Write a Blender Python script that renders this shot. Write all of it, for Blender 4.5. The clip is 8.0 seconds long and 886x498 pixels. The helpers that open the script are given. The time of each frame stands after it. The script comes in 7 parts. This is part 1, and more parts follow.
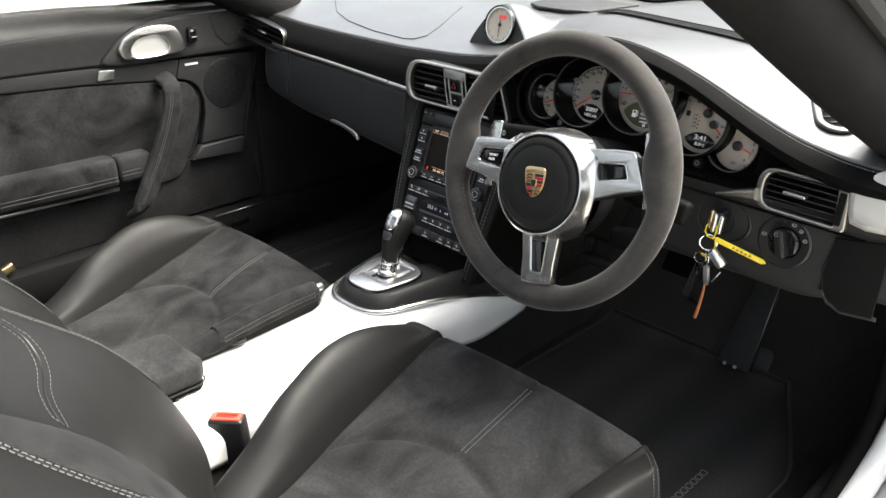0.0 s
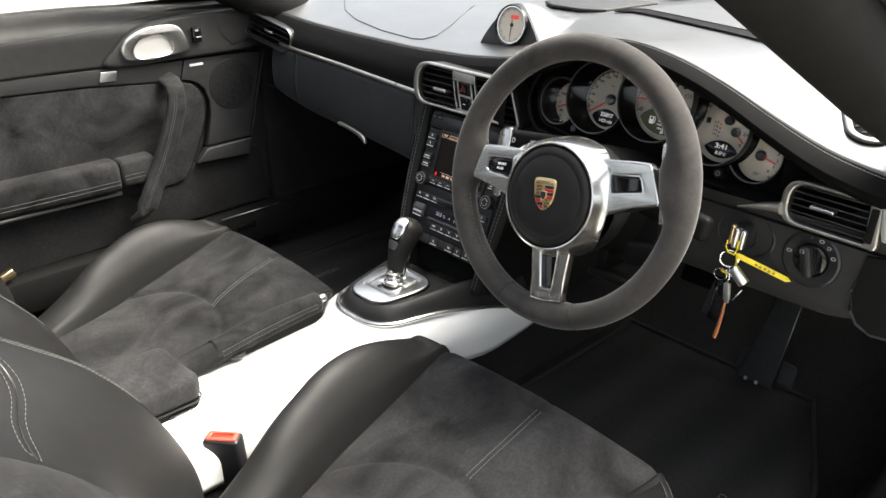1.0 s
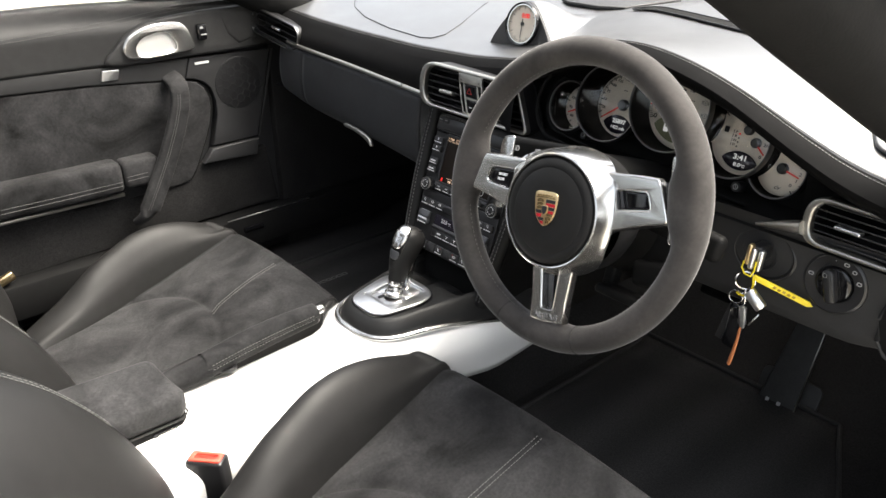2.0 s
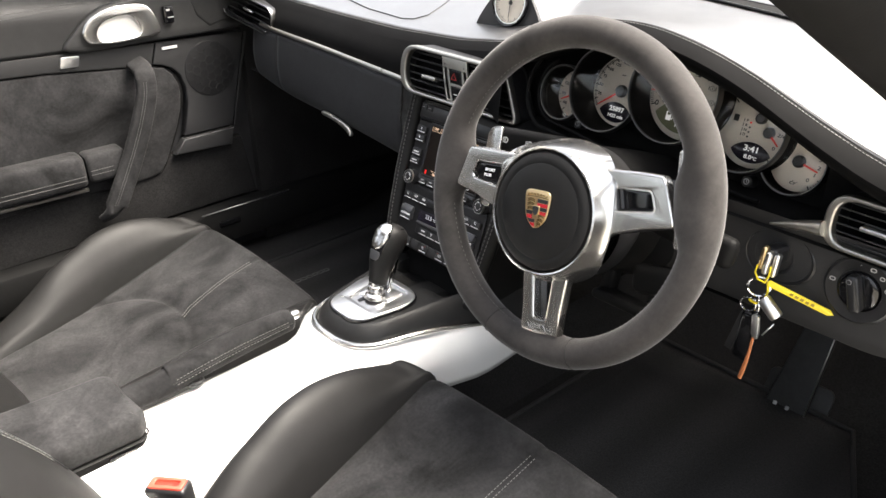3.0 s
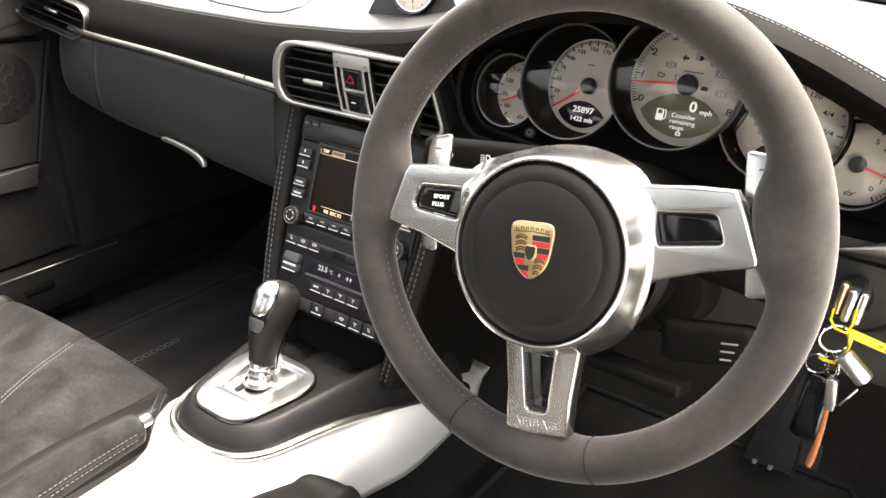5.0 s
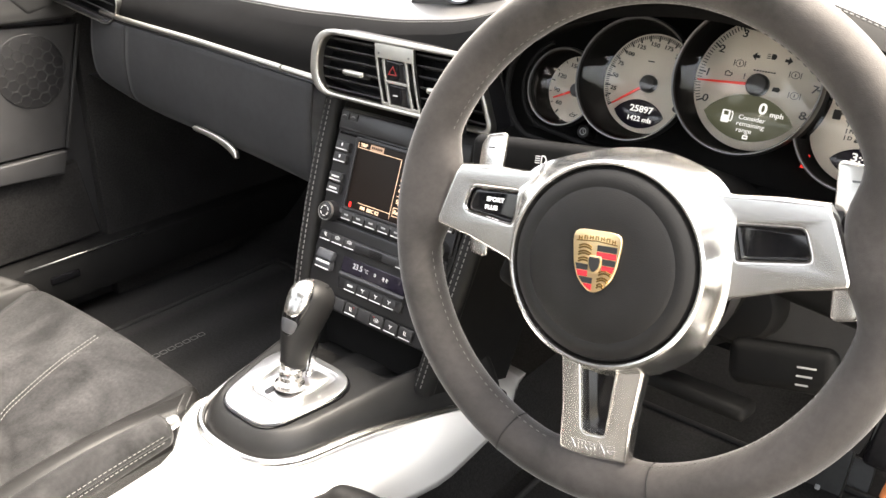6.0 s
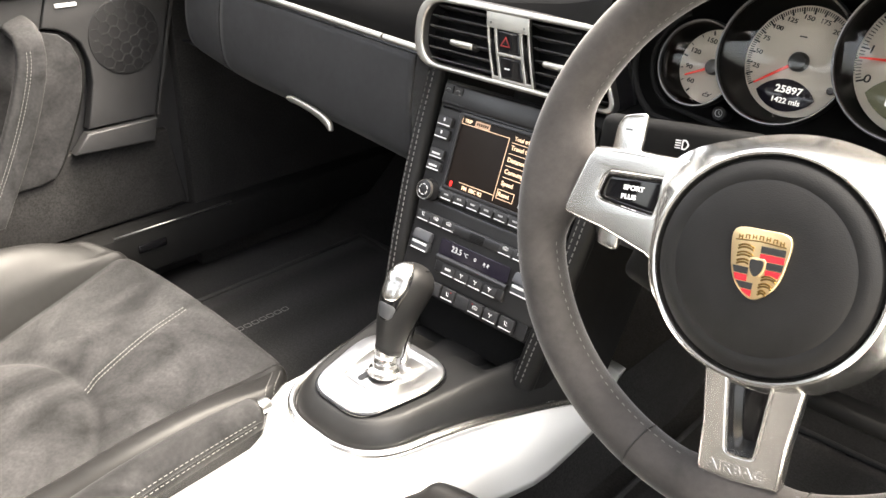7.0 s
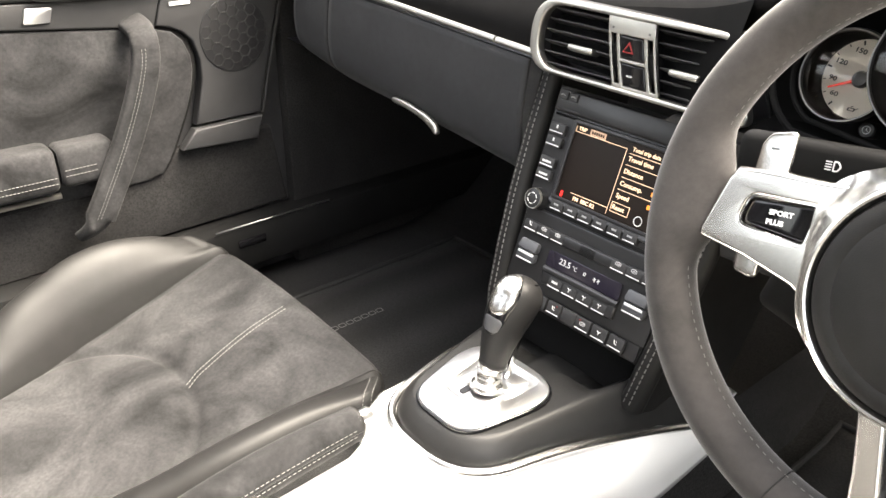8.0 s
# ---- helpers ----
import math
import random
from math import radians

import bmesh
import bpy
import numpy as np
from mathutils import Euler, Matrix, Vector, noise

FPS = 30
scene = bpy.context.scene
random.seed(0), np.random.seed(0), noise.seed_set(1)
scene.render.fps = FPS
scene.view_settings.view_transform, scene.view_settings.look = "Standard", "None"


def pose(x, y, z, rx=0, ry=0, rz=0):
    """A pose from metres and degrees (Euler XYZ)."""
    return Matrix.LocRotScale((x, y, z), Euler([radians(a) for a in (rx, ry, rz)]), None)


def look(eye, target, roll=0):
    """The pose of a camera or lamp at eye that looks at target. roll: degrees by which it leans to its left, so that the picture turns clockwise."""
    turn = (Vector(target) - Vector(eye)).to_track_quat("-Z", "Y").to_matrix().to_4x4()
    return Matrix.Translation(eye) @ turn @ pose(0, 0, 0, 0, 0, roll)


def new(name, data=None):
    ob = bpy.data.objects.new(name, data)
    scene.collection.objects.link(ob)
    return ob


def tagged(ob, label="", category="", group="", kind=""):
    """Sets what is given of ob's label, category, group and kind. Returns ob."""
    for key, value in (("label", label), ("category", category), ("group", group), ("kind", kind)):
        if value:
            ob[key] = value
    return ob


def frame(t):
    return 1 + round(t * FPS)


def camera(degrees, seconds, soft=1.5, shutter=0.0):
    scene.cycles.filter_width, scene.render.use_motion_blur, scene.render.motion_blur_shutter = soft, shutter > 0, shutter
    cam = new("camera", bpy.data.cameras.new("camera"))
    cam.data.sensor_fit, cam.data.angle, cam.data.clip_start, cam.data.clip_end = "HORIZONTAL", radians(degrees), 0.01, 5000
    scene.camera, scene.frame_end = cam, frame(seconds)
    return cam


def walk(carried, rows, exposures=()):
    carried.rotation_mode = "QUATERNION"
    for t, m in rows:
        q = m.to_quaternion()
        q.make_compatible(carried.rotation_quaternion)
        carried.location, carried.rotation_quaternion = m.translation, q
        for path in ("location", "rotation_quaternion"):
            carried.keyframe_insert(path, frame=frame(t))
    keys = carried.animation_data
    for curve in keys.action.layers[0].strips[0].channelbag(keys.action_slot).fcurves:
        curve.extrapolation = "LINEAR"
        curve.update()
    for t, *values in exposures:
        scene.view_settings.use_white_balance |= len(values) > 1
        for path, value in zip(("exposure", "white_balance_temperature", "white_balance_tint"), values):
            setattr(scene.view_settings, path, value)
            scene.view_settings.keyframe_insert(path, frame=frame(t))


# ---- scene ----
# Car frame: x to the car's right, y forward, z up; the steering wheel's centre is at (0.325, 0, 0.60).
cam = camera(57.6, 8.0)
METRES, TILT, LEAN, TURN = 0.715, -25.0, 0.0, 46.0
ROWS = [
    (0.0, 0.0, 0.0, 0.0, -0.0, 0.0, -0.0),
    (0.5, 0.0066, 0.0352, 0.015, 0.55, -0.27, -0.12),
    (1.0, 0.025, 0.0744, 0.0371, 1.35, -0.44, -0.24),
    (1.5, 0.0431, 0.1128, 0.0549, 2.54, -0.53, -0.76),
    (3.0, 0.0936, 0.2963, 0.1102, 3.08, -2.3, -0.3),
    (3.5, 0.0347, 0.4062, 0.1401, -0.25, -2.74, 1.12),
    (4.0, -0.0129, 0.5373, 0.125, -4.96, -1.4, 2.89),
    (4.5, -0.0288, 0.6558, 0.1173, -7.89, -0.25, 3.7),
    (6.0, -0.057, 0.7726, 0.1438, -7.22, -0.52, 1.84),
    (6.5, -0.0779, 0.809, 0.1515, -4.86, -1.37, 0.72),
    (7.0, -0.1059, 0.8504, 0.1582, -2.54, -2.3, -0.23),
    (7.5, -0.1296, 0.8779, 0.1686, -0.35, -2.59, -1.01),
    (8.0, -0.1437, 0.8865, 0.1764, 3.28, -2.72, -2.18),
]
path = [(t, pose(0.954, -0.8079, 0.9601, TILT, LEAN, TURN) @ pose(METRES * x, METRES * y, METRES * z, 90 + pitch, roll, yaw)) for t, x, y, z, yaw, pitch, roll in ROWS]
path += [(1.7, look((0.908, -0.706, 0.964), (-0.462, 0.465, 0.098), -0.7)), (2.8, look((0.860, -0.609, 0.943), (-0.519, 0.529, 0.045), -1.0)),
         (4.7, look((0.594, -0.490, 0.832), (-0.494, 0.966, -0.003), 0.4)), (5.8, look((0.544, -0.461, 0.822), (-0.551, 0.982, -0.026), 1.4))]
walk(cam, sorted(path, key=lambda row: row[0]),
     exposures=[(0.0, 1.98, 6650, 6), (1.5, 2.06, 6750, 7), (3.5, 2.48, 7000, 10), (4.5, 2.75, 7350, 10), (6.0, 3.5, 7250, 10), (8.0, 3.53, 7250, 9)])

# ---- world and sun ----
SUN_EL, SUN_AZ = 60, 36
world = bpy.data.worlds.new("sky")
scene.world = world
world.use_nodes = True
wn = world.node_tree.nodes
sky = wn.new("ShaderNodeTexSky")
sky.sky_type = "NISHITA"
sky.sun_disc = False
sky.sun_elevation, sky.sun_rotation = radians(SUN_EL), radians(SUN_AZ)
sky.air_density, sky.dust_density, sky.ozone_density = 1.0, 7.0, 1.0
grey = wn.new("ShaderNodeHueSaturation")
grey.inputs["Saturation"].default_value = 0.45
world.node_tree.links.new(sky.outputs[0], grey.inputs["Color"])
world.node_tree.links.new(grey.outputs[0], wn["Background"].inputs[0])
wn["Background"].inputs[1].default_value = 0.15
sun_data = bpy.data.lights.new("sun", "SUN")
sun_data.energy, sun_data.angle, sun_data.color = 2.1, radians(40), (1.0, 0.95, 0.88)
sun = new("sun", sun_data)
sun.matrix_world = look((0, 0, 6), Vector((0, 0, 6)) - Vector((math.sin(radians(SUN_AZ)) * math.cos(radians(SUN_EL)), math.cos(radians(SUN_AZ)) * math.cos(radians(SUN_EL)), math.sin(radians(SUN_EL)))))


# ---- materials ----
def material(name, colour, rough=0.5, metal=0.0, vary=0.0, scale=60.0, bump=0.0, bump_scale=400.0, stain=0.0, stain_scale=9.0, spec=0.5, sheen=0.0, coat=0.0, glow=0.0, glow_colour=None, cells=False, tint=None):
    m = bpy.data.materials.new(name)
    m.use_nodes = True
    nt = m.node_tree
    b = nt.nodes["Principled BSDF"]
    b.inputs["Base Color"].default_value = (*colour, 1)
    b.inputs["Roughness"].default_value = rough
    b.inputs["Metallic"].default_value = metal
    b.inputs["Specular IOR Level"].default_value = spec
    b.inputs["Sheen Weight"].default_value = sheen
    b.inputs["Sheen Roughness"].default_value = 0.4
    b.inputs["Coat Weight"].default_value = coat
    b.inputs["Coat Roughness"].default_value = 0.06 if rough < 0.3 else 0.32
    if glow:
        b.inputs["Emission Color"].default_value = (*(glow_colour or colour), 1)
        b.inputs["Emission Strength"].default_value = glow
    co = nt.nodes.new("ShaderNodeTexCoord").outputs["Object"]
    last = None
    for amount, size, detail in ((vary, scale, 4), (stain, stain_scale, 7)):
        if not amount:
            continue
        n = nt.nodes.new("ShaderNodeTexNoise")
        n.inputs["Scale"].default_value, n.inputs["Detail"].default_value, n.inputs["Roughness"].default_value = size, detail, 0.6
        n.inputs["Distortion"].default_value = 0.9 if detail == 7 else 0.0
        nt.links.new(co, n.inputs["Vector"])
        r = nt.nodes.new("ShaderNodeMapRange")
        r.inputs["From Min"].default_value, r.inputs["From Max"].default_value = 0.3, 0.7
        r.inputs["To Min"].default_value, r.inputs["To Max"].default_value = 1 - amount, 1 + amount
        nt.links.new(n.outputs[0], r.inputs["Value"])
        mul = nt.nodes.new("ShaderNodeMix")
        mul.data_type, mul.blend_type = "RGBA", "MULTIPLY"
        mul.inputs[0].default_value = 1
        mul.inputs[6].default_value = (*colour, 1)
        if last:
            nt.links.new(last, mul.inputs[6])
        nt.links.new(r.outputs[0], mul.inputs[7])
        last = mul.outputs[2]
    if last:
        nt.links.new(last, b.inputs["Base Color"])
    if vary and not metal:
        r = nt.nodes.new("ShaderNodeMapRange")
        r.inputs["To Min"].default_value, r.inputs["To Max"].default_value = max(rough - 0.1, 0.03), min(rough + 0.12, 1)
        n = nt.nodes.new("ShaderNodeTexNoise")
        n.inputs["Scale"].default_value = 14
        nt.links.new(co, n.inputs["Vector"])
        nt.links.new(n.outputs[0], r.inputs["Value"])
        nt.links.new(r.outputs[0], b.inputs["Roughness"])
    if bump:
        if cells:
            n = nt.nodes.new("ShaderNodeTexVoronoi")
        else:
            n = nt.nodes.new("ShaderNodeTexNoise")
            n.inputs["Detail"].default_value = 5
        n.inputs["Scale"].default_value = bump_scale
        nt.links.new(co, n.inputs["Vector"])
        bp = nt.nodes.new("ShaderNodeBump")
        bp.inputs["Strength"].default_value, bp.inputs["Distance"].default_value = bump, 0.0006
        nt.links.new(n.outputs[0], bp.inputs["Height"])
        nt.links.new(bp.outputs[0], b.inputs["Normal"])
    return m


LEATHER = material("black_leather", (0.0105, 0.0103, 0.0102), 0.5, spec=0.24, vary=0.12, bump=0.14, bump_scale=1300, cells=True)
PAD_LEATHER = material("pad_leather", (0.026, 0.026, 0.0262), 0.48, vary=0.12, bump=0.14, bump_scale=1300, cells=True, spec=0.35)
# black dash leather with the sun on the dash top put into its colour
LIT_DASH_LEATHER = material("lit_dash_leather", (0.046, 0.046, 0.047), 0.36, spec=1.0, coat=0.9, vary=0.12, bump=0.2, bump_scale=1300, cells=True)
SUEDE = material("grey_suede", (0.021, 0.0208, 0.0214), 0.92, vary=0.22, scale=240, bump=0.4, bump_scale=1500, stain=0.75, stain_scale=9, spec=0.12, sheen=0.05)
RIM_SUEDE = material("rim_suede", (0.036, 0.033, 0.0315), 0.85, vary=0.12, scale=200, bump=0.3, bump_scale=1500, stain=0.42, stain_scale=12, spec=0.25, sheen=0.25)
PANEL = material("black_grained_plastic", (0.024, 0.024, 0.025), 0.5, vary=0.08, bump=0.3, bump_scale=900, cells=True)
GREY_PANEL = material("dark_grey_trim", (0.018, 0.018, 0.0187), 0.6, vary=0.1, bump=0.25, bump_scale=900, cells=True)
GLOVE = material("slate_glovebox_skin", (0.0215, 0.0223, 0.0245), 0.75, vary=0.12, scale=90, bump=0.25, bump_scale=1200, stain=0.18, stain_scale=7, spec=0.3, sheen=0.05)
# the same dash leather, darkened in colour for the shade on rear-facing parts
SHADED_DASH_LEATHER = material("shaded_dash_leather", (0.0038, 0.0038, 0.0040), 0.7, vary=0.12, bump=0.13, bump_scale=1400, cells=True, spec=0.06)
BEZEL_PLASTIC = material("black_bezel_plastic", (0.012, 0.012, 0.012), 0.46, spec=0.32, vary=0.1, bump=0.14, bump_scale=2200, cells=True)
RIM_THREAD = material("rim_thread", (0.11, 0.105, 0.10), 0.8)
TAG_PRINT = material("tag_print", (0.35, 0.24, 0.02), 0.6)
DIM = material("dim_print", (0.36, 0.36, 0.36), 0.6)
SMOOTH = material("smooth_black_plastic", (0.014, 0.014, 0.015), 0.35, vary=0.1, scale=30)
PIANO = material("gloss_black", (0.006, 0.006, 0.007), 0.08)
PILLAR = material("black_pillar_trim", (0.009, 0.009, 0.009), 0.85, vary=0.1, bump=0.3, spec=0.12)
MATT = material("matt_black", (0.007, 0.007, 0.007), 0.8, vary=0.1, spec=0.12)
CARPET = material("black_carpet", (0.017, 0.0165, 0.0165), 0.95, vary=0.4, scale=350, bump=1.0, bump_scale=900, stain=0.3, stain_scale=6, spec=0.1, sheen=0.03)
RUBBER = material("rubber", (0.004, 0.004, 0.004), 0.8, vary=0.2, spec=0.06)
WHITE = material("white_gloss_paint", (0.80, 0.80, 0.785), 0.10, vary=0.02, scale=5, coat=0.8)
SILVER = material("satin_silver", (0.74, 0.73, 0.71), 0.25, 1.0, vary=0.05, scale=40)
TRIM = material("silver_trim", (0.46, 0.45, 0.42), 0.38, 1.0, vary=0.06, scale=40)
BRUSHED = material("brushed_aluminium", (0.78, 0.78, 0.78), 0.3, 1.0, vary=0.05, scale=90)
CUP_SILVER = material("silver_paint", (0.75, 0.74, 0.72), 0.42, 0.55)
CHROME = material("chrome", (0.75, 0.75, 0.75), 0.08, 1.0)
GAUGE_RING = material("satin_gauge_ring", (0.13, 0.13, 0.13), 0.34, 1.0)
BEZEL = material("dark_chrome", (0.20, 0.20, 0.20), 0.3, 1.0)
DIAL = material("pale_dial_face", (0.70, 0.64, 0.55), 0.55, vary=0.03)
INK = material("black_ink", (0.01, 0.01, 0.01), 0.6)
PALE = material("pale_print", (0.7, 0.7, 0.7), 0.6)
RED = material("red_needle", (0.65, 0.03, 0.02), 0.4, glow=0.02, glow_colour=(1, 0.05, 0.02))
LIT = material("lit_white_digits", (0.7, 0.7, 0.72), 0.5, glow=0.075, glow_colour=(1, 1, 1))
LIT_AMBER = material("lit_amber_text", (0.9, 0.6, 0.4), 0.5, glow=0.11, glow_colour=(1, 0.72, 0.5))
LIT_RED = material("lit_red_symbol", (0.8, 0.02, 0.02), 0.5, glow=0.11, glow_colour=(1, 0.03, 0.02))
DISPLAY = material("dark_display", (0.016, 0.014, 0.022), 0.12)
SCREEN = material("screen_glass", (0.014, 0.010, 0.008), 0.4, spec=0.15)
LIT_ORANGE = material("lit_orange_symbol", (0.8, 0.25, 0.03), 0.5, glow=0.10, glow_colour=(1, 0.30, 0.05))
TAB_GLOW = material("dim_lit_tab", (0.35, 0.22, 0.15), 0.5, glow=0.035, glow_colour=(1, 0.70, 0.50))
SATIN_GREY = material("satin_slate_plastic", (0.055, 0.057, 0.062), 0.32, vary=0.06, scale=30)
DASH_THREAD = material("pale_thread", (0.26, 0.26, 0.255), 0.8)
HAZARD_RED = material("dull_red_print", (0.22, 0.012, 0.012), 0.5)
STITCH = material("grey_thread", (0.13, 0.13, 0.125), 0.8)
CREST_GOLD = material("gold", (0.86, 0.66, 0.38), 0.3, 1.0)
CREST_DARK = material("dark_gold_relief", (0.22, 0.13, 0.04), 0.4, 1.0)
COLUMN_BLACK = material("matt_black_plastic", (0.005, 0.005, 0.005), 0.6, vary=0.1, spec=0.13)
CREST_RED = material("red_enamel", (0.45, 0.02, 0.03), 0.25)
YELLOW = material("yellow_plastic", (0.85, 0.66, 0.02), 0.4, vary=0.06)
TAN = material("tan_leather", (0.45, 0.15, 0.05), 0.5, vary=0.15)
BUCKLE_RED = material("red_plastic", (0.70, 0.08, 0.05), 0.35)
GROUND = material("pale_gravel", (0.30, 0.28, 0.24), 0.9, vary=0.55, scale=38, stain=0.25, stain_scale=1.2, bump=0.6, bump_scale=60)
HEADLINER = material("grey_headliner", (0.10, 0.10, 0.10), 0.95, vary=0.1, bump=0.3)
GLASS = bpy.data.materials.new("clear_glass")
GLASS.use_nodes = True
gn = GLASS.node_tree
gmix, gclear, ggloss, gfres = (gn.nodes.new(k) for k in ("ShaderNodeMixShader", "ShaderNodeBsdfTransparent", "ShaderNodeBsdfGlossy", "ShaderNodeFresnel"))
ggloss.inputs["Roughness"].default_value, gfres.inputs["IOR"].default_value = 0.02, 1.14
gn.links.new(gfres.outputs[0], gmix.inputs[0])
gn.links.new(gclear.outputs[0], gmix.inputs[1])
gn.links.new(ggloss.outputs[0], gmix.inputs[2])
gn.links.new(gmix.outputs[0], gn.nodes["Material Output"].inputs[0])
COVER_GLASS = GLASS.copy()
COVER_GLASS.name = "domed_dial_cover"
for n in COVER_GLASS.node_tree.nodes:
    if n.bl_idname == "ShaderNodeFresnel":
        n.inputs["IOR"].default_value = 1.46


PEDAL = material("pedal_rubber", (0.020, 0.020, 0.0195), 0.5, vary=0.25, scale=80, bump=0.2, bump_scale=600, stain=0.3, stain_scale=20, spec=0.4)
BINDING = material("mat_binding", (0.020, 0.020, 0.020), 0.8, vary=0.2, scale=300, bump=0.6, bump_scale=900, spec=0.25)
GRIP_LEATHER = material("worn_grip_leather", (0.011, 0.0108, 0.0108), 0.48, spec=0.26, vary=0.12, bump=0.12, bump_scale=1300, cells=True)
MAT_CARPET = material("mat_carpet", (0.023, 0.0226, 0.0226), 0.95, vary=0.35, scale=350, bump=1.0, bump_scale=900, spec=0.1, sheen=0.03)
wt = MAT_CARPET.node_tree
wave = wt.nodes.new("ShaderNodeTexWave")
wave.inputs["Scale"].default_value, wave.inputs["Distortion"].default_value, wave.inputs["Detail"].default_value = 3.0, 1.5, 2
wrange = wt.nodes.new("ShaderNodeMapRange")
wrange.inputs["To Min"].default_value, wrange.inputs["To Max"].default_value = 0.82, 1.2
wmul = wt.nodes.new("ShaderNodeMix")
wmul.data_type, wmul.blend_type = "RGBA", "MULTIPLY"
wmul.inputs[0].default_value = 1
wt.links.new(wt.nodes["Texture Coordinate"].outputs["Object"], wave.inputs["Vector"])
wt.links.new(wave.outputs["Color"], wrange.inputs["Value"])
wt.links.new(wt.nodes["Principled BSDF"].inputs["Base Color"].links[0].from_socket, wmul.inputs[6])
wt.links.new(wrange.outputs[0], wmul.inputs[7])
wt.links.new(wmul.outputs[2], wt.nodes["Principled BSDF"].inputs["Base Color"])


# ---- builders ----
def link(name, mesh, mat, parent=None, smooth=True):
    ob = new(name, mesh)
    if mat:
        mesh.materials.clear()
        mesh.materials.append(mat)
    if smooth:
        for p in mesh.polygons:
            p.use_smooth = True
    ob.parent = parent
    return ob


def part(name, bm, mat, parent=None, label="", smooth=True, sharp=35):
    """Links a bmesh as one mesh object under a thing or a part."""
    if smooth:
        for e in bm.edges:
            if len(e.link_faces) == 2 and e.calc_face_angle(0) > radians(sharp):
                e.smooth = False
    mesh = bpy.data.meshes.new(name)
    bm.to_mesh(mesh)
    bm.free()
    ob = link(name, mesh, mat, parent, smooth)
    return tagged(ob, label)


def thing(name, label, category, group="", kind="", at=(0, 0, 0)):
    ob = new(name)
    ob.location = at
    ob.empty_display_size = 0.02
    tagged(ob, label, category, group, kind)
    return ob


def under(ob, parent):
    """Hangs ob under a parent that has been moved, keeping ob where it was built."""
    bpy.context.view_layer.update()
    ob.matrix_parent_inverse = parent.matrix_world.inverted()
    return ob


def table(x, pts):
    return float(np.interp(x, [p[0] for p in pts], [p[1] for p in pts]))


def smoothstep(a, b, x):
    k = min(max((x - a) / (b - a), 0), 1)
    return k * k * (3 - 2 * k)


def grid(f, nu, nv, close_u=False, close_v=False):
    """A sheet through f(u, v) with u, v from 0 to 1."""
    bm = bmesh.new()
    mu, mv = nu if close_u else nu + 1, nv if close_v else nv + 1
    vs = [[bm.verts.new(f(i / nu, j / nv)) for j in range(mv)] for i in range(mu)]
    for i in range(nu):
        for j in range(nv):
            a, b = (i + 1) % mu, (j + 1) % mv
            bm.faces.new((vs[i][j], vs[a][j], vs[a][b], vs[i][b]))
    bmesh.ops.recalc_face_normals(bm, faces=bm.faces)
    return bm


def thicken(ob, t, offset=-1.0):
    s = ob.modifiers.new("thick", "SOLIDIFY")
    s.thickness, s.offset = t, offset
    return ob


def box(cx, cy, cz, sx, sy, sz, bevel=0.003, seg=2):
    bm = bmesh.new()
    bmesh.ops.create_cube(bm, size=1)
    bmesh.ops.transform(bm, matrix=Matrix.Translation((cx, cy, cz)) @ Matrix.Diagonal((sx, sy, sz, 1)), verts=bm.verts)
    if bevel:
        bmesh.ops.bevel(bm, geom=bm.edges[:], offset=min(bevel, 0.45 * min(sx, sy, sz)), segments=seg, profile=0.5, affect="EDGES")
    return bm


def tube(points, r, seg=12, closed=False, flat=1.0, up=(0, 0, 1)):
    """A tube along points; r a number or a function of 0..1."""
    pts = [Vector(p) for p in points]
    n = len(pts)
    bm = bmesh.new()
    rings = []
    for i, p in enumerate(pts):
        a, b = (pts[(i - 1) % n], pts[(i + 1) % n]) if closed else (pts[max(i - 1, 0)], pts[min(i + 1, n - 1)])
        d = (b - a).normalized()
        s = d.cross(Vector(up))
        s = s.normalized() if s.length > 1e-4 else d.cross(Vector((1, 0, 0))).normalized()
        w = s.cross(d)
        q = r(i / max(n - 1, 1)) if callable(r) else r
        rings.append([bm.verts.new(p + s * q * math.cos(2 * math.pi * k / seg) + w * q * flat * math.sin(2 * math.pi * k / seg)) for k in range(seg)])
    for i in range(n if closed else n - 1):
        for k in range(seg):
            bm.faces.new((rings[i][k], rings[i][(k + 1) % seg], rings[(i + 1) % n][(k + 1) % seg], rings[(i + 1) % n][k]))
    if not closed:
        bm.faces.new(rings[0])
        bm.faces.new(rings[-1])
    bmesh.ops.recalc_face_normals(bm, faces=bm.faces)
    return bm


def lathe(profile, seg=48):
    """Turns (radius, height) pairs about z."""
    bm = bmesh.new()
    rings = []
    for r, h in profile:
        if r < 1e-6:
            rings.append([bm.verts.new((0, 0, h))])
        else:
            rings.append([bm.verts.new((r * math.cos(2 * math.pi * k / seg), r * math.sin(2 * math.pi * k / seg), h)) for k in range(seg)])
    for a, b in zip(rings, rings[1:]):
        for k in range(seg):
            l = (k + 1) % seg
            q = [a[k % len(a)], a[l % len(a)], b[l % len(b)], b[k % len(b)]]
            q = list(dict.fromkeys(q))
            if len(q) > 2:
                bm.faces.new(q)
    bmesh.ops.recalc_face_normals(bm, faces=bm.faces)
    return bm


def moved(bm, m):
    bmesh.ops.transform(bm, matrix=m, verts=bm.verts)
    return bm


def joined(*bms):
    out = bmesh.new()
    for b in bms:
        tmp = bpy.data.meshes.new("tmp")
        b.to_mesh(tmp)
        out.from_mesh(tmp)
        bpy.data.meshes.remove(tmp)
        b.free()
    return out


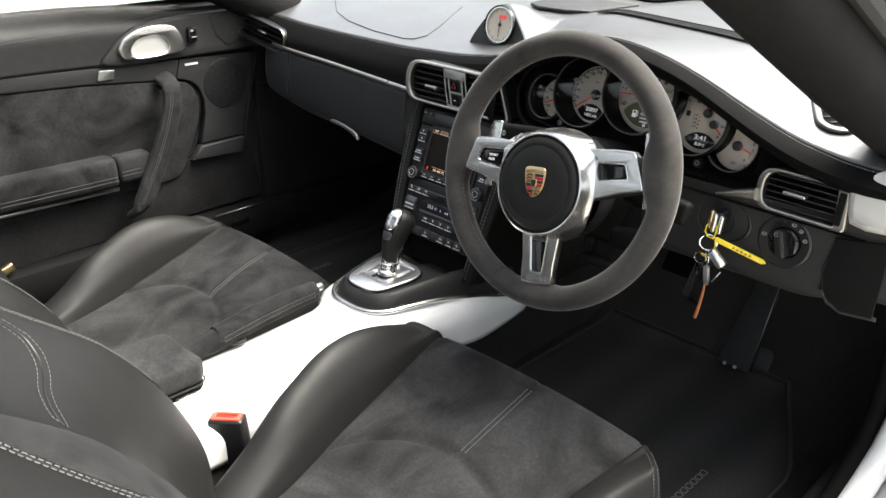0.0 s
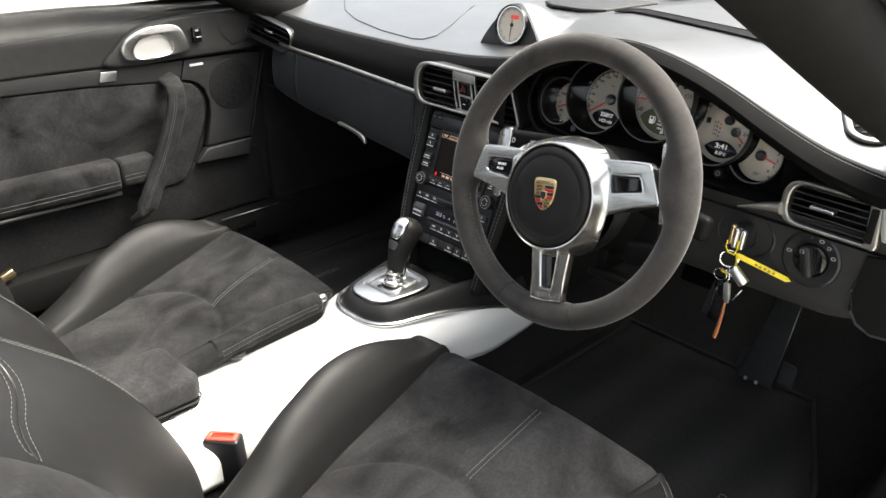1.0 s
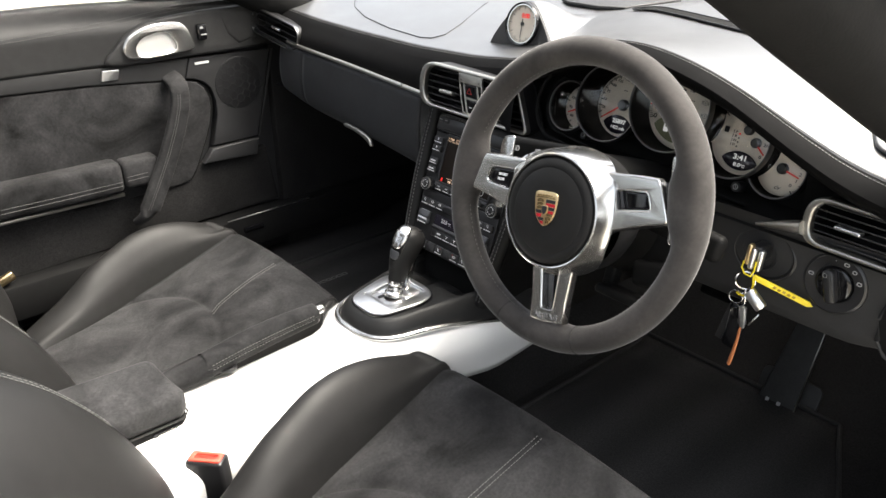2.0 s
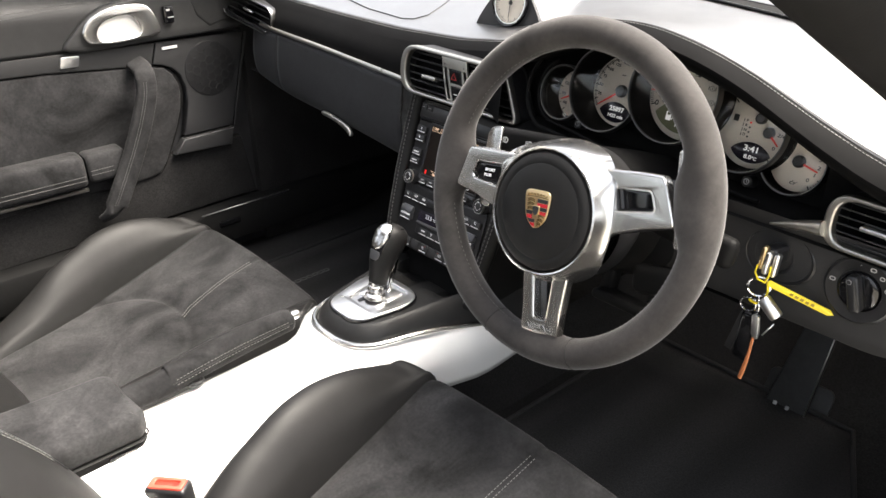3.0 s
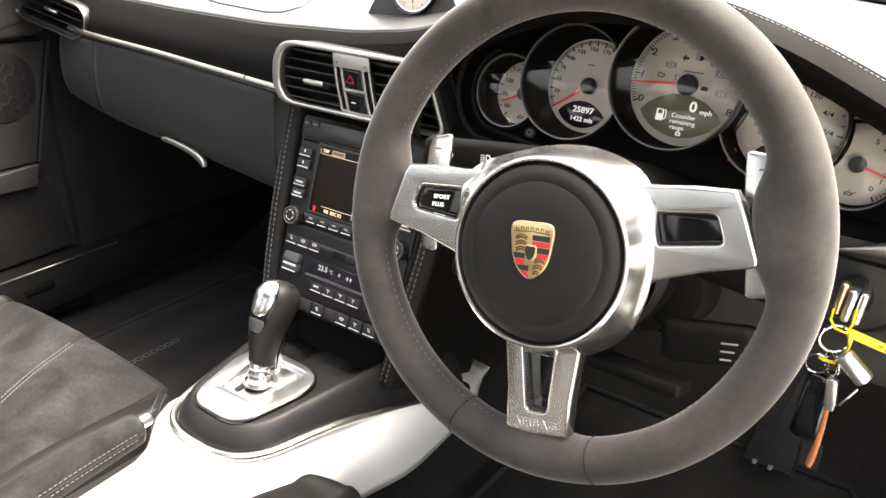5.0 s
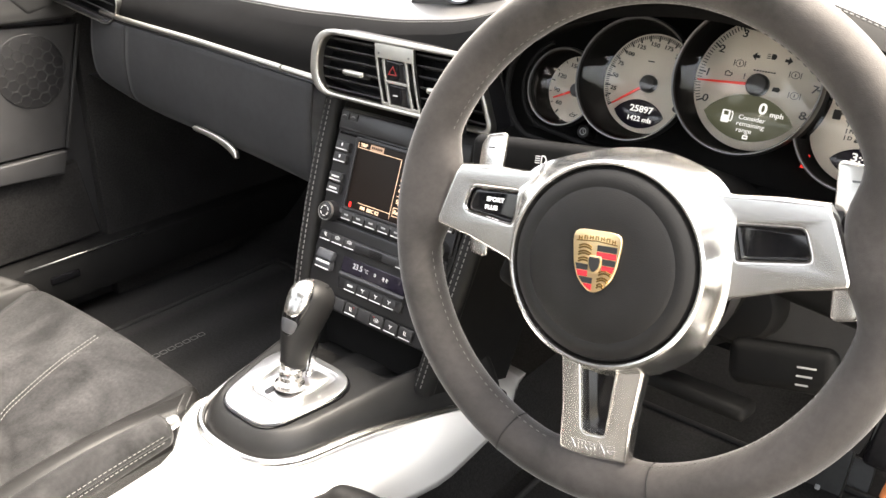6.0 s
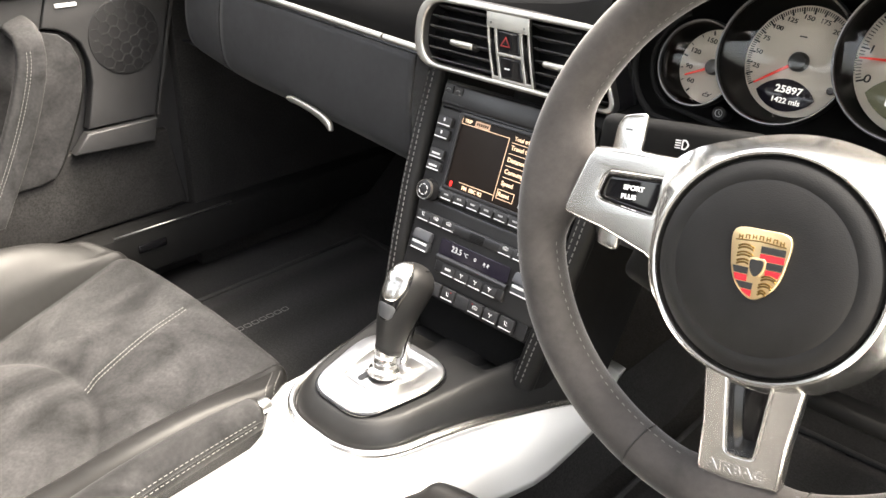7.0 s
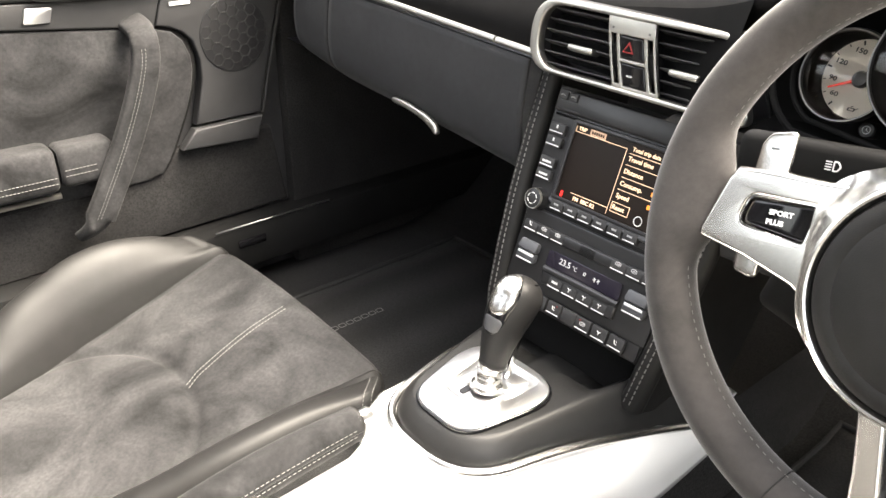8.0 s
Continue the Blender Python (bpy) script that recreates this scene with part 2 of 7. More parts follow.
def rounded(w, h, r, seg=6, cx=0.0, cy=0.0):
    """Outline of a rounded rectangle."""
    r = min(r, w / 2 - 1e-5, h / 2 - 1e-5)
    out = []
    for k, (sx, sy) in enumerate(((1, 1), (-1, 1), (-1, -1), (1, -1))):
        for i in range(seg + 1):
            a = math.pi / 2 * (k + i / seg)
            out.append((cx + sx * (w / 2 - r) + r * math.cos(a), cy + sy * (h / 2 - r) + r * math.sin(a)))
    return out


def ellipse(a, b, cx=0.0, cy=0.0, n=36, start=0, end=360):
    full = end - start >= 360
    return [(cx + a * math.cos(radians(start + (end - start) * k / (n if full else n - 1))), cy + b * math.sin(radians(start + (end - start) * k / (n if full else n - 1)))) for k in range(n)]


def plate(outlines, depth, bevel=0.0, m=None):
    """A flat plate in the local xy plane from z = 0 up to depth; further outlines are holes. Returns a bmesh."""
    cu = bpy.data.curves.new("plate", "CURVE")
    cu.dimensions, cu.fill_mode = "2D", "BOTH"
    cu.extrude, cu.bevel_depth, cu.bevel_resolution = max(depth / 2 - bevel, 1e-5), bevel, 2
    cu.offset = -bevel
    for o in outlines:
        s = cu.splines.new("POLY")
        s.points.add(len(o) - 1)
        for p, (x, y) in zip(s.points, o):
            p.co = (x, y, 0, 1)
        s.use_cyclic_u = True
    return solid(cu, Matrix.Translation((0, 0, depth / 2)), m)


def solid(cu, shift, m):
    ob = bpy.data.objects.new("tmp", cu)
    scene.collection.objects.link(ob)
    mesh = bpy.data.meshes.new_from_object(ob.evaluated_get(bpy.context.evaluated_depsgraph_get()))
    bpy.data.objects.remove(ob)
    bm = bmesh.new()
    bm.from_mesh(mesh)
    bpy.data.meshes.remove(mesh)
    bmesh.ops.remove_doubles(bm, verts=bm.verts, dist=1e-6)
    bmesh.ops.transform(bm, matrix=(m or Matrix()) @ shift, verts=bm.verts)
    return bm


def letters(text, size, m, depth=0.0004, bold=0.0):
    """Words in the built-in font, centred on m's origin, readable from m's +z."""
    cu = bpy.data.curves.new("letters", "FONT")
    cu.body, cu.size, cu.align_x, cu.align_y = text, size, "CENTER", "CENTER"
    cu.extrude, cu.offset, cu.resolution_u = depth / 2, bold, 3
    return solid(cu, Matrix.Translation((0, 0, depth / 2)), m)


def spline(pts, n=8):
    """A closed smooth curve through the points of an outline."""
    out = []
    m = len(pts)
    for i in range(m):
        p0, p1, p2, p3 = (np.array(pts[(i + k) % m], float) for k in (-1, 0, 1, 2))
        for k in range(n):
            t = k / n
            out.append(tuple(0.5 * (2 * p1 + (p2 - p0) * t + (2 * p0 - 5 * p1 + 4 * p2 - p3) * t * t + (3 * p1 - p0 - 3 * p2 + p3) * t ** 3)))
    return out


def round_poly(pts, radii, seg=8):
    """A polygon with rounded corners."""
    out = []
    n = len(pts)
    for i in range(n):
        p, a, b = Vector(pts[i]), Vector(pts[i - 1]), Vector(pts[(i + 1) % n])
        u, v = (a - p).normalized(), (b - p).normalized()
        ang = u.angle(v)
        d = radii[i] / math.tan(ang / 2)
        s, e = p + u * d, p + v * d
        for k in range(seg + 1):
            t = k / seg
            q = s * (1 - t) ** 2 + p * 2 * t * (1 - t) + e * t * t
            out.append((q.x, q.y))
    return out


def facing(x, y, z, tilt=0.0, yaw=0.0, roll=0.0):
    """A frame on a face that looks back at the cabin: local x to the right, y up, z towards the rear. tilt leans it upward."""
    return Matrix.Translation((x, y, z)) @ Matrix.Rotation(radians(yaw), 4, "Z") @ Matrix.Rotation(radians(90 - tilt), 4, "X") @ Matrix.Rotation(radians(roll), 4, "Z")


def stitches(points, mat, parent, length=0.0034, gap=0.0016, r=0.00055, name="stitching", normal=(0, 0, 1)):
    """A row of thread stitches along a line."""
    pts = [Vector(p) for p in points]
    acc = [0.0]
    for a, b in zip(pts, pts[1:]):
        acc.append(acc[-1] + (b - a).length)
    def at(s):
        i = min(max(int(np.searchsorted(acc, s)) - 1, 0), len(pts) - 2)
        return pts[i].lerp(pts[i + 1], (s - acc[i]) / max(acc[i + 1] - acc[i], 1e-9))
    bm = bmesh.new()
    s = 0.0
    while s + length < acc[-1]:
        a, b = at(s), at(s + length)
        d = (b - a).normalized()
        u = d.cross(Vector(normal))
        u = u.normalized() * r if u.length > 1e-6 else Vector((r, 0, 0))
        w = u.cross(d).normalized() * r
        ring = [[bm.verts.new(p + u * x + w * y) for x, y in ((-1, -0.5), (1, -0.5), (0.7, 0.9), (-0.7, 0.9))] for p in (a, b)]
        for k in range(4):
            bm.faces.new((ring[0][k], ring[0][(k + 1) % 4], ring[1][(k + 1) % 4], ring[1][k]))
        bm.faces.new(ring[0][::-1])
        bm.faces.new(ring[1])
        s += length + gap
    ob = part(name, bm, mat, parent, "pale grey thread stitches", smooth=False)
    return ob

# ---- structure: ground, floor, shell ----
tagged(part("ground", grid(lambda u, v: ((u - 0.5) * 900, (v - 0.5) * 900, -0.30), 8, 8), GROUND), "pale sunlit gravel ground outside the car", "ground", kind="structure")


def floor_z(y):
    return 0.115 + 0.36 * smoothstep(0.42, 0.95, y)


floor = part("floor", grid(lambda u, v: (-0.72 + 1.44 * u, -1.3 + 2.15 * v, floor_z(-1.3 + 2.15 * v)), 6, 40), CARPET)
thicken(floor, 0.02)
tagged(floor, "black carpeted footwell floor of the car", "floor", kind="structure")
wall = part("wall_front", box(0, 0.88, 0.40, 1.44, 0.03, 0.70, 0.004), CARPET)
tagged(wall, "black carpeted bulkhead behind the pedals", "bulkhead", kind="structure")
wall = part("wall_rear", box(0, -1.32, 0.40, 1.44, 0.03, 0.62, 0.004), CARPET)
tagged(wall, "black carpeted rear wall of the cabin", "wall", kind="structure")
kick = part("wall_left", box(-0.715, 0.53, 0.37, 0.03, 0.70, 0.56, 0.004), CARPET)
tagged(kick, "black kick panel beside the passenger footwell", "side panel", kind="structure")
kick = part("wall_right", box(0.714, 0.585, 0.36, 0.022, 0.61, 0.60, 0.008), PANEL)
tagged(kick, "black kick panel beside the driver footwell", "side panel", kind="structure")
# roof with its front edge, closed rear sides; unseen, added to block the sky
roof = part("ceiling", grid(lambda u, v: (-0.56 + 1.08 * u, -1.10 + 0.60 * v, 1.10 + 0.05 * math.sin(math.pi * u) - 0.10 * (1 - v) ** 2), 12, 12), HEADLINER)
thicken(roof, 0.03, 1.0)
tagged(roof, "unseen grey roof lining added to block the sky", "ceiling", kind="structure")
for side, nm in ((-1, "wall_rear_left"), (1, "wall_rear_right")):
    w = part(nm, grid(lambda u, v: (side * (0.73 - 0.12 * smoothstep(0.5, 1, v)), -1.33 + 0.30 * u, 0.05 + 0.68 * v), 4, 14), PANEL)
    thicken(w, 0.03, 0)
    tagged(w, "black trimmed side behind the door", "side panel", kind="structure")


# ---- A pillars and sill ----
def pillar(s):
    t = thing("a_pillar", "black trimmed windscreen pillar", "pillar", group="windscreen pillars", kind="structure")
    pts = [(s * 0.715, 0.52, 0.550), (s * 0.698, 0.35, 0.626), (s * 0.678, 0.165, 0.713), (s * 0.665, 0.0, 0.795), (s * 0.656, -0.15, 0.873), (s * 0.639, -0.32, 0.966), (s * 0.614, -0.50, 1.066)]
    part("pillar_trim", tube(pts, lambda k: 0.046 - 0.006 * k, 16, flat=0.85, up=(1, 0, 0)), PILLAR, t)
    part("groove", tube([(x + s * 0.036, y + 0.012, z + 0.030) for x, y, z in pts], 0.013, 10), PANEL, t, "grey trim ridge")
    part("seal", tube([(x + s * 0.046, y + 0.020, z + 0.042) for x, y, z in pts], 0.012, 10), RUBBER, t, "black rubber door seal")
    part("outer_skin", tube([(x + s * 0.060, y + 0.035, z + 0.068) for x, y, z in pts], 0.018, 10), WHITE, t, "white painted outer pillar")
    return t


pillar(1)
pillar(-1)
sill = thing("door_sill", "white painted sill with a black rubber seal under the open door", "sill", kind="structure")
part("sill_body", box(0.80, -0.30, 0.08, 0.13, 1.60, 0.22, 0.03, 4), WHITE, sill)
part("sill_cover", box(0.705, -0.30, 0.155, 0.050, 1.40, 0.085, 0.012, 3), MATT, sill, "black sill cover")
part("seal", tube([(0.722, -1.0, 0.19), (0.722, -0.2, 0.195), (0.716, 0.05, 0.200), (0.712, 0.140, 0.208), (0.711, 0.195, 0.222), (0.711, 0.235, 0.248), (0.711, 0.258, 0.290), (0.711, 0.264, 0.340), (0.710, 0.258, 0.40), (0.708, 0.245, 0.47), (0.706, 0.225, 0.56)], 0.011, 12, up=(1, 0, 0)), RUBBER, sill, "black rubber door seal")
part("outer_seal", tube([(0.727, -1.0, 0.186), (0.727, -0.2, 0.190), (0.722, 0.05, 0.194), (0.718, 0.145, 0.202), (0.718, 0.202, 0.216), (0.720, 0.247, 0.244), (0.725, 0.270, 0.290), (0.725, 0.276, 0.340), (0.724, 0.270, 0.40), (0.722, 0.257, 0.47), (0.720, 0.237, 0.56)], 0.007, 10, up=(1, 0, 0)), RUBBER, sill, "thin outer seal lip")
part("jamb_edge", tube([(0.745, -1.0, 0.182), (0.743, -0.2, 0.186), (0.739, 0.04, 0.190), (0.736, 0.130, 0.198), (0.736, 0.192, 0.213), (0.739, 0.240, 0.241), (0.743, 0.266, 0.288), (0.745, 0.276, 0.34), (0.745, 0.272, 0.40), (0.743, 0.262, 0.47)], 0.018, 14, up=(1, 0, 0)), WHITE, sill, "white painted door aperture")
part("hinge_post", box(0.830, 0.365, 0.30, 0.18, 0.21, 0.66, 0.02, 3), WHITE, sill, "white painted hinge pillar")
fender = part("body_left", box(-0.80, 0.0, 0.05, 0.14, 2.6, 0.34, 0.03, 3), WHITE)
tagged(fender, "white painted car flank below the passenger door", "car body", kind="structure")

# ---- dashboard ----
EDGE_Z = [(-0.74, 0.680), (-0.55, 0.662), (-0.40, 0.658), (-0.22, 0.657), (-0.067, 0.664), (0.03, 0.677), (0.10, 0.700), (0.18, 0.737), (0.25, 0.753), (0.317, 0.757), (0.374, 0.748), (0.43, 0.7325), (0.472, 0.715), (0.51, 0.6965), (0.549, 0.680), (0.583, 0.666), (0.65, 0.652), (0.74, 0.645)]
EDGE_Y = [(-0.74, 0.195), (-0.55, 0.20), (0.0, 0.20), (0.06, 0.185), (0.14, 0.135), (0.20, 0.12), (0.66, 0.12), (0.74, 0.13)]
TRIM_Z = [(-0.74, 0.630), (-0.60, 0.6195), (-0.52, 0.6165), (-0.38, 0.6115), (-0.197, 0.6015), (-0.147, 0.599), (0.10, 0.588)]
UNDER_Z = [(-0.70, 0.530), (-0.61, 0.513), (-0.535, 0.499), (-0.38, 0.488), (-0.25, 0.476), (-0.10, 0.460)]


def soft(x, pts):
    """A smoothed table."""
    return sum(table(x + d * 0.015, pts) for d in (-1.5, -0.75, 0, 0.75, 1.5)) / 5


def dash_top(x, s):
    """s from 0 at the rear edge to 1 under the windscreen."""
    ye, ze = soft(x, EDGE_Y), soft(x, EDGE_Z)
    y = ye + (0.82 - ye) * s
    flat = 0.705 + 0.023 * smoothstep(-0.05, 0.12, x) + 0.006 * math.sin(math.pi * min(s * 1.2, 1))
    k = math.sin(math.pi / 2 * min(s / 0.55, 1)) if ze < flat else math.sin(math.pi / 2 * min(max(s - 0.03, 0) / 0.42, 1))
    z = ze + (flat - ze) * k
    lip = max(0, 1 - s / 0.030)
    return (x, y - 0.002 * lip, z - 0.009 * lip ** 1.7)


dash = thing("dashboard", "black leather dashboard with grey stitching and a silver trim strip", "dashboard")


def dpart(name, bm, mat, label="", sharp=35):
    return under(part(name, bm, mat, dash, label, sharp=sharp), dash)


# pale leather copy for the sunlit top, dark copy for shaded edge and face
top = dpart("top_pad", grid(lambda u, v: dash_top(-0.74 + 1.48 * u, 0.030 + 0.97 * (v * v * 0.6 + 0.4 * v)), 120, 34), LIT_DASH_LEATHER, "black leather top pad with sunlight in its colour")
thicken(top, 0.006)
dpart("edge_roll", grid(lambda u, v: dash_top(-0.74 + 1.48 * u, 0.030 * v), 120, 8), SHADED_DASH_LEATHER, "black leather rolled dash edge with shade in its colour")
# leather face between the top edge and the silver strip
dpart("face_pad", grid(lambda u, v: (lambda x: (x, soft(x, EDGE_Y) - 0.002 - 0.024 * v - 0.006 * math.sin(math.pi * v), soft(x, EDGE_Z) - 0.009 - (soft(x, EDGE_Z) - 0.009 - table(x, TRIM_Z)) * v))(-0.74 + 0.83 * u), 60, 10), SHADED_DASH_LEATHER, "black leather face pad with shade in its colour")
for q in (0.0235, 0.0335):
    under(stitches([dash_top(x, q)[:2] + (dash_top(x, q)[2] + 0.0005,) for x in np.linspace(-0.70, 0.70, 160)], DASH_THREAD, dash, 0.0026, 0.0016, 0.00036), dash)
under(part("crease", tube([dash_top(x, 0.0290) for x in np.linspace(-0.72, 0.72, 160)], 0.0008, 6), SMOOTH, dash), dash)
# glovebox panel
def glove(u, v):
    x = -0.655 + 0.535 * u
    zt, zb = table(x, TRIM_Z) - 0.008, soft(x, UNDER_Z)
    if v < 0.6:
        k = v / 0.6
        return (x, 0.170 - 0.008 * math.sin(math.pi * k * 0.8), zt + (zb + 0.012 - zt) * k)
    a = (v - 0.6) / 0.4 * math.pi / 2
    return (x, 0.172 - 0.008 * math.sin(math.pi * 0.8) * (1 - (v - 0.6) / 0.4) + 0.05 * (1 - math.cos(a)), zb + 0.012 - 0.012 * math.sin(a) - 0.03 * (1 - math.cos(a)))


END_U = 0.071   # where the dash end panel begins
left_end = dpart("end_panel", grid(lambda u, v: glove(END_U + (0.229 - END_U) * u + 0.030 * (1 - u) * smoothstep(0.35, 1.0, v) ** 2, v), 12, 20), GLOVE, "slate grey dash end panel")
glovebox = dpart("glovebox_lid", grid(lambda u, v: glove(0.236 + 0.704 * u, v), 40, 20), GLOVE, "slate grey glovebox lid")
thicken(left_end, 0.004)
thicken(glovebox, 0.004)
dpart("underside", grid(lambda u, v: (-0.70 + 0.62 * u, 0.19 + 0.55 * v, 0.47 - 0.05 * v + 0.04 * (1 - u)), 8, 6), PANEL)
latch_m = facing(-0.330, 0.158, 0.486, 8, roll=-6)
under(part("latch", plate([spline([(-0.044, 0.0025), (-0.015, 0.0030), (0.015, 0.0010), (0.034, -0.0035), (0.044, -0.0080), (0.047, -0.0050), (0.040, 0.0040), (0.020, 0.0090), (-0.015, 0.0105), (-0.044, 0.0090)], 6)], 0.008, 0.0024, latch_m), TRIM, glovebox, "satin silver glovebox latch"), dash)
# silver strip, in two lengths with a joint
for a, b in ((-0.60, -0.206), (-0.203, -0.145)):
    dpart("trim_strip", tube([(x, 0.168 + 0.012 * smoothstep(-0.5, -0.74, x), soft(x, TRIM_Z)) for x in np.linspace(a, b, 24)], 0.0037, 10, flat=1.0), TRIM, "satin silver strip")
dpart("lower_seam", tube([(x, 0.170, soft(x, TRIM_Z) - 0.006) for x in np.linspace(-0.66, -0.145, 30)], 0.0025, 8), SMOOTH)


# ---- vents ----
def vent(name, m, w, h, r, label, bars=4, frame_mat=None, tabs=(0.0,), lip=0.014):
    t = thing(name, label, "air vent")
    t.matrix_world = m
    part("surround", plate([rounded(w, h, r, 10), rounded(w - lip, h - lip, r - lip * 0.43, 10)], 0.012, 0.003 if lip > 0.01 else 0.0015), frame_mat or TRIM, t, "raised surround")
    part("duct", moved(plate([rounded(w - 0.008, h - 0.008, r - 0.004, 10)], 0.004), Matrix.Translation((0, 0, -0.024))), SMOOTH, t)
    part("duct_wall", plate([rounded(w - 0.006, h - 0.006, r - 0.003, 10), rounded(w - 0.013, h - 0.013, r - 0.006, 10)], 0.028, 0, Matrix.Translation((0, 0, -0.024))), SMOOTH, t)
    for k in range(bars):
        y = (k + 0.5) / bars * (h - 0.018) - (h - 0.018) / 2
        half = (w - 0.016) / 2
        cut = max(0, abs(y) - (h / 2 - r)) if r < h / 2 else abs(y)
        half -= r - math.sqrt(max(r * r - cut * cut, 0))
        part("slat", moved(box(0, 0, 0, 2 * half, 0.0022, 0.014, 0.0008, 1), Matrix.Translation((0, y, -0.006)) @ Matrix.Rotation(radians(-18), 4, "X")), PANEL, t)
    for x in tabs:
        part("thumb_tab", moved(box(0, 0, 0, 0.026, 0.006, 0.010, 0.002, 2), Matrix.Translation((x, 0.002, 0.004))), SILVER, t, "silver thumb tab")
    return t


VM = facing(-0.024, 0.158, 0.617, 7) @ Matrix.Translation((0, 0, -0.0095))
vent_c = thing("air_vent", "wide central air vent with a satin silver surround and black slats", "air vent")
vent_c.matrix_world = VM
VENT_OUT = round_poly([(-0.120, 0.0425), (0.104, 0.0425), (0.137, -0.0300), (-0.120, -0.0300)], (0.035, 0.016, 0.010, 0.033), 10)
VENT_IN = round_poly([(-0.1085, 0.0372), (0.1005, 0.0372), (0.1290, -0.0250), (-0.1085, -0.0250)], (0.029, 0.013, 0.006, 0.028), 10)
part("surround", plate([VENT_OUT, VENT_IN], 0.012, 0.0022, Matrix.Translation((0, 0, -0.001))), TRIM, vent_c, "raised satin silver surround")
part("duct", plate([VENT_OUT], 0.003, 0, Matrix.Translation((0, 0, -0.030))), SMOOTH, vent_c, "dark duct")
part("duct_wall", plate([[(x * 0.985, y * 0.985) for x, y in VENT_OUT], VENT_IN], 0.030, 0, Matrix.Translation((0, 0, -0.029))), SMOOTH, vent_c)
for k in range(6):
    y = 0.0345 - 0.0107 * k
    xl, xr = -0.106 + 0.012 * (abs(y - 0.006) / 0.031) ** 2.5, 0.100 + 0.40 * (0.037 - y)
    for x0, x1 in ((xl, -0.026 + 0.28 * (0.034 - y)), (0.026 + 0.27 * (0.034 - y), xr)):
        part("slat", moved(box(0, 0, 0, x1 - x0, 0.0017, 0.016, 0.0007, 1), Matrix.Translation(((x0 + x1) / 2, y - 0.004, -0.004)) @ Matrix.Rotation(radians(-20), 4, "X")), PANEL, vent_c)
for x in (-0.0545, 0.0640):
    tab = part("thumb_tab", moved(box(0, 0, 0, 0.031, 0.0062, 0.016, 0.0026, 3), Matrix.Translation((x, -0.001, 0.003)) @ Matrix.Rotation(radians(-14), 4, "X")), TRIM, vent_c, "silver thumb tab")
hz = thing("hazard_switch_panel", "silver panel with hazard switch between the centre vents", "switch panel")
hz.matrix_world = VM @ Matrix.Translation((0, 0, 0.0045))


def lean(y):
    """The panel leans to the side and bows on its way down."""
    k = max(0.0, 0.0378 - y) / 0.068
    return 0.019 * k ** 1.35


def slanted(x0, x1, y0, y1, n=6):
    ys = [y1 + (y0 - y1) * i / n for i in range(n + 1)]
    return [(x0 + lean(y), y) for y in ys] + [(x1 + lean(y), y) for y in reversed(ys)]


part("panel", plate([slanted(-0.0262, 0.0265, -0.0300, 0.0378), slanted(-0.0135, 0.0140, 0.0015, 0.0225), slanted(-0.0135, 0.0140, -0.0225, -0.0015), slanted(-0.0232, -0.0172, -0.0215, 0.0225), slanted(0.0178, 0.0238, -0.0215, 0.0225)], 0.005, 0.0009), TRIM, hz)
part("hazard_button", plate([slanted(-0.0128, 0.0133, 0.0022, 0.0218)], 0.0045, 0.0012), PIANO, hz, "black hazard button with a red triangle")
part("lock_button", plate([slanted(-0.0128, 0.0133, -0.0218, -0.0022)], 0.0045, 0.0012), PIANO, hz)
part("triangle", plate([[(-0.0040, 0.0075), (0.0085, 0.0075), (0.0020, 0.0175)], [(-0.0020, 0.0087), (0.0065, 0.0087), (0.0021, 0.0153)]], 0.0006, 0, Matrix.Translation((0, 0, 0.0046))), HAZARD_RED, hz, "red warning triangle")
part("lock_mark", plate([rounded(0.0065, 0.0013, 0.0005, 2, 0.0085, -0.0125), rounded(0.002, 0.0005, 0.0002, 2, 0.0085, -0.0125)], 0.0005, 0, Matrix.Translation((0, 0, 0.0046))), PALE, hz)
for x in (-0.0202, 0.0208):
    wheel_bms = [moved(lathe([(0, -0.0026), (0.0225, -0.0026), (0.0232, 0), (0.0225, 0.0026), (0, 0.0026)], 40), Matrix.Rotation(radians(90), 4, "Y"))]
    wheel_bms += [moved(box(0, 0, 0, 0.0050, 0.0012, 0.0012, 0), Matrix.Rotation(radians(a), 4, "X") @ Matrix.Translation((0, 0, 0.0233))) for a in range(-60, 61, 6)]
    part("thumbwheel", moved(joined(*wheel_bms), Matrix.Translation((x + lean(0.0), 0.0005, -0.0185)) @ Matrix.Rotation(radians(16.5), 4, "Z")), COLUMN_BLACK, hz, "ribbed black thumbwheel")
    part("wheel_mark", plate([rounded(0.0022, 0.0022, 0.0006, 2, x + lean(0.028), 0.0275)], 0.0004, 0, Matrix.Translation((0, 0, 0.0050))), BEZEL, hz)

vent("air_vent", facing(-0.622, 0.166, 0.642, 8, yaw=14, roll=-14), 0.140, 0.052, 0.024, "oval passenger side air vent with a thin dark silver surround", 3, BEZEL, tabs=(0.0,), lip=0.0045)
vent_r = thing("air_vent", "rounded driver side air vent with a satin silver surround", "air vent")
vent_r.matrix_world = facing(0.600, 0.140, 0.6035, 6, yaw=-3)
RV_OUT = round_poly([(-0.0575, 0.0285), (0.056, 0.0285), (0.060, -0.0275), (-0.0575, -0.0275)], (0.026, 0.007, 0.007, 0.024), 10)
RV_IN = round_poly([(-0.0480, 0.0235), (0.0415, 0.0235), (0.0450, -0.0225), (-0.0480, -0.0225)], (0.020, 0.003, 0.003, 0.019), 10)
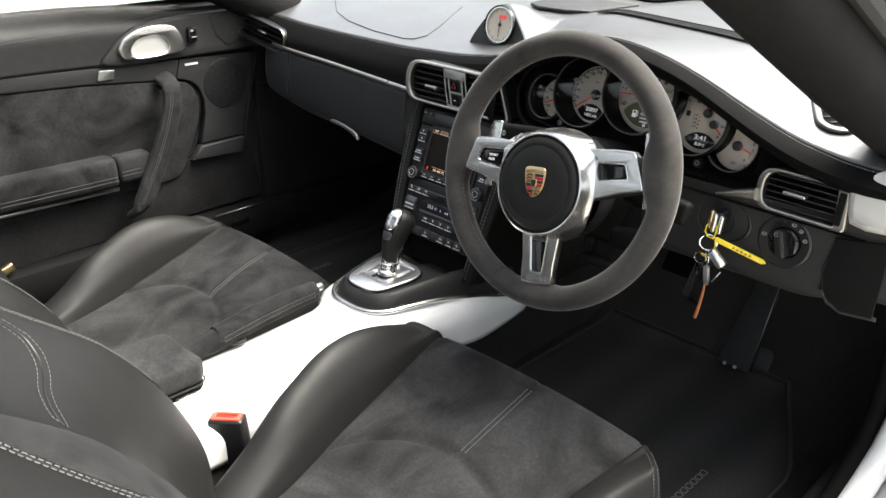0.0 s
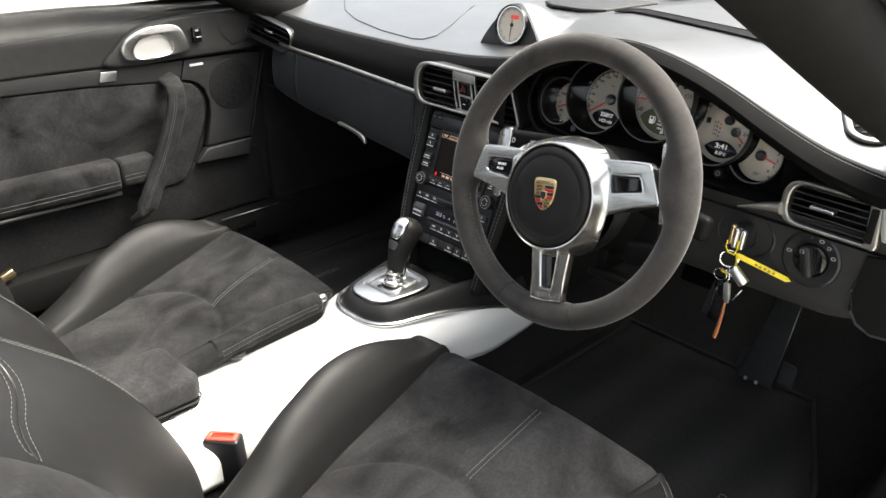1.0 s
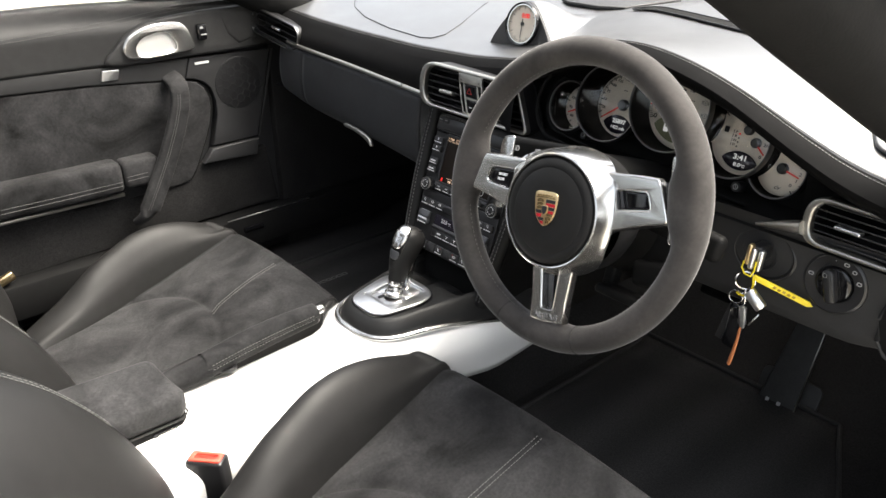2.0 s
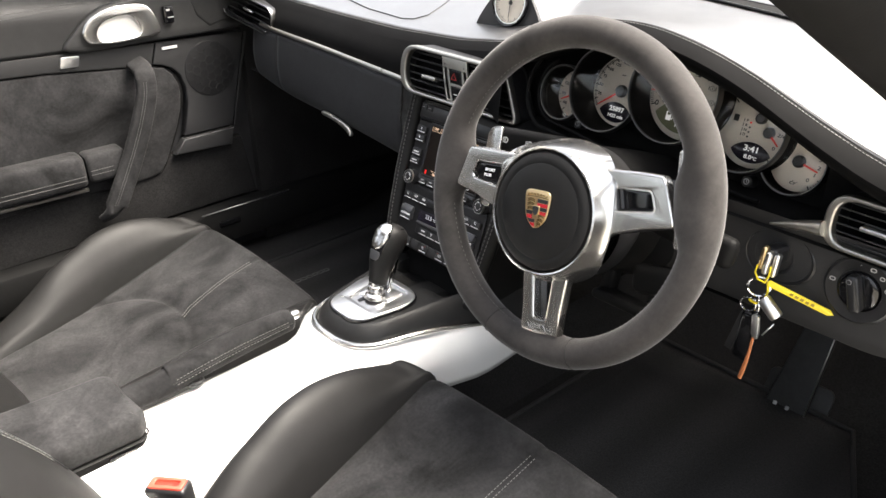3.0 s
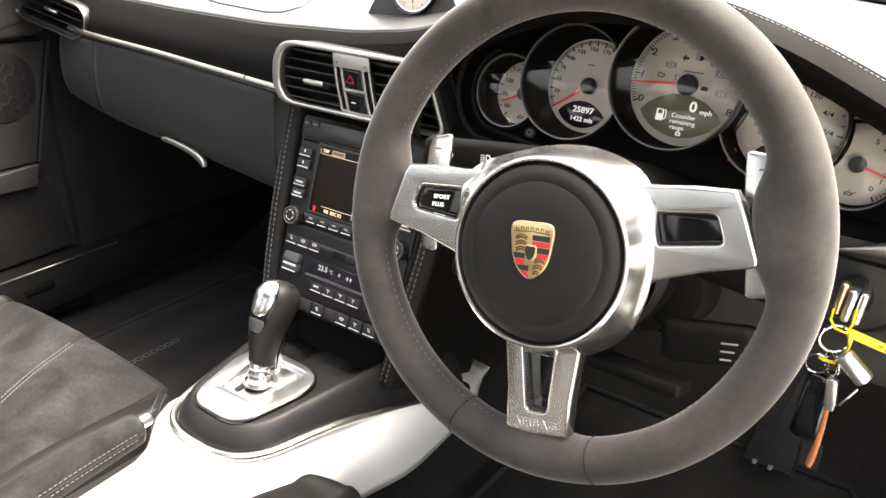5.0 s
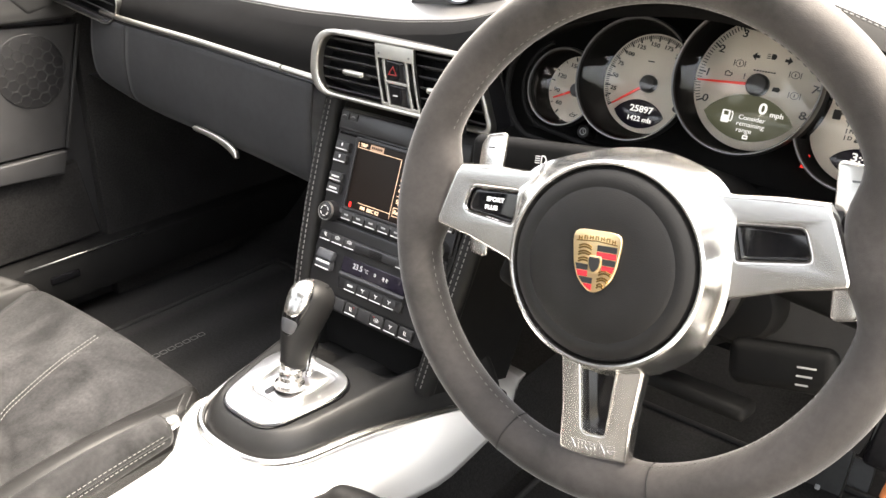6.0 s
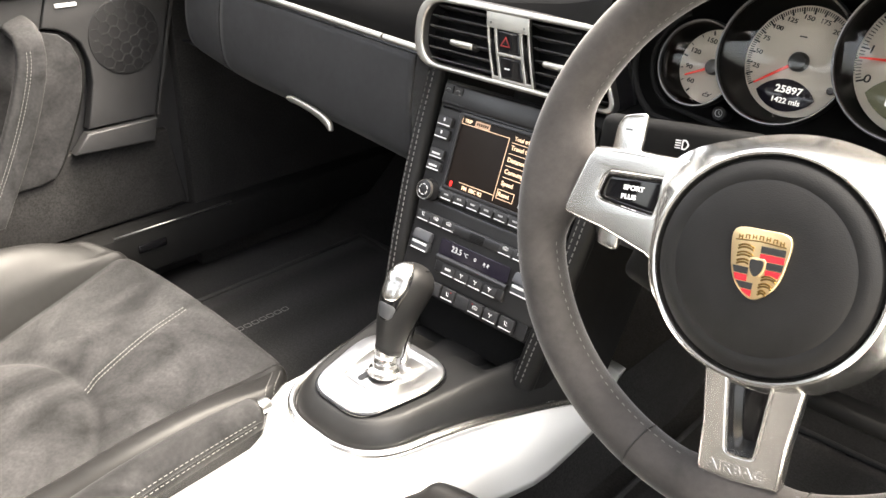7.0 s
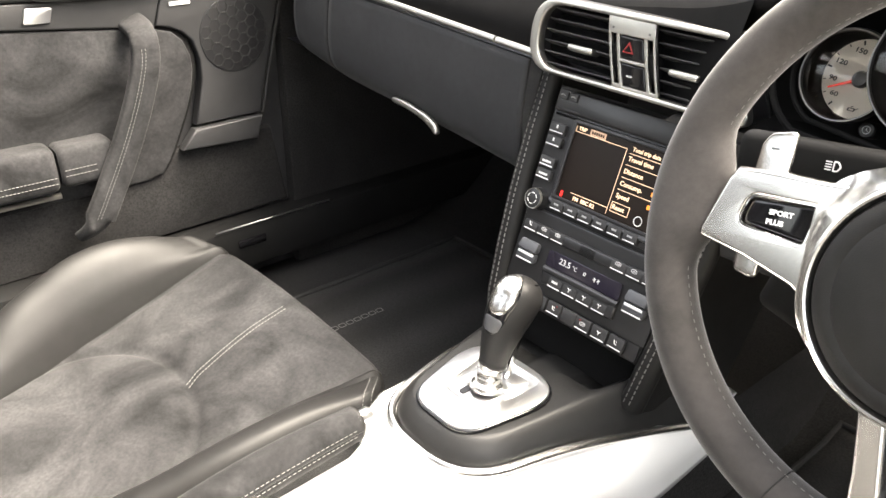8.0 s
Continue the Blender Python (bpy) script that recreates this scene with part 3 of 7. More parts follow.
part("surround", plate([RV_OUT, RV_IN], 0.012, 0.0025, Matrix.Translation((0, 0, -0.006))), TRIM, vent_r, "raised satin silver surround")
part("duct", plate([[(x * 0.97, y * 0.97) for x, y in RV_OUT]], 0.003, 0, Matrix.Translation((0, 0, -0.034))), SMOOTH, vent_r, "dark duct")
part("duct_wall", plate([[(x * 0.97, y * 0.97) for x, y in RV_OUT], RV_IN], 0.028, 0, Matrix.Translation((0, 0, -0.032))), SMOOTH, vent_r)
for k in range(6):
    y = 0.0190 - 0.0078 * k
    cut_in = 0.020 - math.sqrt(max(0.0, 0.020 ** 2 - max(0.0, abs(y) - 0.0035) ** 2))
    part("slat", moved(box(0, 0, 0, 0.089 - cut_in, 0.0016, 0.013, 0.0006, 1), Matrix.Translation((-0.0028 + cut_in / 2, y, -0.006)) @ Matrix.Rotation(radians(-18), 4, "X")), PANEL, vent_r)
part("thumb_tab", moved(box(0, 0, 0, 0.029, 0.0048, 0.012, 0.0022, 3), Matrix.Translation((-0.008, 0.001, 0.001))), BRUSHED, vent_r, "bright thumb tab")
part("thumbwheel", joined(moved(lathe([(0, -0.0032), (0.020, -0.0032), (0.0208, 0), (0.020, 0.0032), (0, 0.0032)], 36), Matrix.Translation((0.0490, 0, -0.012)) @ Matrix.Rotation(radians(90), 4, "Y"))), COLUMN_BLACK, vent_r, "black thumbwheel")
part("wheel_slot", plate([rounded(0.0085, 0.040, 0.002, 3, 0.0490, 0.0)], 0.0006, 0, Matrix.Translation((0, 0, 0.0058))), MATT, vent_r, "dark wheel slot")


def on_dash(x, s, turn, lift=0.001):
    """A frame lying on the dash top, local z away from it, turned about that."""
    p = Vector(dash_top(x, s))
    ex = (Vector(dash_top(x + 0.01, s)) - p).normalized()
    ey = (Vector(dash_top(x, s + 0.02)) - p).normalized()
    n = ex.cross(ey).normalized()
    ey = n.cross(ex)
    m = Matrix((ex, ey, n)).transposed().to_4x4()
    return Matrix.Translation(p + n * lift) @ m @ Matrix.Rotation(radians(turn), 4, "Z")


sv = thing("air_vent", "narrow oval demister vent with dark slats at the dash corner", "air vent")
sv.matrix_world = on_dash(0.566, 0.186, -56, 0.0)
# surround in the leather lightened for the sun on the dash
part("surround", plate([rounded(0.178, 0.054, 0.026, 12), rounded(0.158, 0.036, 0.0175, 12)], 0.0050, 0.0022, Matrix.Translation((0, 0.004, -0.0015))), LIT_DASH_LEATHER, sv, "raised leather surround")
part("duct", plate([rounded(0.160, 0.038, 0.018, 10)], 0.0010, 0, Matrix.Translation((0, 0.004, -0.0002))), RUBBER, sv, "dark opening")
for k in range(11):
    x = -0.067 + 0.0134 * k
    h = 0.035 if abs(x) < 0.060 else 0.024
    part("slat", moved(box(0, 0, 0, 0.0030, h, 0.0022, 0.0008, 1), Matrix.Translation((x, 0.004, 0.0018)) @ Matrix.Rotation(radians(14), 4, "Z")), PANEL, sv)

# ---- driver's side of the dashboard ----
dpart("hood_lining", grid(lambda u, v: (lambda x: (x, soft(x, EDGE_Y) + 0.026 + 0.09 * v, soft(x, EDGE_Z) - 0.034 - 0.004 * v))(0.05 + 0.63 * u), 60, 8), MATT, "black lining under the instrument hood")
# hood edge in the leather darkened for shade
dpart("hood_face", grid(lambda u, v: (lambda x: (x, soft(x, EDGE_Y) - 0.002 + 0.028 * v * v, soft(x, EDGE_Z) - 0.009 - 0.025 * v))(0.05 + 0.66 * u), 60, 8), SHADED_DASH_LEATHER, "black leather hood edge with shade in its colour")
dpart("backing_panel", plate([[(-0.33, -0.085), (0.32, -0.085), (0.32, 0.0), (0.20, 0.048), (0.05, 0.078), (-0.10, 0.078), (-0.22, 0.052), (-0.33, 0.01)]], 0.004, 0, facing(0.34, 0.226, 0.652, 16)), MATT, "black backing of the instruments")
dpart("cluster_shelf", grid(lambda u, v: (0.04 + 0.64 * u, 0.200 - 0.06 * v, 0.593 - 0.012 * v - 0.012 * u), 10, 6), MATT)


def knee(u, v):
    x = 0.11 + 0.61 * u
    prof = [(0.0, 0.140, 0.590), (0.18, 0.146, 0.572), (0.7, 0.146, 0.485), (0.82, 0.150, 0.472), (0.9, 0.170, 0.462), (1.0, 0.36, 0.44)]
    return (x, float(np.interp(v, [p[0] for p in prof], [p[1] for p in prof])), float(np.interp(v, [p[0] for p in prof], [p[2] for p in prof])) + 0.03 * smoothstep(0.60, 0.72, x) * v)


dpart("knee_panel", grid(knee, 40, 40), GREY_PANEL, "dark grey lower dash panel")
# side pad in the same darkened leather, for its shade
dpart("side_pad", grid(lambda u, v: (0.525 + 0.195 * u, 0.140 + 0.030 * min(v * 3, 1), soft(0.525 + 0.195 * u, EDGE_Z) - 0.010 - v * (soft(0.525 + 0.195 * u, EDGE_Z) - 0.590)), 14, 8), SHADED_DASH_LEATHER)
dpart("vent_spear", tube([(0.488, 0.144, 0.577), (0.505, 0.142, 0.582), (0.525, 0.140, 0.588), (0.546, 0.137, 0.5935)], lambda k: 0.0018 + 0.0072 * k, 14, flat=0.9), TRIM, "silver trim spear beside the vent")
dpart("end_cap", plate([round_poly([(0.002, 0.034), (0.030, 0.054), (0.078, 0.074), (0.082, -0.012), (0.032, -0.016), (0.012, -0.012), (0.006, 0.006)], (0.004, 0.012, 0.010, 0.006, 0.008, 0.004, 0.004), 5)], 0.034, 0.009, facing(0.650, 0.158, 0.600, 6)), CUP_SILVER, "satin silver dash end cap")
dpart("side_cover", plate([[(0, 0.09), (0.06, 0.10), (0.06, 0.005), (0.022, 0.0), (0.004, 0.012), (-0.006, 0.04)]], 0.004, 0.001, facing(0.648, 0.142, 0.474, 2)), MATT, "black dash end cover")
dpart("cover_edge", tube([facing(0.648, 0.141, 0.474, 2) @ Vector(q) for q in ((0.004, 0.09, 0), (-0.006, 0.045, 0), (-0.004, 0.02, 0), (0.006, 0.006, 0), (0.024, -0.001, 0), (0.064, 0.004, 0))], 0.0028, 8), GREY_PANEL)
dpart("airbag_seam", tube([dash_top(x, s)[:2] + (dash_top(x, s)[2] + 0.0004,) for x, s in ((-0.60, 0.24), (-0.53, 0.16), (-0.455, 0.115), (-0.35, 0.085), (-0.25, 0.075), (-0.225, 0.085), (-0.212, 0.12), (-0.225, 0.20), (-0.27, 0.36), (-0.33, 0.58))], 0.0011, 6), SMOOTH, "dark airbag seam")

# driver's door, swung wide open beside the car; added unseen to shade the pillar
open_door = thing("door_2", "unseen open driver door added for its shade, white outside and black inside", "car door", kind="structure")
OD = Matrix.Translation((0.80, 0.36, 0.0)) @ Matrix.Rotation(radians(66), 4, "Z")
part("door_skin", moved(box(0.035, -0.58, 0.33, 0.03, 1.14, 0.62, 0.02, 3), OD), WHITE, open_door, "white painted door skin")
part("inner_panel", moved(box(-0.015, -0.58, 0.36, 0.07, 1.10, 0.58, 0.02, 3), OD), PANEL, open_door, "black inner panel")
# ---- steering wheel ----
WHEEL = facing(0.325, 0, 0.60, 16.14, yaw=1.0) @ Matrix.Rotation(radians(7.5), 4, "Z")
wheel = thing("steering_wheel", "three-spoke steering wheel with a grey suede rim and silver spokes", "steering wheel")
wheel.matrix_world = WHEEL
HUB = Vector((0.0012, -0.0165, 0))
R0 = 0.1684


def rim_point(a, b):
    d = math.degrees(a) % 360
    web = sum(h * math.exp(-(((d - c + 180) % 360 - 180) / w) ** 4) for c, w, h in ((6, 13.5, 0.0165), (174, 13.5, 0.0165), (270, 11, 0.005)))
    rr = R0 + 0.0165 * math.cos(b)
    if math.cos(b) < 0:
        rr += web * math.cos(b)
    return (rr * math.cos(a), rr * math.sin(a), 0.0185 * math.sin(b))


part("rim", grid(lambda u, v: rim_point(2 * math.pi * u, 2 * math.pi * v), 160, 24, True, True), RIM_SUEDE, wheel, "worn dark grey suede rim")
inner = [(math.cos(a) * (R0 - 0.0162), math.sin(a) * (R0 - 0.0162), 0.0055) for a in np.linspace(0, 2 * math.pi, 180)]
stitches(inner, RIM_THREAD, wheel, 0.0026, 0.0032, 0.00028, normal=(0, 0, 1))
for deg in (247, 286):
    a = radians(deg)
    ring = [((R0 + 0.0167 * math.cos(b)) * math.cos(a), (R0 + 0.0167 * math.cos(b)) * math.sin(a), 0.0187 * math.sin(b)) for b in np.linspace(0, 2 * math.pi, 25)[:-1]]
    part("rim_seam", tube(ring, 0.0005, 5, closed=True), LEATHER, wheel)


def spoke(outline, hole, label):
    ob = part("spoke", plate([outline, hole], 0.014, 0.0026, Matrix.Translation((0, 0, -0.002))), SILVER, wheel, label, sharp=60)
    ob.modifiers.new("flat_faces", "WEIGHTED_NORMAL").weight = 100
    return ob


# side spokes reach from the hub to the rim; the slots go through
SIDE = [(0.046, 0.037), (0.075, 0.037), (0.100, 0.0385), (0.125, 0.038), (0.1305, 0.030), (0.143, -0.004), (0.142, -0.009), (0.112, -0.0155), (0.080, -0.026), (0.050, -0.046)]
SLOT_L = round_poly([(-0.0725, 0.0225), (-0.1140, 0.0222), (-0.1195, 0.0042), (-0.0775, -0.0015)], (0.0035, 0.0075, 0.0060, 0.0035), 6)
SLOT_R = round_poly([(0.0745, 0.0190), (0.1150, 0.0215), (0.1215, 0.0035), (0.0800, -0.0020)], (0.0020, 0.0055, 0.0040, 0.0020), 6)


def shrunk(outline, k):
    cx, cy = sum(p[0] for p in outline) / len(outline), sum(p[1] for p in outline) / len(outline)
    return [(cx + (x - cx) * k, cy + (y - cy) * (1 - (1 - k) * 2)) for x, y in outline]


left = spoke([(-x, y) for x, y in SIDE], SLOT_L, "silver spoke with a black button")
right = spoke(SIDE, SLOT_R, "silver spoke with an open slot")
SLOT_B = round_poly([(-0.0125, -0.086), (0.0135, -0.084), (0.0105, -0.1325), (-0.0060, -0.1340)], (0.002, 0.002, 0.004, 0.004), 5)
bottom = spoke([(-0.034, -0.062), (-0.028, -0.085), (-0.0235, -0.120), (-0.0225, -0.1475), (-0.021, -0.1515), (0.000, -0.1520), (0.0275, -0.1475), (0.0285, -0.120), (0.032, -0.085), (0.040, -0.062)], SLOT_B, "silver lower spoke with a slot")
part("button", plate([shrunk(SLOT_L, 0.965)], 0.008, 0.0018, Matrix.Translation((0, 0, 0.0005))), PIANO, left, "gloss black button")
part("button_text", joined(letters("SPORT", 0.0043, Matrix.Translation((-0.0945, 0.0140, 0.0087)) @ Matrix.Diagonal((1.15, 1, 1, 1)), bold=0.00014), letters("PLUS", 0.0043, Matrix.Translation((-0.0975, 0.0080, 0.0087)) @ Matrix.Diagonal((1.15, 1, 1, 1)), bold=0.00014)), LIT, left, "white words SPORT PLUS")
part("button", plate([shrunk(SLOT_R, 0.985)], 0.006, 0.001, Matrix.Translation((0, 0, -0.001))), PIANO, right, "gloss black slot floor")
part("slot_floor", box(0.002, -0.109, -0.002, 0.028, 0.056, 0.004, 0.001), PIANO, bottom, "gloss black slot floor")
part("airbag_text", letters("AIRBAG", 0.0098, Matrix.Translation((0.0015, -0.1430, 0.0119)) @ Matrix.Rotation(radians(4), 4, "Z") @ Matrix.Diagonal((1.05, 0.85, 1, 1)), 0.0006, 0.0002), CHROME, bottom, "raised word AIRBAG")
for o, ring in ((left, SLOT_L), (right, SLOT_R), (bottom, SLOT_B)):
    part("slot_edge", tube([(x, y, 0.0112) for x, y in shrunk(ring, 1.02)], 0.0008, 6, closed=True), CHROME, o, "bright slot edge")
# hub housing and airbag cover
hm = Matrix.Translation(HUB)
HUB_R = [(-90, 0.0765), (-72, 0.0780), (-50, 0.0785), (-22, 0.0785), (0, 0.0765), (10, 0.0770), (20, 0.0800), (30, 0.0875), (40, 0.0890), (50, 0.0840), (60, 0.0800), (72, 0.0775), (90, 0.0765)]
HUB_H = [(-90, 0.006), (-72, 0.004), (-58, -0.010), (-44, -0.004), (-28, 0.0105), (-18, 0.0123), (0, 0.0123), (36, 0.0123), (44, 0.0060), (52, -0.004), (62, -0.012), (72, -0.016), (90, -0.017)]


def ease(d, pts):
    return sum(w * table(d + e, pts) for e, w in zip(range(-12, 13, 3), (1, 2, 3, 4, 5, 4, 3, 2, 1))) / 25


def hub_cover(u, v):
    """The metal cover: a ring round the airbag that flares smoothly into the spokes."""
    a = 2 * math.pi * u
    d = math.degrees(math.atan2(math.sin(a), abs(math.cos(a))))
    rm, hm_ = ease(d, HUB_R), ease(d, HUB_H)
    lip = [(0.0620, 0.018), (0.0628, 0.0275), (0.0642, 0.0305), (0.0655, 0.0310), (0.0672, 0.0302)]
    k = v * 18
    if k < 4:
        i = int(k)
        r = lip[i][0] + (lip[i + 1][0] - lip[i][0]) * (k - i)
        z = lip[i][1] + (lip[i + 1][1] - lip[i][1]) * (k - i)
    elif k <= 15:
        s = (k - 4) / 11
        r = 0.0672 + (rm - 0.0672) * s
        w = smoothstep(-0.006, 0.011, hm_)
        z = 0.0302 + (hm_ - 0.0302) * ((1 - w) * (0.55 * s + 0.45 * s ** 2.2) + w * (1 - (1 - s) ** 1.9))
    else:
        s = (k - 15) / 3
        r = rm - 0.006 * s
        z = hm_ - 0.012 * s * (1 - 0.5 * smoothstep(-0.006, 0.011, hm_))
    return (HUB.x + r * math.cos(a), HUB.y + r * math.sin(a), z)


part("hub_ring", grid(hub_cover, 144, 18, True), SILVER, wheel, "satin silver hub cover flaring into the spokes")
part("airbag_cover", moved(lathe([(0, 0.0345), (0.030, 0.0345), (0.0475, 0.0340), (0.0500, 0.0328), (0.0525, 0.0334), (0.0570, 0.0328), (0.0608, 0.0305), (0.0624, 0.0265), (0.0626, 0.0200)], 96), hm), LEATHER, wheel, "matt black round airbag cover")
part("hub_back", moved(lathe([(0.074, -0.010), (0.072, -0.045), (0.060, -0.070), (0.05, -0.085)], 48), hm), SMOOTH, wheel)
# upper shoulders of the metal cover between hub and side spokes
for s in (-1, 1):
    def shoulder(u, v, s=s):
        x = s * (0.045 + 0.085 * u)
        yt = 0.040 - 0.003 * u
        yb = -0.040 + 0.026 * u
        y = yt + (yb - yt) * v
        return (x, y, 0.012 + 0.010 * (1 - u) ** 2 + 0.004 * math.sin(math.pi * v) * (1 - u) - 0.02 * (1 - math.sin(math.pi * min(max(v, 0.02), 0.98)) ** 0.3))
    sh = part("spoke_back", grid(shoulder, 10, 14), SMOOTH, wheel)
    sh.location.z = -0.016
    sh.data.transform(Matrix.Diagonal((1, 0.9, 1, 1)))
# badge: a shield of plain fields, bars and curved reliefs
BW, BT, BB = 0.0153, 0.0200, -0.0185
BADGE = Matrix.Translation((HUB.x - 0.001, HUB.y + 0.0012, 0.0342))
CREST = spline([(-BW, BT - 0.0008), (0.0, BT + 0.0012), (BW, BT - 0.0008), (BW + 0.0002, 0.004), (0.0122, -0.0085), (0.0058, -0.0160), (0.0, BB), (-0.0058, -0.0160), (-0.0122, -0.0085), (-BW - 0.0002, 0.004)], 5)


def crest_half(y):
    """Half width of the shield inside its gold edge."""
    return float(np.interp(y, [-0.0172, -0.0150, -0.0085, 0.0, 0.004, 0.02], [0.0006, 0.0052, 0.0108, 0.0136, 0.0141, 0.0141]))


def crest_field(x0, x1, y0, y1):
    ys = [y0 + (y1 - y0) * k / 5 for k in range(6)]
    clip_x = lambda x, y: max(-crest_half(y), min(crest_half(y), x))
    return [(clip_x(x0, y), y) for y in ys] + [(clip_x(x1, y), y) for y in reversed(ys)]


def crest(name, bm, mat, label="", z=0.0022):
    return part(name, moved(bm, BADGE @ Matrix.Translation((0, 0, z))), mat, badge, label)


badge = part("badge", moved(plate([CREST], 0.0024, 0.0008), BADGE), CREST_GOLD, wheel, "gold shield badge with red and black bars")
for k, c in enumerate((INK, CREST_RED, INK, CREST_RED)):
    y = 0.0122 - 0.0042 * k
    crest("bar", plate([crest_field(0.0008 if k < 2 else 0.0050, 0.03, y - 0.0038, y)], 0.0006), c, "enamel bar")
    y = -0.0010 - 0.0041 * k
    crest("bar", plate([crest_field(-0.03, -0.0006 if k > 1 else -0.0044, y - 0.0037, y)], 0.0006), c, "enamel bar")
for sx, rows in ((-1, ((0.0102, 0.0044), (0.0060, 0.0044), (0.0018, 0.0040))), (1, ((-0.0050, 0.0040), (-0.0094, 0.0036), (-0.0134, 0.0022)))):
    for y, w in rows:
        xc = sx * (0.0074 if sx < 0 else 0.0052 + 0.0024 * (y + 0.0134) / 0.0084)
        crest("arc", joined(*[tube([(xc + w * t, y + 0.0014 * (1 - t * t) + e, 0.0004) for t in np.linspace(-1, 1, 9)], 0.00055, 6) for e in (0.0, -0.0016)]), CREST_DARK, "dark curved relief")
crest("band_edge", tube([(-0.0140, 0.0136, 0.0003), (0.0, 0.0146, 0.0003), (0.0140, 0.0136, 0.0003)], 0.0004, 6), CREST_DARK)
for k in range(7):
    x = -0.0114 + 0.0038 * k
    crest("letter_bar", joined(*[box(x + d, 0.0166 - 0.0012 * (x / 0.012) ** 2, 0.0003, 0.0007, 0.0026, 0.0006, 0.0002, 1) for d in (-0.0009, 0.0009)], box(x, 0.0166 + 0.0009 * (k % 2) - 0.0012 * (x / 0.012) ** 2, 0.0003, 0.0022, 0.0006, 0.0006, 0.0002, 1)), CREST_DARK)
crest("shield", plate([spline([(-0.0044, 0.0048), (0.0, 0.0052), (0.0044, 0.0048), (0.0042, -0.0010), (0.0022, -0.0050), (0.0, -0.0062), (-0.0022, -0.0050), (-0.0042, -0.0010)], 4)], 0.0012, 0.0003), CREST_GOLD, "small gold shield")
crest("shield_field", plate([spline([(-0.0035, 0.0038), (0.0, 0.0042), (0.0035, 0.0038), (0.0033, -0.0010), (0.0016, -0.0040), (0.0, -0.0050), (-0.0016, -0.0040), (-0.0033, -0.0010)], 4)], 0.0004), INK, "dark shield field", 0.0035)

# ---- paddles and column ----
for s in (-1, 1):
    p = thing("shift_paddle", "satin silver gearshift paddle behind a wheel spoke", "shift paddle", group="shift paddles")
    p.matrix_world = WHEEL
    blade = part("blade", plate([round_poly([(s * 0.1045, 0.0635), (s * 0.1215, 0.0605), (s * 0.1262, 0.053), (s * 0.1295, 0.02), (s * 0.1290, -0.030), (s * 0.1130, -0.0335), (s * 0.1110, 0.0), (s * 0.1065, 0.03)], (0.004, 0.007, 0.006, 0.01, 0.005, 0.005, 0.01, 0.01), 5)], 0.005, 0.0018, Matrix.Translation((0.0175 if s > 0 else 0.0, 0, -0.020))), SILVER, p)
    part("blade_mark", plate([rounded(0.0052, 0.0012, 0.0004, 2, s * 0.1165 + (0.0175 if s > 0 else 0.0), 0.0510)], 0.0004, 0, Matrix.Translation((0, 0, -0.0149))), BEZEL, blade, "dark printed mark")
column = thing("steering_column", "black steering column shroud with stalks", "steering column")
CM = facing(0.325, 0, 0.60, 16.14)
part("shroud", moved(joined(tube([(0, -0.012, -0.045), (0, -0.014, -0.075), (0, -0.02, -0.13), (0, -0.03, -0.20)], lambda k: 0.056 + 0.010 * k, 28, up=(0, 1, 0), flat=1.15)), CM), COLUMN_BLACK, column)
part("adjust_lever", moved(joined(box(0.045, -0.118, -0.115, 0.085, 0.012, 0.035, 0.005, 3), box(0.005, -0.100, -0.130, 0.016, 0.040, 0.020, 0.004, 3)), CM), COLUMN_BLACK, column, "black column adjusting lever")
part("key_housing", moved(lathe([(0.030, -0.03), (0.030, 0.0), (0.026, 0.006), (0.012, 0.008), (0, 0.008)], 32), CM @ Matrix.Translation((0.055, -0.045, -0.125))), COLUMN_BLACK, column, "round black housing")
for nm, (x, y, d), w, ang in (("light_stalk", (-0.106, 0.030, -0.060), 0.125, 6), ("wiper_stalk", (0.125, -0.005, -0.065), 0.100, -6), ("trip_stalk", (-0.085, -0.065, -0.065), 0.07, -12), ("wiper_lower_stalk", (0.108, -0.062, -0.065), 0.07, 12)):
    part("stalk", moved(box(0, 0, 0, w, 0.032, 0.019, 0.0092, 5), CM @ Matrix.Translation((x, y, d)) @ Matrix.Rotation(radians(ang), 4, "Z")), COLUMN_BLACK, column, "black plastic stalk")
for dx, shape in ((-0.032, "p"), (0.006, "b")):
    part("stalk_mark", joined(*[plate(o, 0.0004, 0, CM @ Matrix.Translation((-0.106 + dx, 0.031 + 0.1 * dx, -0.0503)) @ Matrix.Rotation(radians(6), 4, "Z")) for o in ([round_poly([(0.0, -0.0036), (0.0032, -0.0034), (0.0056, 0.0), (0.0032, 0.0034), (0.0, 0.0036)], (0.001, 0.002, 0.002, 0.002, 0.001), 3), round_poly([(0.0008, -0.0026), (0.0028, -0.0025), (0.0044, 0.0), (0.0028, 0.0025), (0.0008, 0.0026)], (0.0006, 0.0014, 0.0014, 0.0014, 0.0006), 3)], *[[rounded(0.0042, 0.0008, 0.0003, 2, -0.0030, -0.0026 + 0.0017 * k)] for k in range(4)])]), PALE, column, "pale headlamp symbol")
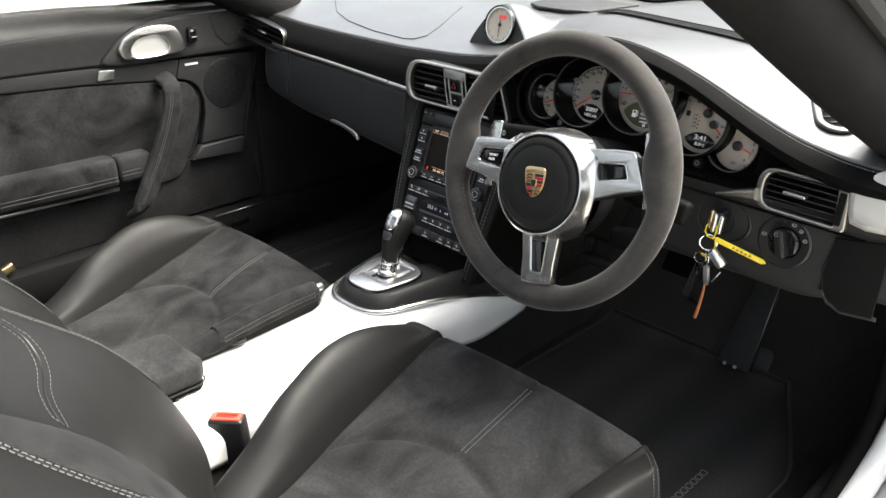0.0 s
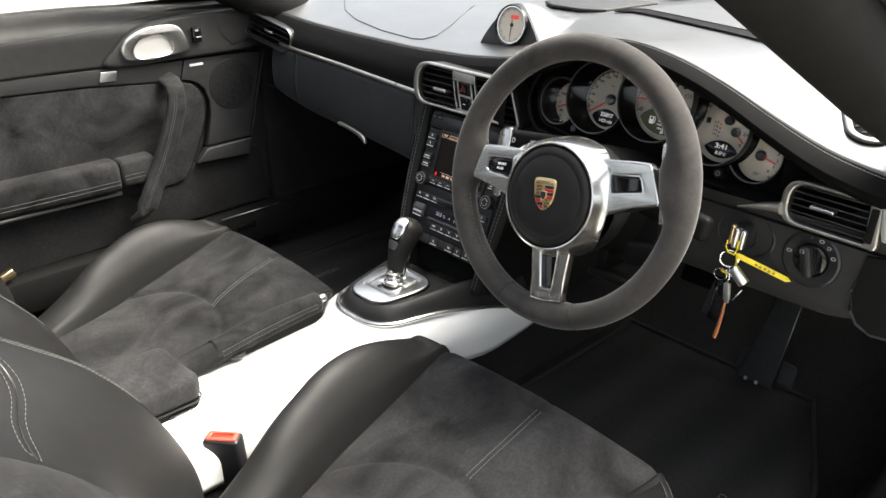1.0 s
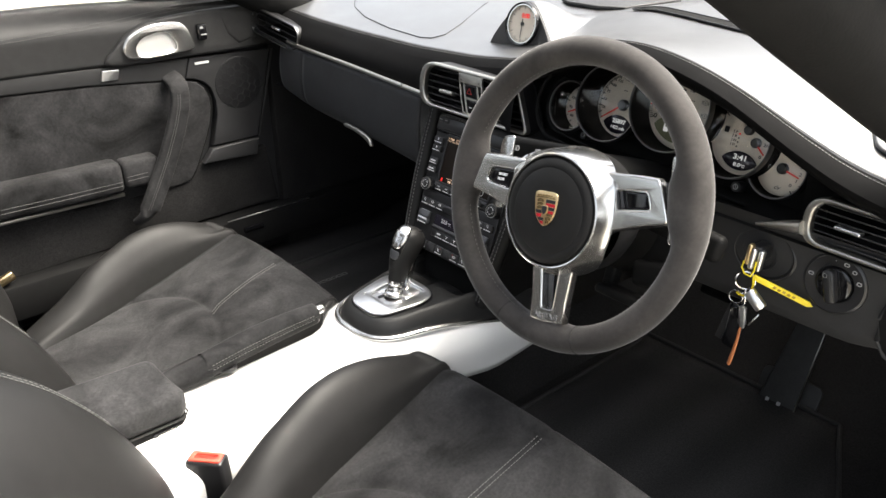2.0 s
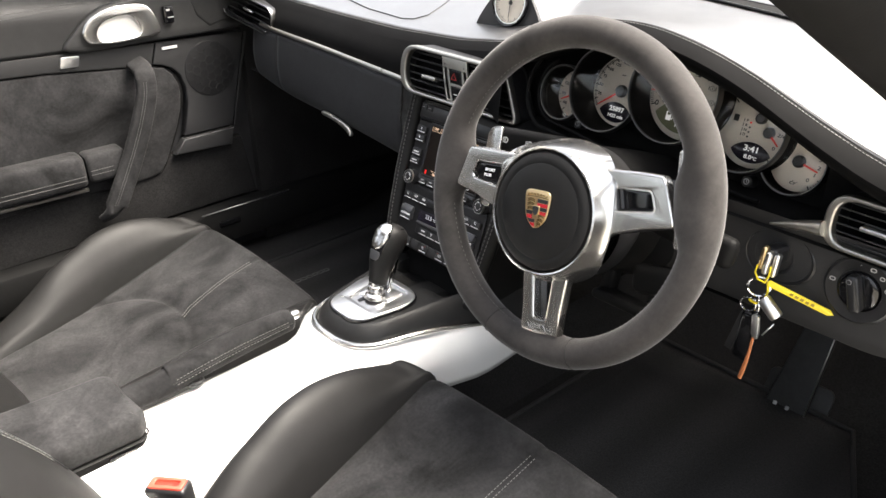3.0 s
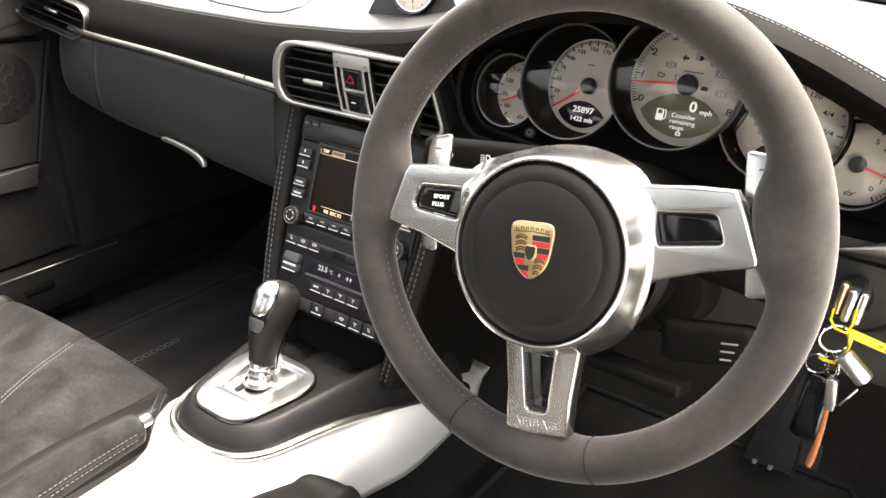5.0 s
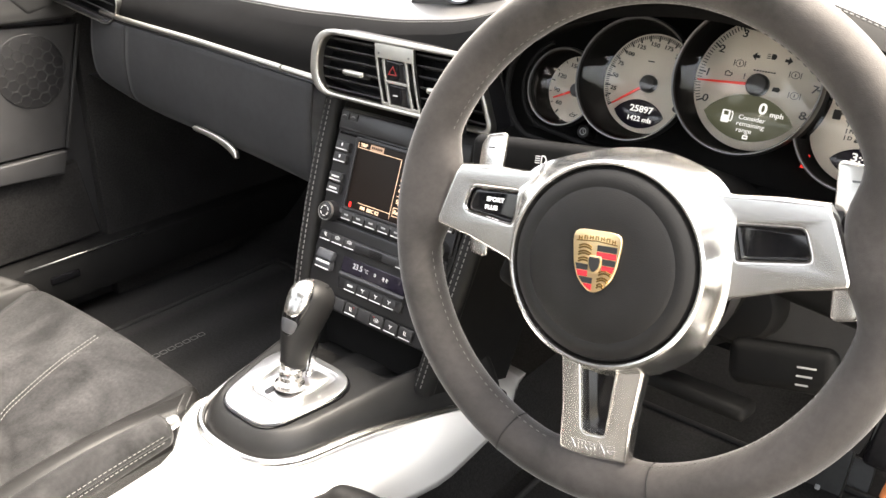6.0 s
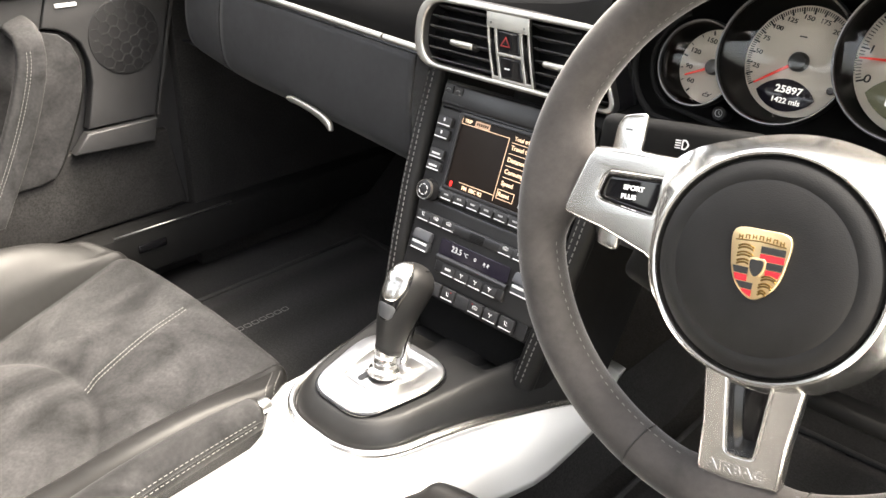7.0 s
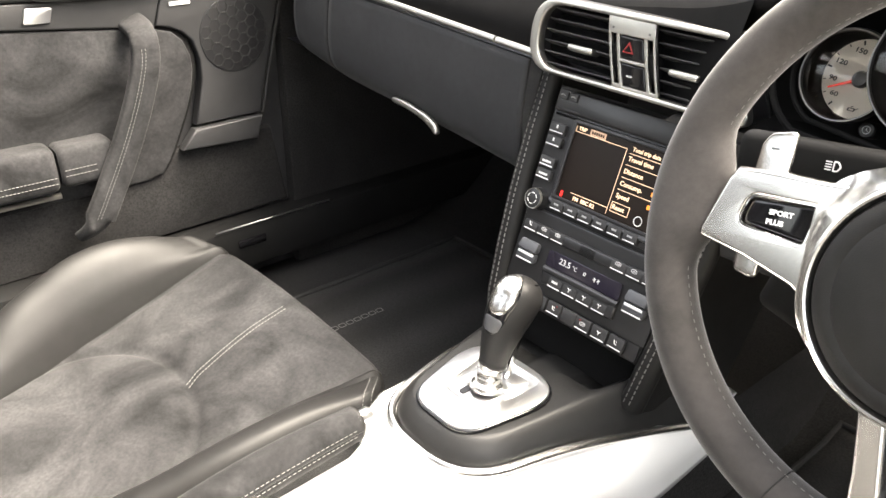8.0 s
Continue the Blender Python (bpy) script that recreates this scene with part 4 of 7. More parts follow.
for k in range(3):
    part("print_line", plate([rounded(0.012 - 0.002 * k, 0.0012, 0.0004, 2)], 0.0004, 0, CM @ Matrix.Translation((0.124, -0.056 - 0.006 * k, -0.0555)) @ Matrix.Rotation(radians(12), 4, "Z")), DIM, column, "small pale printed line")
    part("print_line", plate([rounded(0.010, 0.0012, 0.0004, 2)], 0.0004, 0, CM @ Matrix.Translation((-0.085, -0.058 - 0.006 * k, -0.0555)) @ Matrix.Rotation(radians(-12), 4, "Z")), DIM, column, "small pale printed line")

# ---- instruments ----
GP = facing(0.0, 0.2195, 0.66, 16)   # the plane of the dial faces
TUBES = []   # centre and rim radius of the tubes already built, which stand before the later ones


def behind(bm, x, y):
    """Takes away what would stand inside a tube in front."""
    gone = [f for f in bm.faces if any(math.hypot(f.calc_center_median().x + x - a, f.calc_center_median().y + y - b) < c for a, b, c in TUBES)]
    bmesh.ops.delete(bm, geom=gone, context="FACES")
    return bm


def clear_of(outline, x, y):
    """Pushes an outline back to the rims of the tubes in front of it."""
    out = []
    for px, py in outline:
        for a, b, c in TUBES:
            dx, dy = px + x - a, py + y - b
            d = math.hypot(dx, dy)
            if d < c:
                px, py = a + dx / d * c - x, b + dy / d * c - y
        out.append((px, py))
    return out


def upward(bm):
    for f in bm.faces:
        if f.normal.z < 0:
            f.normal_flip()
    return bm


def needle(t, x, y, deg, ln, hub_r):
    m = Matrix.Translation((x, y, 0)) @ Matrix.Rotation(radians(deg), 4, "Z")
    part("needle", moved(plate([[(0, -0.0013), (ln, -0.0007), (ln, 0.0007), (0, 0.0013)]], 0.001, 0, Matrix.Translation((0, 0, 0.0055))), m), RED, t, "red needle")
    part("needle_cap", moved(lathe([(hub_r, 0.002), (hub_r, 0.0065), (hub_r * 0.82, 0.0088), (hub_r * 0.3, 0.0092), (0, 0.0092)], 28), m), SMOOTH, t, "black needle cap")


def gauge(x, y, r, rim, length, label, arc, ticks, each, numerals, num_r, num_size):
    """A round pale dial at the bottom of a black tube with a ring and a domed cover; angles anticlockwise from the right."""
    t = thing("gauge", label, "gauge", group="instruments")
    t.matrix_world = GP @ Matrix.Translation((x, y, 0))
    part("face", plate([clear_of(ellipse(r, r, n=96), x, y)], 0.002), DIAL, t, "pale grey dial face")
    part("tube", behind(lathe([(r - 0.0005, 0.0015), (r + 0.0012, 0.004), (r + 0.55 * (rim - r), length * 0.6), (rim - 0.0022, length - 0.001), (rim - 0.0014, length), (rim - 0.0014, length * 0.5), (r + 0.001, -0.002)], 72), x, y), MATT, t, "black tube")
    part("bezel", moved(behind(lathe([(rim - 0.0024, -0.002), (rim - 0.0016, 0.0004), (rim - 0.0006, 0.0008), (rim, -0.0004), (rim + 0.0004, -0.004), (rim + 0.0002, -0.010)], 72), x, y), Matrix.Translation((0, 0, length))), GAUGE_RING, t, "thin satin grey ring")
    marks = bmesh.new()
    for k in range(ticks + 1):
        a = radians(arc[0] + (arc[1] - arc[0]) * k / ticks)
        big = k % each == 0
        l = 0.115 * r if big else 0.07 * r
        m = Matrix.Rotation(a, 4, "Z") @ Matrix.Translation((r * 0.965 - l / 2, 0, 0.0023))
        bmesh.ops.create_cube(marks, size=1, matrix=m @ Matrix.Diagonal((l, 0.0013 if big else 0.0007, 0.0006, 1)))
    part("tick_marks", marks, INK, t, smooth=False)
    for deg, word in numerals:
        a = radians(deg)
        part("numeral", letters(word, num_size, Matrix.Translation((num_r * math.cos(a), num_r * math.sin(a), 0.0021)) @ Matrix.Rotation(radians(-8), 4, "Z") @ Matrix.Diagonal((1.25, 1, 1, 1)), bold=0.0001), INK, t)
    dome = [(rim * 0.97 * q, 0.0105 * (1 - q * q) - 0.001) for q in (0, 0.15, 0.3, 0.45, 0.6, 0.75, 0.88, 1.0)]
    part("cover_glass", moved(upward(behind(lathe(dome, 56), x, y)), Matrix.Translation((0, 0, length - 0.002))), COVER_GLASS, t, "clear domed cover").visible_shadow = False
    TUBES.append((x, y, rim))
    return t


def window(t, w, h, x, y, mat=None):
    lens = [(x + w * q, y + h * (1 - q * q) ** 0.8) for q in np.linspace(-1, 1, 17)] + [(x - w * q, y - h * (1 - q * q) ** 0.8) for q in np.linspace(-1, 1, 17)[1:-1]]
    part("display", plate([[(float(a), float(b)) for a, b in lens]], 0.0012, 0.0003, Matrix.Translation((0, 0, 0.0024))), mat or DISPLAY, t, "dark oval display")


def printed(t, name, bm, mat, label="", z=0.0021):
    return part(name, moved(bm, Matrix.Translation((0, 0, z))), mat, t, label)


def words(text, size, x, y, bold=0.0001, wide=1.1):
    return letters(text, size, Matrix.Translation((x, y, 0)) @ Matrix.Diagonal((wide, 1, 1, 1)), bold=bold)


def oil_can(t, x, y):
    printed(t, "oil_can_mark", joined(plate([round_poly([(x - 0.0034, y - 0.0016), (x + 0.0022, y - 0.0016), (x + 0.0028, y + 0.0010), (x - 0.0030, y + 0.0010)], (0.0006,) * 4, 2), round_poly([(x - 0.0024, y - 0.0010), (x + 0.0015, y - 0.0010), (x + 0.0018, y + 0.0004), (x - 0.0022, y + 0.0004)], (0.0003,) * 4, 2)], 0.0004), tube([(x + 0.0024, y - 0.0002, 0.0002), (x + 0.0050, y + 0.0018, 0.0002)], 0.0003, 6), tube([(x - 0.0006, y + 0.001, 0.0002), (x - 0.0006, y + 0.0022, 0.0002), (x + 0.001, y + 0.0022, 0.0002)], 0.0003, 6)), INK, "dark oil can symbol")


OLIVE = material("olive_display", (0.06, 0.063, 0.040), 0.15, glow=0.010, glow_colour=(0.52, 0.55, 0.36))
rev = gauge(0.3291, 0.0038, 0.0540, 0.0590, 0.042, "large central rev counter with a pale face and display", (203.5, -24), 80, 10, [(203.5 - 28.44 * k, str(k)) for k in range(9)], 0.0442, 0.0088)
needle(rev, 0, 0, 184, 0.0500, 0.0092)
window(rev, 0.0372, 0.0192, -0.0015, -0.0276, OLIVE)
printed(rev, "digits", joined(words("0", 0.0125, 0.0095, -0.0185, 0.0003), words("mph", 0.0058, 0.0215, -0.0215)), LIT, "white lit digits", 0.0037)
printed(rev, "warning_symbol", joined(plate([rounded(0.0068, 0.0105, 0.0010, 3, -0.0190, -0.0290), rounded(0.0042, 0.0034, 0.0006, 3, -0.0190, -0.0264)], 0.0005), tube([(-0.0155, -0.0320, 0.0002), (-0.0142, -0.0325, 0.0002), (-0.0134, -0.0310, 0.0002), (-0.0134, -0.0260, 0.0002), (-0.0147, -0.0240, 0.0002)], 0.0005, 6)), LIT, "white lit fuel pump symbol", 0.0037)
for n, word in enumerate(("Consider", "remaining", "range")):
    printed(rev, "text_line", words(word, 0.0054, 0.0028 - (0.004 if n == 2 else 0.0), -0.0277 - 0.0052 * n, 0.0), LIT, "white lit words of a range warning", 0.0037)
printed(rev, "mode_mark", plate([rounded(0.0044, 0.0034, 0.0005, 2, 0.0012, -0.0432), rounded(0.0026, 0.0012, 0.0003, 2, 0.0012, -0.0432)], 0.0005), LIT, "", 0.0037)
for x, y in ((-0.0195, 0.0150), (0.0265, 0.0125), (0.0300, -0.0035)):
    printed(rev, "icon", joined(tube([(x + 0.0032 * math.cos(a), y + 0.0028 * math.sin(a), 0.0002) for a in np.linspace(0, 2 * math.pi, 17)[:-1]], 0.00028, 5, closed=True), plate([rounded(0.0008, 0.0026, 0.0003, 2, x, y)], 0.0004), *[plate([rounded(0.0006, 0.0050, 0.0003, 2, x + d, y)], 0.0004) for d in (-0.0045, 0.0045)]), INK, "thin dark warning symbol")
printed(rev, "icon", joined(plate([round_poly([(-0.0295, 0.0035), (-0.0245, 0.0035), (-0.0232, 0.0050), (-0.0232, 0.0068), (-0.0255, 0.0068), (-0.0270, 0.0082), (-0.0295, 0.0070)], (0.0005,) * 7, 2), round_poly([(-0.0288, 0.0042), (-0.0249, 0.0042), (-0.0240, 0.0052), (-0.0240, 0.0061), (-0.0258, 0.0061), (-0.0271, 0.0073), (-0.0288, 0.0063)], (0.0003,) * 7, 2)], 0.0004)), INK, "dark engine symbol")
printed(rev, "icon", plate([round_poly([(0.0115, -0.0028), (0.0170, -0.0032), (0.0182, -0.0010), (0.0166, 0.0008), (0.0122, 0.0004)], (0.0005,) * 5, 2)], 0.0004), INK, "dark skid symbol")
printed(rev, "icon", joined(plate([round_poly([(0.0045, 0.0218), (0.0075, 0.0218), (0.0092, 0.0240), (0.0075, 0.0262), (0.0045, 0.0262)], (0.0006, 0.0006, 0.002, 0.0006, 0.0006), 3)], 0.0004), *[plate([rounded(0.0028, 0.0006, 0.0003, 2, 0.0022, 0.0224 + 0.0016 * k)], 0.0004) for k in range(3)]), INK, "dark lamp symbol")
for x, sx in ((-0.0075, -1), (0.0185, 1)):
    printed(rev, "turn_arrow", plate([[(x + sx * 0.0034, 0.0225), (x, 0.0258), (x, 0.0237), (x - sx * 0.0028, 0.0237), (x - sx * 0.0028, 0.0213), (x, 0.0213), (x, 0.0192)]], 0.0004), INK, "dark turn arrow")
printed(rev, "print_line", joined(*[plate([rounded(0.0016, 0.0011, 0.0002, 2, -0.006 + 0.0023 * k, 0.0115)], 0.0004) for k in range(8)]), INK, "tiny printed line")
printed(rev, "print_mark", words("!", 0.006, -0.0130, 0.0052), INK)
speedo = gauge(0.2359, -0.0111, 0.0440, 0.0525, 0.043, "speedometer dial with a pale face and trip display", (215, -10), 90, 5, [(195, "25"), (176, "50"), (156.5, "75"), (137, "100"), (117, "125"), (95.5, "150"), (73, "175"), (50, "200")], 0.0343, 0.0049)
needle(speedo, 0, 0, 217, 0.0370, 0.0078)
window(speedo, 0.0240, 0.0128, -0.0030, -0.0272)
printed(speedo, "digits", joined(words("25897", 0.0080, -0.0008, -0.0230, 0.00015), words("1422 mls", 0.0060, -0.0010, -0.0318)), LIT, "white lit digits", 0.0037)
printed(speedo, "print_line", plate([rounded(0.0060, 0.0010, 0.0003, 2, -0.003, 0.0195)], 0.0004), INK)
printed(speedo, "adjust_button", moved(lathe([(0, 0.004), (0.0026, 0.004), (0.0030, 0.002), (0.0030, 0)], 16), Matrix.Translation((0.0305, -0.0170, 0))), SMOOTH, "small black button")
temps = gauge(0.4205, -0.0155, 0.0435, 0.0490, 0.034, "fuel and water temperature dial with a clock display", (140, -52), 16, 4, [(121, "40"), (85, "80"), (62, "120"), (27, "4/4"), (-2, "2/4"), (-32, "0")], 0.0298, 0.0056)
needle(temps, 0.0035, 0.0125, 100, 0.0205, 0.0062)
needle(temps, 0.0165, -0.0005, -40, 0.0185, 0.0062)
window(temps, 0.0238, 0.0115, 0.0013, -0.0262)
printed(temps, "digits", joined(words("3:41", 0.0090, 0.0020, -0.0222, 0.00015, 1.25), words("8.0", 0.0064, 0.0, -0.0314, 0.00012, 1.2), words("°C", 0.0050, 0.0078, -0.0318, 0.0001)), LIT, "white lit clock digits", 0.0037)
printed(temps, "shift_mark", plate([rounded(0.0062, 0.0075, 0.0008, 2, -0.0262, 0.0075)], 0.0004), INK, "dark square mark")
for k, word in enumerate("PRND"):
    printed(temps, "gear_letter", words(word, 0.0042, -0.0125, 0.0070 - 0.0052 * k), INK)
    printed(temps, "gear_mark", plate([rounded(0.0020, 0.0020, 0.0004, 2, -0.0080, 0.0055 - 0.0052 * k)], 0.0004), LIT_RED if k == 0 else INK)
    printed(temps, "gear_mark", plate([rounded(0.0007, 0.0040, 0.0002, 2, -0.0163, 0.0070 - 0.0052 * k)], 0.0004), INK)
oil = gauge(0.1680, -0.0285, 0.0315, 0.0355, 0.036, "small oil temperature dial with a pale face", (232, -20), 12, 3, [(220, "60"), (188, "90"), (153, "120"), (112, "150")], 0.0228, 0.0054)
needle(oil, 0, 0, 206, 0.0250, 0.0066)
oil_can(oil, 0.000, -0.0235)
pressure = gauge(0.4780, -0.0368, 0.0325, 0.0365, 0.020, "small oil pressure dial with a pale face", (66, -56), 20, 4, [(64 - 23 * k, str(5 - k)) for k in range(6)], 0.0217, 0.0056)
needle(pressure, 0, 0, -15, 0.0235, 0.0066)
oil_can(pressure, -0.001, -0.0235)
# moulded surround with two ridges, reset buttons and warning lamp below the dials
kit = thing("cluster_surround", "black instrument surround with reset buttons and a red lamp", "instrument panel")
for k, (off, lift) in enumerate(((0.0065, 0.030), (0.0190, 0.038))):
    ridge = [(0.168 + (0.0365 + off) * math.cos(radians(a)), -0.0285 + (0.0365 + off) * math.sin(radians(a)), lift) for a in range(118, 250, 6)]
    ridge += [(0.19 + 0.045 * i, -0.0735 - off * 0.6 - 0.0015 * i, lift) for i in range(1, 7)]
    part("ridge", moved(tube(ridge, 0.0022 + 0.0006 * k, 8), GP), MATT, kit, "moulded black ridge")
for x, y, lift in ((0.1895, -0.0640, 0.010), (0.4335, -0.0715, 0.010)):
    m = GP @ Matrix.Translation((x, y, lift))
    part("reset_button", moved(lathe([(0.0066, -0.010), (0.0066, 0.004), (0.0055, 0.0055), (0, 0.0058)], 24), m), SMOOTH, kit, "small black reset button")
    part("button_mark", moved(joined(tube([(0.0030 * math.cos(a), 0.0030 * math.sin(a), 0.0058) for a in np.linspace(0, 2 * math.pi, 17)[:-1]], 0.00035, 5, closed=True), tube([(0, 0.002, 0.0058), (0, 0, 0.0058), (0.0014, -0.0012, 0.0058)], 0.0003, 5)), m), PALE, kit, "pale printed symbol")
lm = GP @ Matrix.Translation((0.3838, -0.0486, 0.010))
part("seatbelt_lamp", joined(plate([ellipse(0.0017, 0.0017, 0, 0.0046, 14)], 0.0005, 0, lm), plate([[(-0.0036, -0.0048), (0.0036, -0.0048), (0.0022, 0.0024), (-0.0022, 0.0024)]], 0.0005, 0, lm)), LIT_RED, kit, "lit red seat belt lamp")
# ---- key, lock and light switch ----
lock = thing("ignition_lock", "round black ignition lock in an oval recess of the dash panel", "ignition lock")
lock.matrix_world = facing(0.4975, 0.146, 0.5430, 4)


def recess(u, v):
    """An oval funnel whose wide lip runs out to the door side."""
    a = 2 * math.pi * u
    rx, ry = 0.0385 - 0.0155 * v, 0.0300 - 0.0070 * v
    return (0.0065 * (1 - v) + rx * math.cos(a), -0.0005 * (1 - v) + ry * math.sin(a), 0.0022 * math.sin(math.pi * min(1, 4 * v)) - 0.010 * smoothstep(0.05, 1, v))


part("recess", grid(recess, 56, 12, True), SMOOTH, lock, "smooth black oval recess")
part("ring", lathe([(0.0225, -0.008), (0.0222, -0.001), (0.0210, 0.0008), (0.0188, 0.0002), (0.0178, -0.004)], 48), SMOOTH, lock, "black ring")
part("barrel", lathe([(0.0, -0.001), (0.0110, -0.001), (0.0125, -0.003), (0.0180, -0.0045)], 40), PIANO, lock, "gloss black barrel")
switch = thing("light_switch", "round black headlamp switch with pale symbols", "light switch")
switch.matrix_world = facing(0.5880, 0.146, 0.5385, 4)
part("ring", lathe([(0.0205, -0.001), (0.0215, 0.0025), (0.0320, 0.0042), (0.0345, 0.0025), (0.0355, -0.002)], 56), SMOOTH, switch, "black ring")
part("knob", lathe([(0, 0.007), (0.0160, 0.007), (0.0190, 0.0055), (0.0203, 0.0)], 48), PIANO, switch, "gloss black knob")
part("grip", moved(joined(box(0, 0, 0.0125, 0.0125, 0.0375, 0.014, 0.0045, 4)), Matrix.Rotation(radians(17), 4, "Z")), SMOOTH, switch, "raised black grip")
part("pointer", moved(box(0.0045, 0.002, 0.0192, 0.0011, 0.030, 0.0006, 0.0002, 1), Matrix.Rotation(radians(17), 4, "Z")), GREY_PANEL, switch)
part("grip_mark", moved(lathe([(0.0022, 0.0196), (0.0026, 0.0198), (0.0022, 0.0200)], 16), Matrix.Rotation(radians(17), 4, "Z") @ Matrix.Translation((-0.0015, 0.0135, 0))), DIM, switch)
for deg, w in ((172, 0.0062), (98, 0.0012), (72, 0.0060), (48, 0.0050), (20, 0.0056)):
    m = Matrix.Translation((0.0268 * math.cos(radians(deg)), 0.0268 * math.sin(radians(deg)), 0.0035))
    part("symbol", plate([rounded(w, 0.0042 if w > 0.002 else 0.0012, 0.0018, 3)] + ([rounded(w * 0.62, 0.0024, 0.001, 3)] if w > 0.002 else []), 0.0005, 0, m), DIM, switch, "pale lamp symbol")

keys = thing("key_bunch", "car keys in the ignition with yellow tag and tan strap", "keys")


def loop(cx, cy, cz, r, tilt, n=24):
    m = Matrix.Translation((cx, cy, cz)) @ Matrix.Rotation(radians(tilt), 4, "Z") @ Matrix.Rotation(radians(90), 4, "X")
    return [m @ Vector((r * math.cos(2 * math.pi * k / n), r * math.sin(2 * math.pi * k / n), 0)) for k in range(n)]


for k in range(3):
    part("key_head", moved(box(0, 0, 0, 0.0062, 0.0090, 0.0265, 0.0030, 4), Matrix.Translation((0.5010 + k * 0.0070, 0.116 - 0.004 * (k == 1), 0.5500 + (0.002, 0.0, -0.002)[k])) @ Matrix.Rotation(radians(6), 4, "Y")), (CREST_GOLD, BRUSHED, BRUSHED)[k], keys, "bright rounded key head")
part("lock_bow", moved(box(0, 0, 0, 0.016, 0.026, 0.020, 0.004, 3), Matrix.Translation((0.5060, 0.132, 0.551))), SMOOTH, keys, "black key bow in the lock")
part("cord", tube([(0.4990, 0.110, 0.545), (0.4985, 0.108, 0.537), (0.5030, 0.107, 0.531), (0.5110, 0.107, 0.530), (0.5135, 0.108, 0.538), (0.5130, 0.110, 0.548)], 0.0011, 8), YELLOW, keys, "thin yellow cord")
part("split_ring", tube(loop(0.5045, 0.110, 0.5215, 0.0110, 24), 0.0013, 8, closed=True, up=(0, 1, 0)), CHROME, keys, "steel split ring")
part("split_ring", tube(loop(0.5065, 0.108, 0.5010, 0.0090, -50), 0.0012, 8, closed=True, up=(0.3, 1, 0)), CHROME, keys, "steel split ring")
part("split_ring", tube(loop(0.4960, 0.110, 0.4970, 0.0080, 10), 0.0010, 8, closed=True, up=(0.3, 1, 0)), CHROME, keys, "steel split ring")
part("tag_loop", tube([(0.5120, 0.112, 0.530), (0.5145, 0.110, 0.520), (0.5135, 0.108, 0.510), (0.5080, 0.107, 0.5035), (0.5005, 0.108, 0.5025), (0.4970, 0.109, 0.5035)], 0.0013, 8), YELLOW, keys, "yellow plastic loop")
TAGM = Matrix.Translation((0.5120, 0.112, 0.5285)) @ Matrix.Rotation(radians(31), 4, "Z") @ Matrix.Rotation(radians(22.5), 4, "Y")
part("tag", moved(joined(box(0.034, 0, 0, 0.068, 0.0022, 0.0072, 0.001, 2), plate([[(0.067, -0.0033), (0.0725, 0.0), (0.067, 0.0033)]], 0.0020, 0.0004, Matrix.Translation((0, 0.001, 0)) @ Matrix.Rotation(radians(90), 4, "X"))), TAGM), YELLOW, keys, "yellow plastic key tag")
for k in range(5):
    part("tag_writing", moved(box(0.026 + 0.0058 * k, -0.0013, -0.0004 * (k % 2), 0.0035, 0.0004, 0.0030, 0.0001, 1), TAGM), TAG_PRINT, keys, "dark illegible writing")
part("clasp", moved(joined(box(0, 0, -0.012, 0.0085, 0.006, 0.024, 0.002, 2), box(0, 0, -0.0245, 0.0060, 0.004, 0.006, 0.001, 2)), Matrix.Translation((0.5100, 0.104, 0.4920)) @ Matrix.Rotation(radians(-6), 4, "Y")), BRUSHED, keys, "bright metal clasp")
part("fob_drum", moved(lathe([(0, -0.012), (0.0062, -0.012), (0.0072, -0.010), (0.0072, 0.010), (0.0062, 0.012), (0, 0.012)], 24), Matrix.Translation((0.5215, 0.107, 0.5045)) @ Matrix.Rotation(radians(-50), 4, "Y")), BRUSHED, keys, "small metal drum")
part("strap", tube([(0.5115, 0.103, 0.4665), (0.5118, 0.100, 0.452), (0.5112, 0.097, 0.436), (0.5100, 0.095, 0.424), (0.5090, 0.094, 0.417)], lambda k: 0.0014 + 0.0030 * k ** 1.5 * (1 if k < 0.95 else 0.6), 14, flat=0.6), TAN, keys, "tan leather strap")
part("remote", moved(box(0, 0, -0.030, 0.021, 0.011, 0.060, 0.005, 3), Matrix.Translation((0.5020, 0.112, 0.4880)) @ Matrix.Rotation(radians(4), 4, "Y")), PIANO, keys, "black remote key")
part("key_blade", moved(box(0, 0, -0.030, 0.0085, 0.003, 0.052, 0.001, 2), Matrix.Translation((0.4945, 0.112, 0.4880)) @ Matrix.Rotation(radians(14), 4, "Y")), SMOOTH, keys, "dark key blade")
part("pin", tube([(0.5270, 0.110, 0.4860), (0.5180, 0.108, 0.4690)], 0.0009, 6), BRUSHED, keys, "thin steel pin")

# ---- centre stack ----
stack = thing("centre_stack", "black centre stack with screen, buttons and stitched leather sides", "centre console")
SM = facing(-0.0245, 0.137, 0.46, 20) @ Matrix.Translation((0, 0, -0.0086))   # local y up the face; button tops lie 8.6 mm above it
SX = 0.005


def sp(name, bm, mat, parent=None, label=""):
    return part(name, moved(bm, SM), mat, parent or stack, label)


def smark(bm, parent, mat=None, z=0.0086, label=""):
    sp("mark", moved(bm, Matrix.Translation((0, 0, z))), mat or DIM, parent, label)


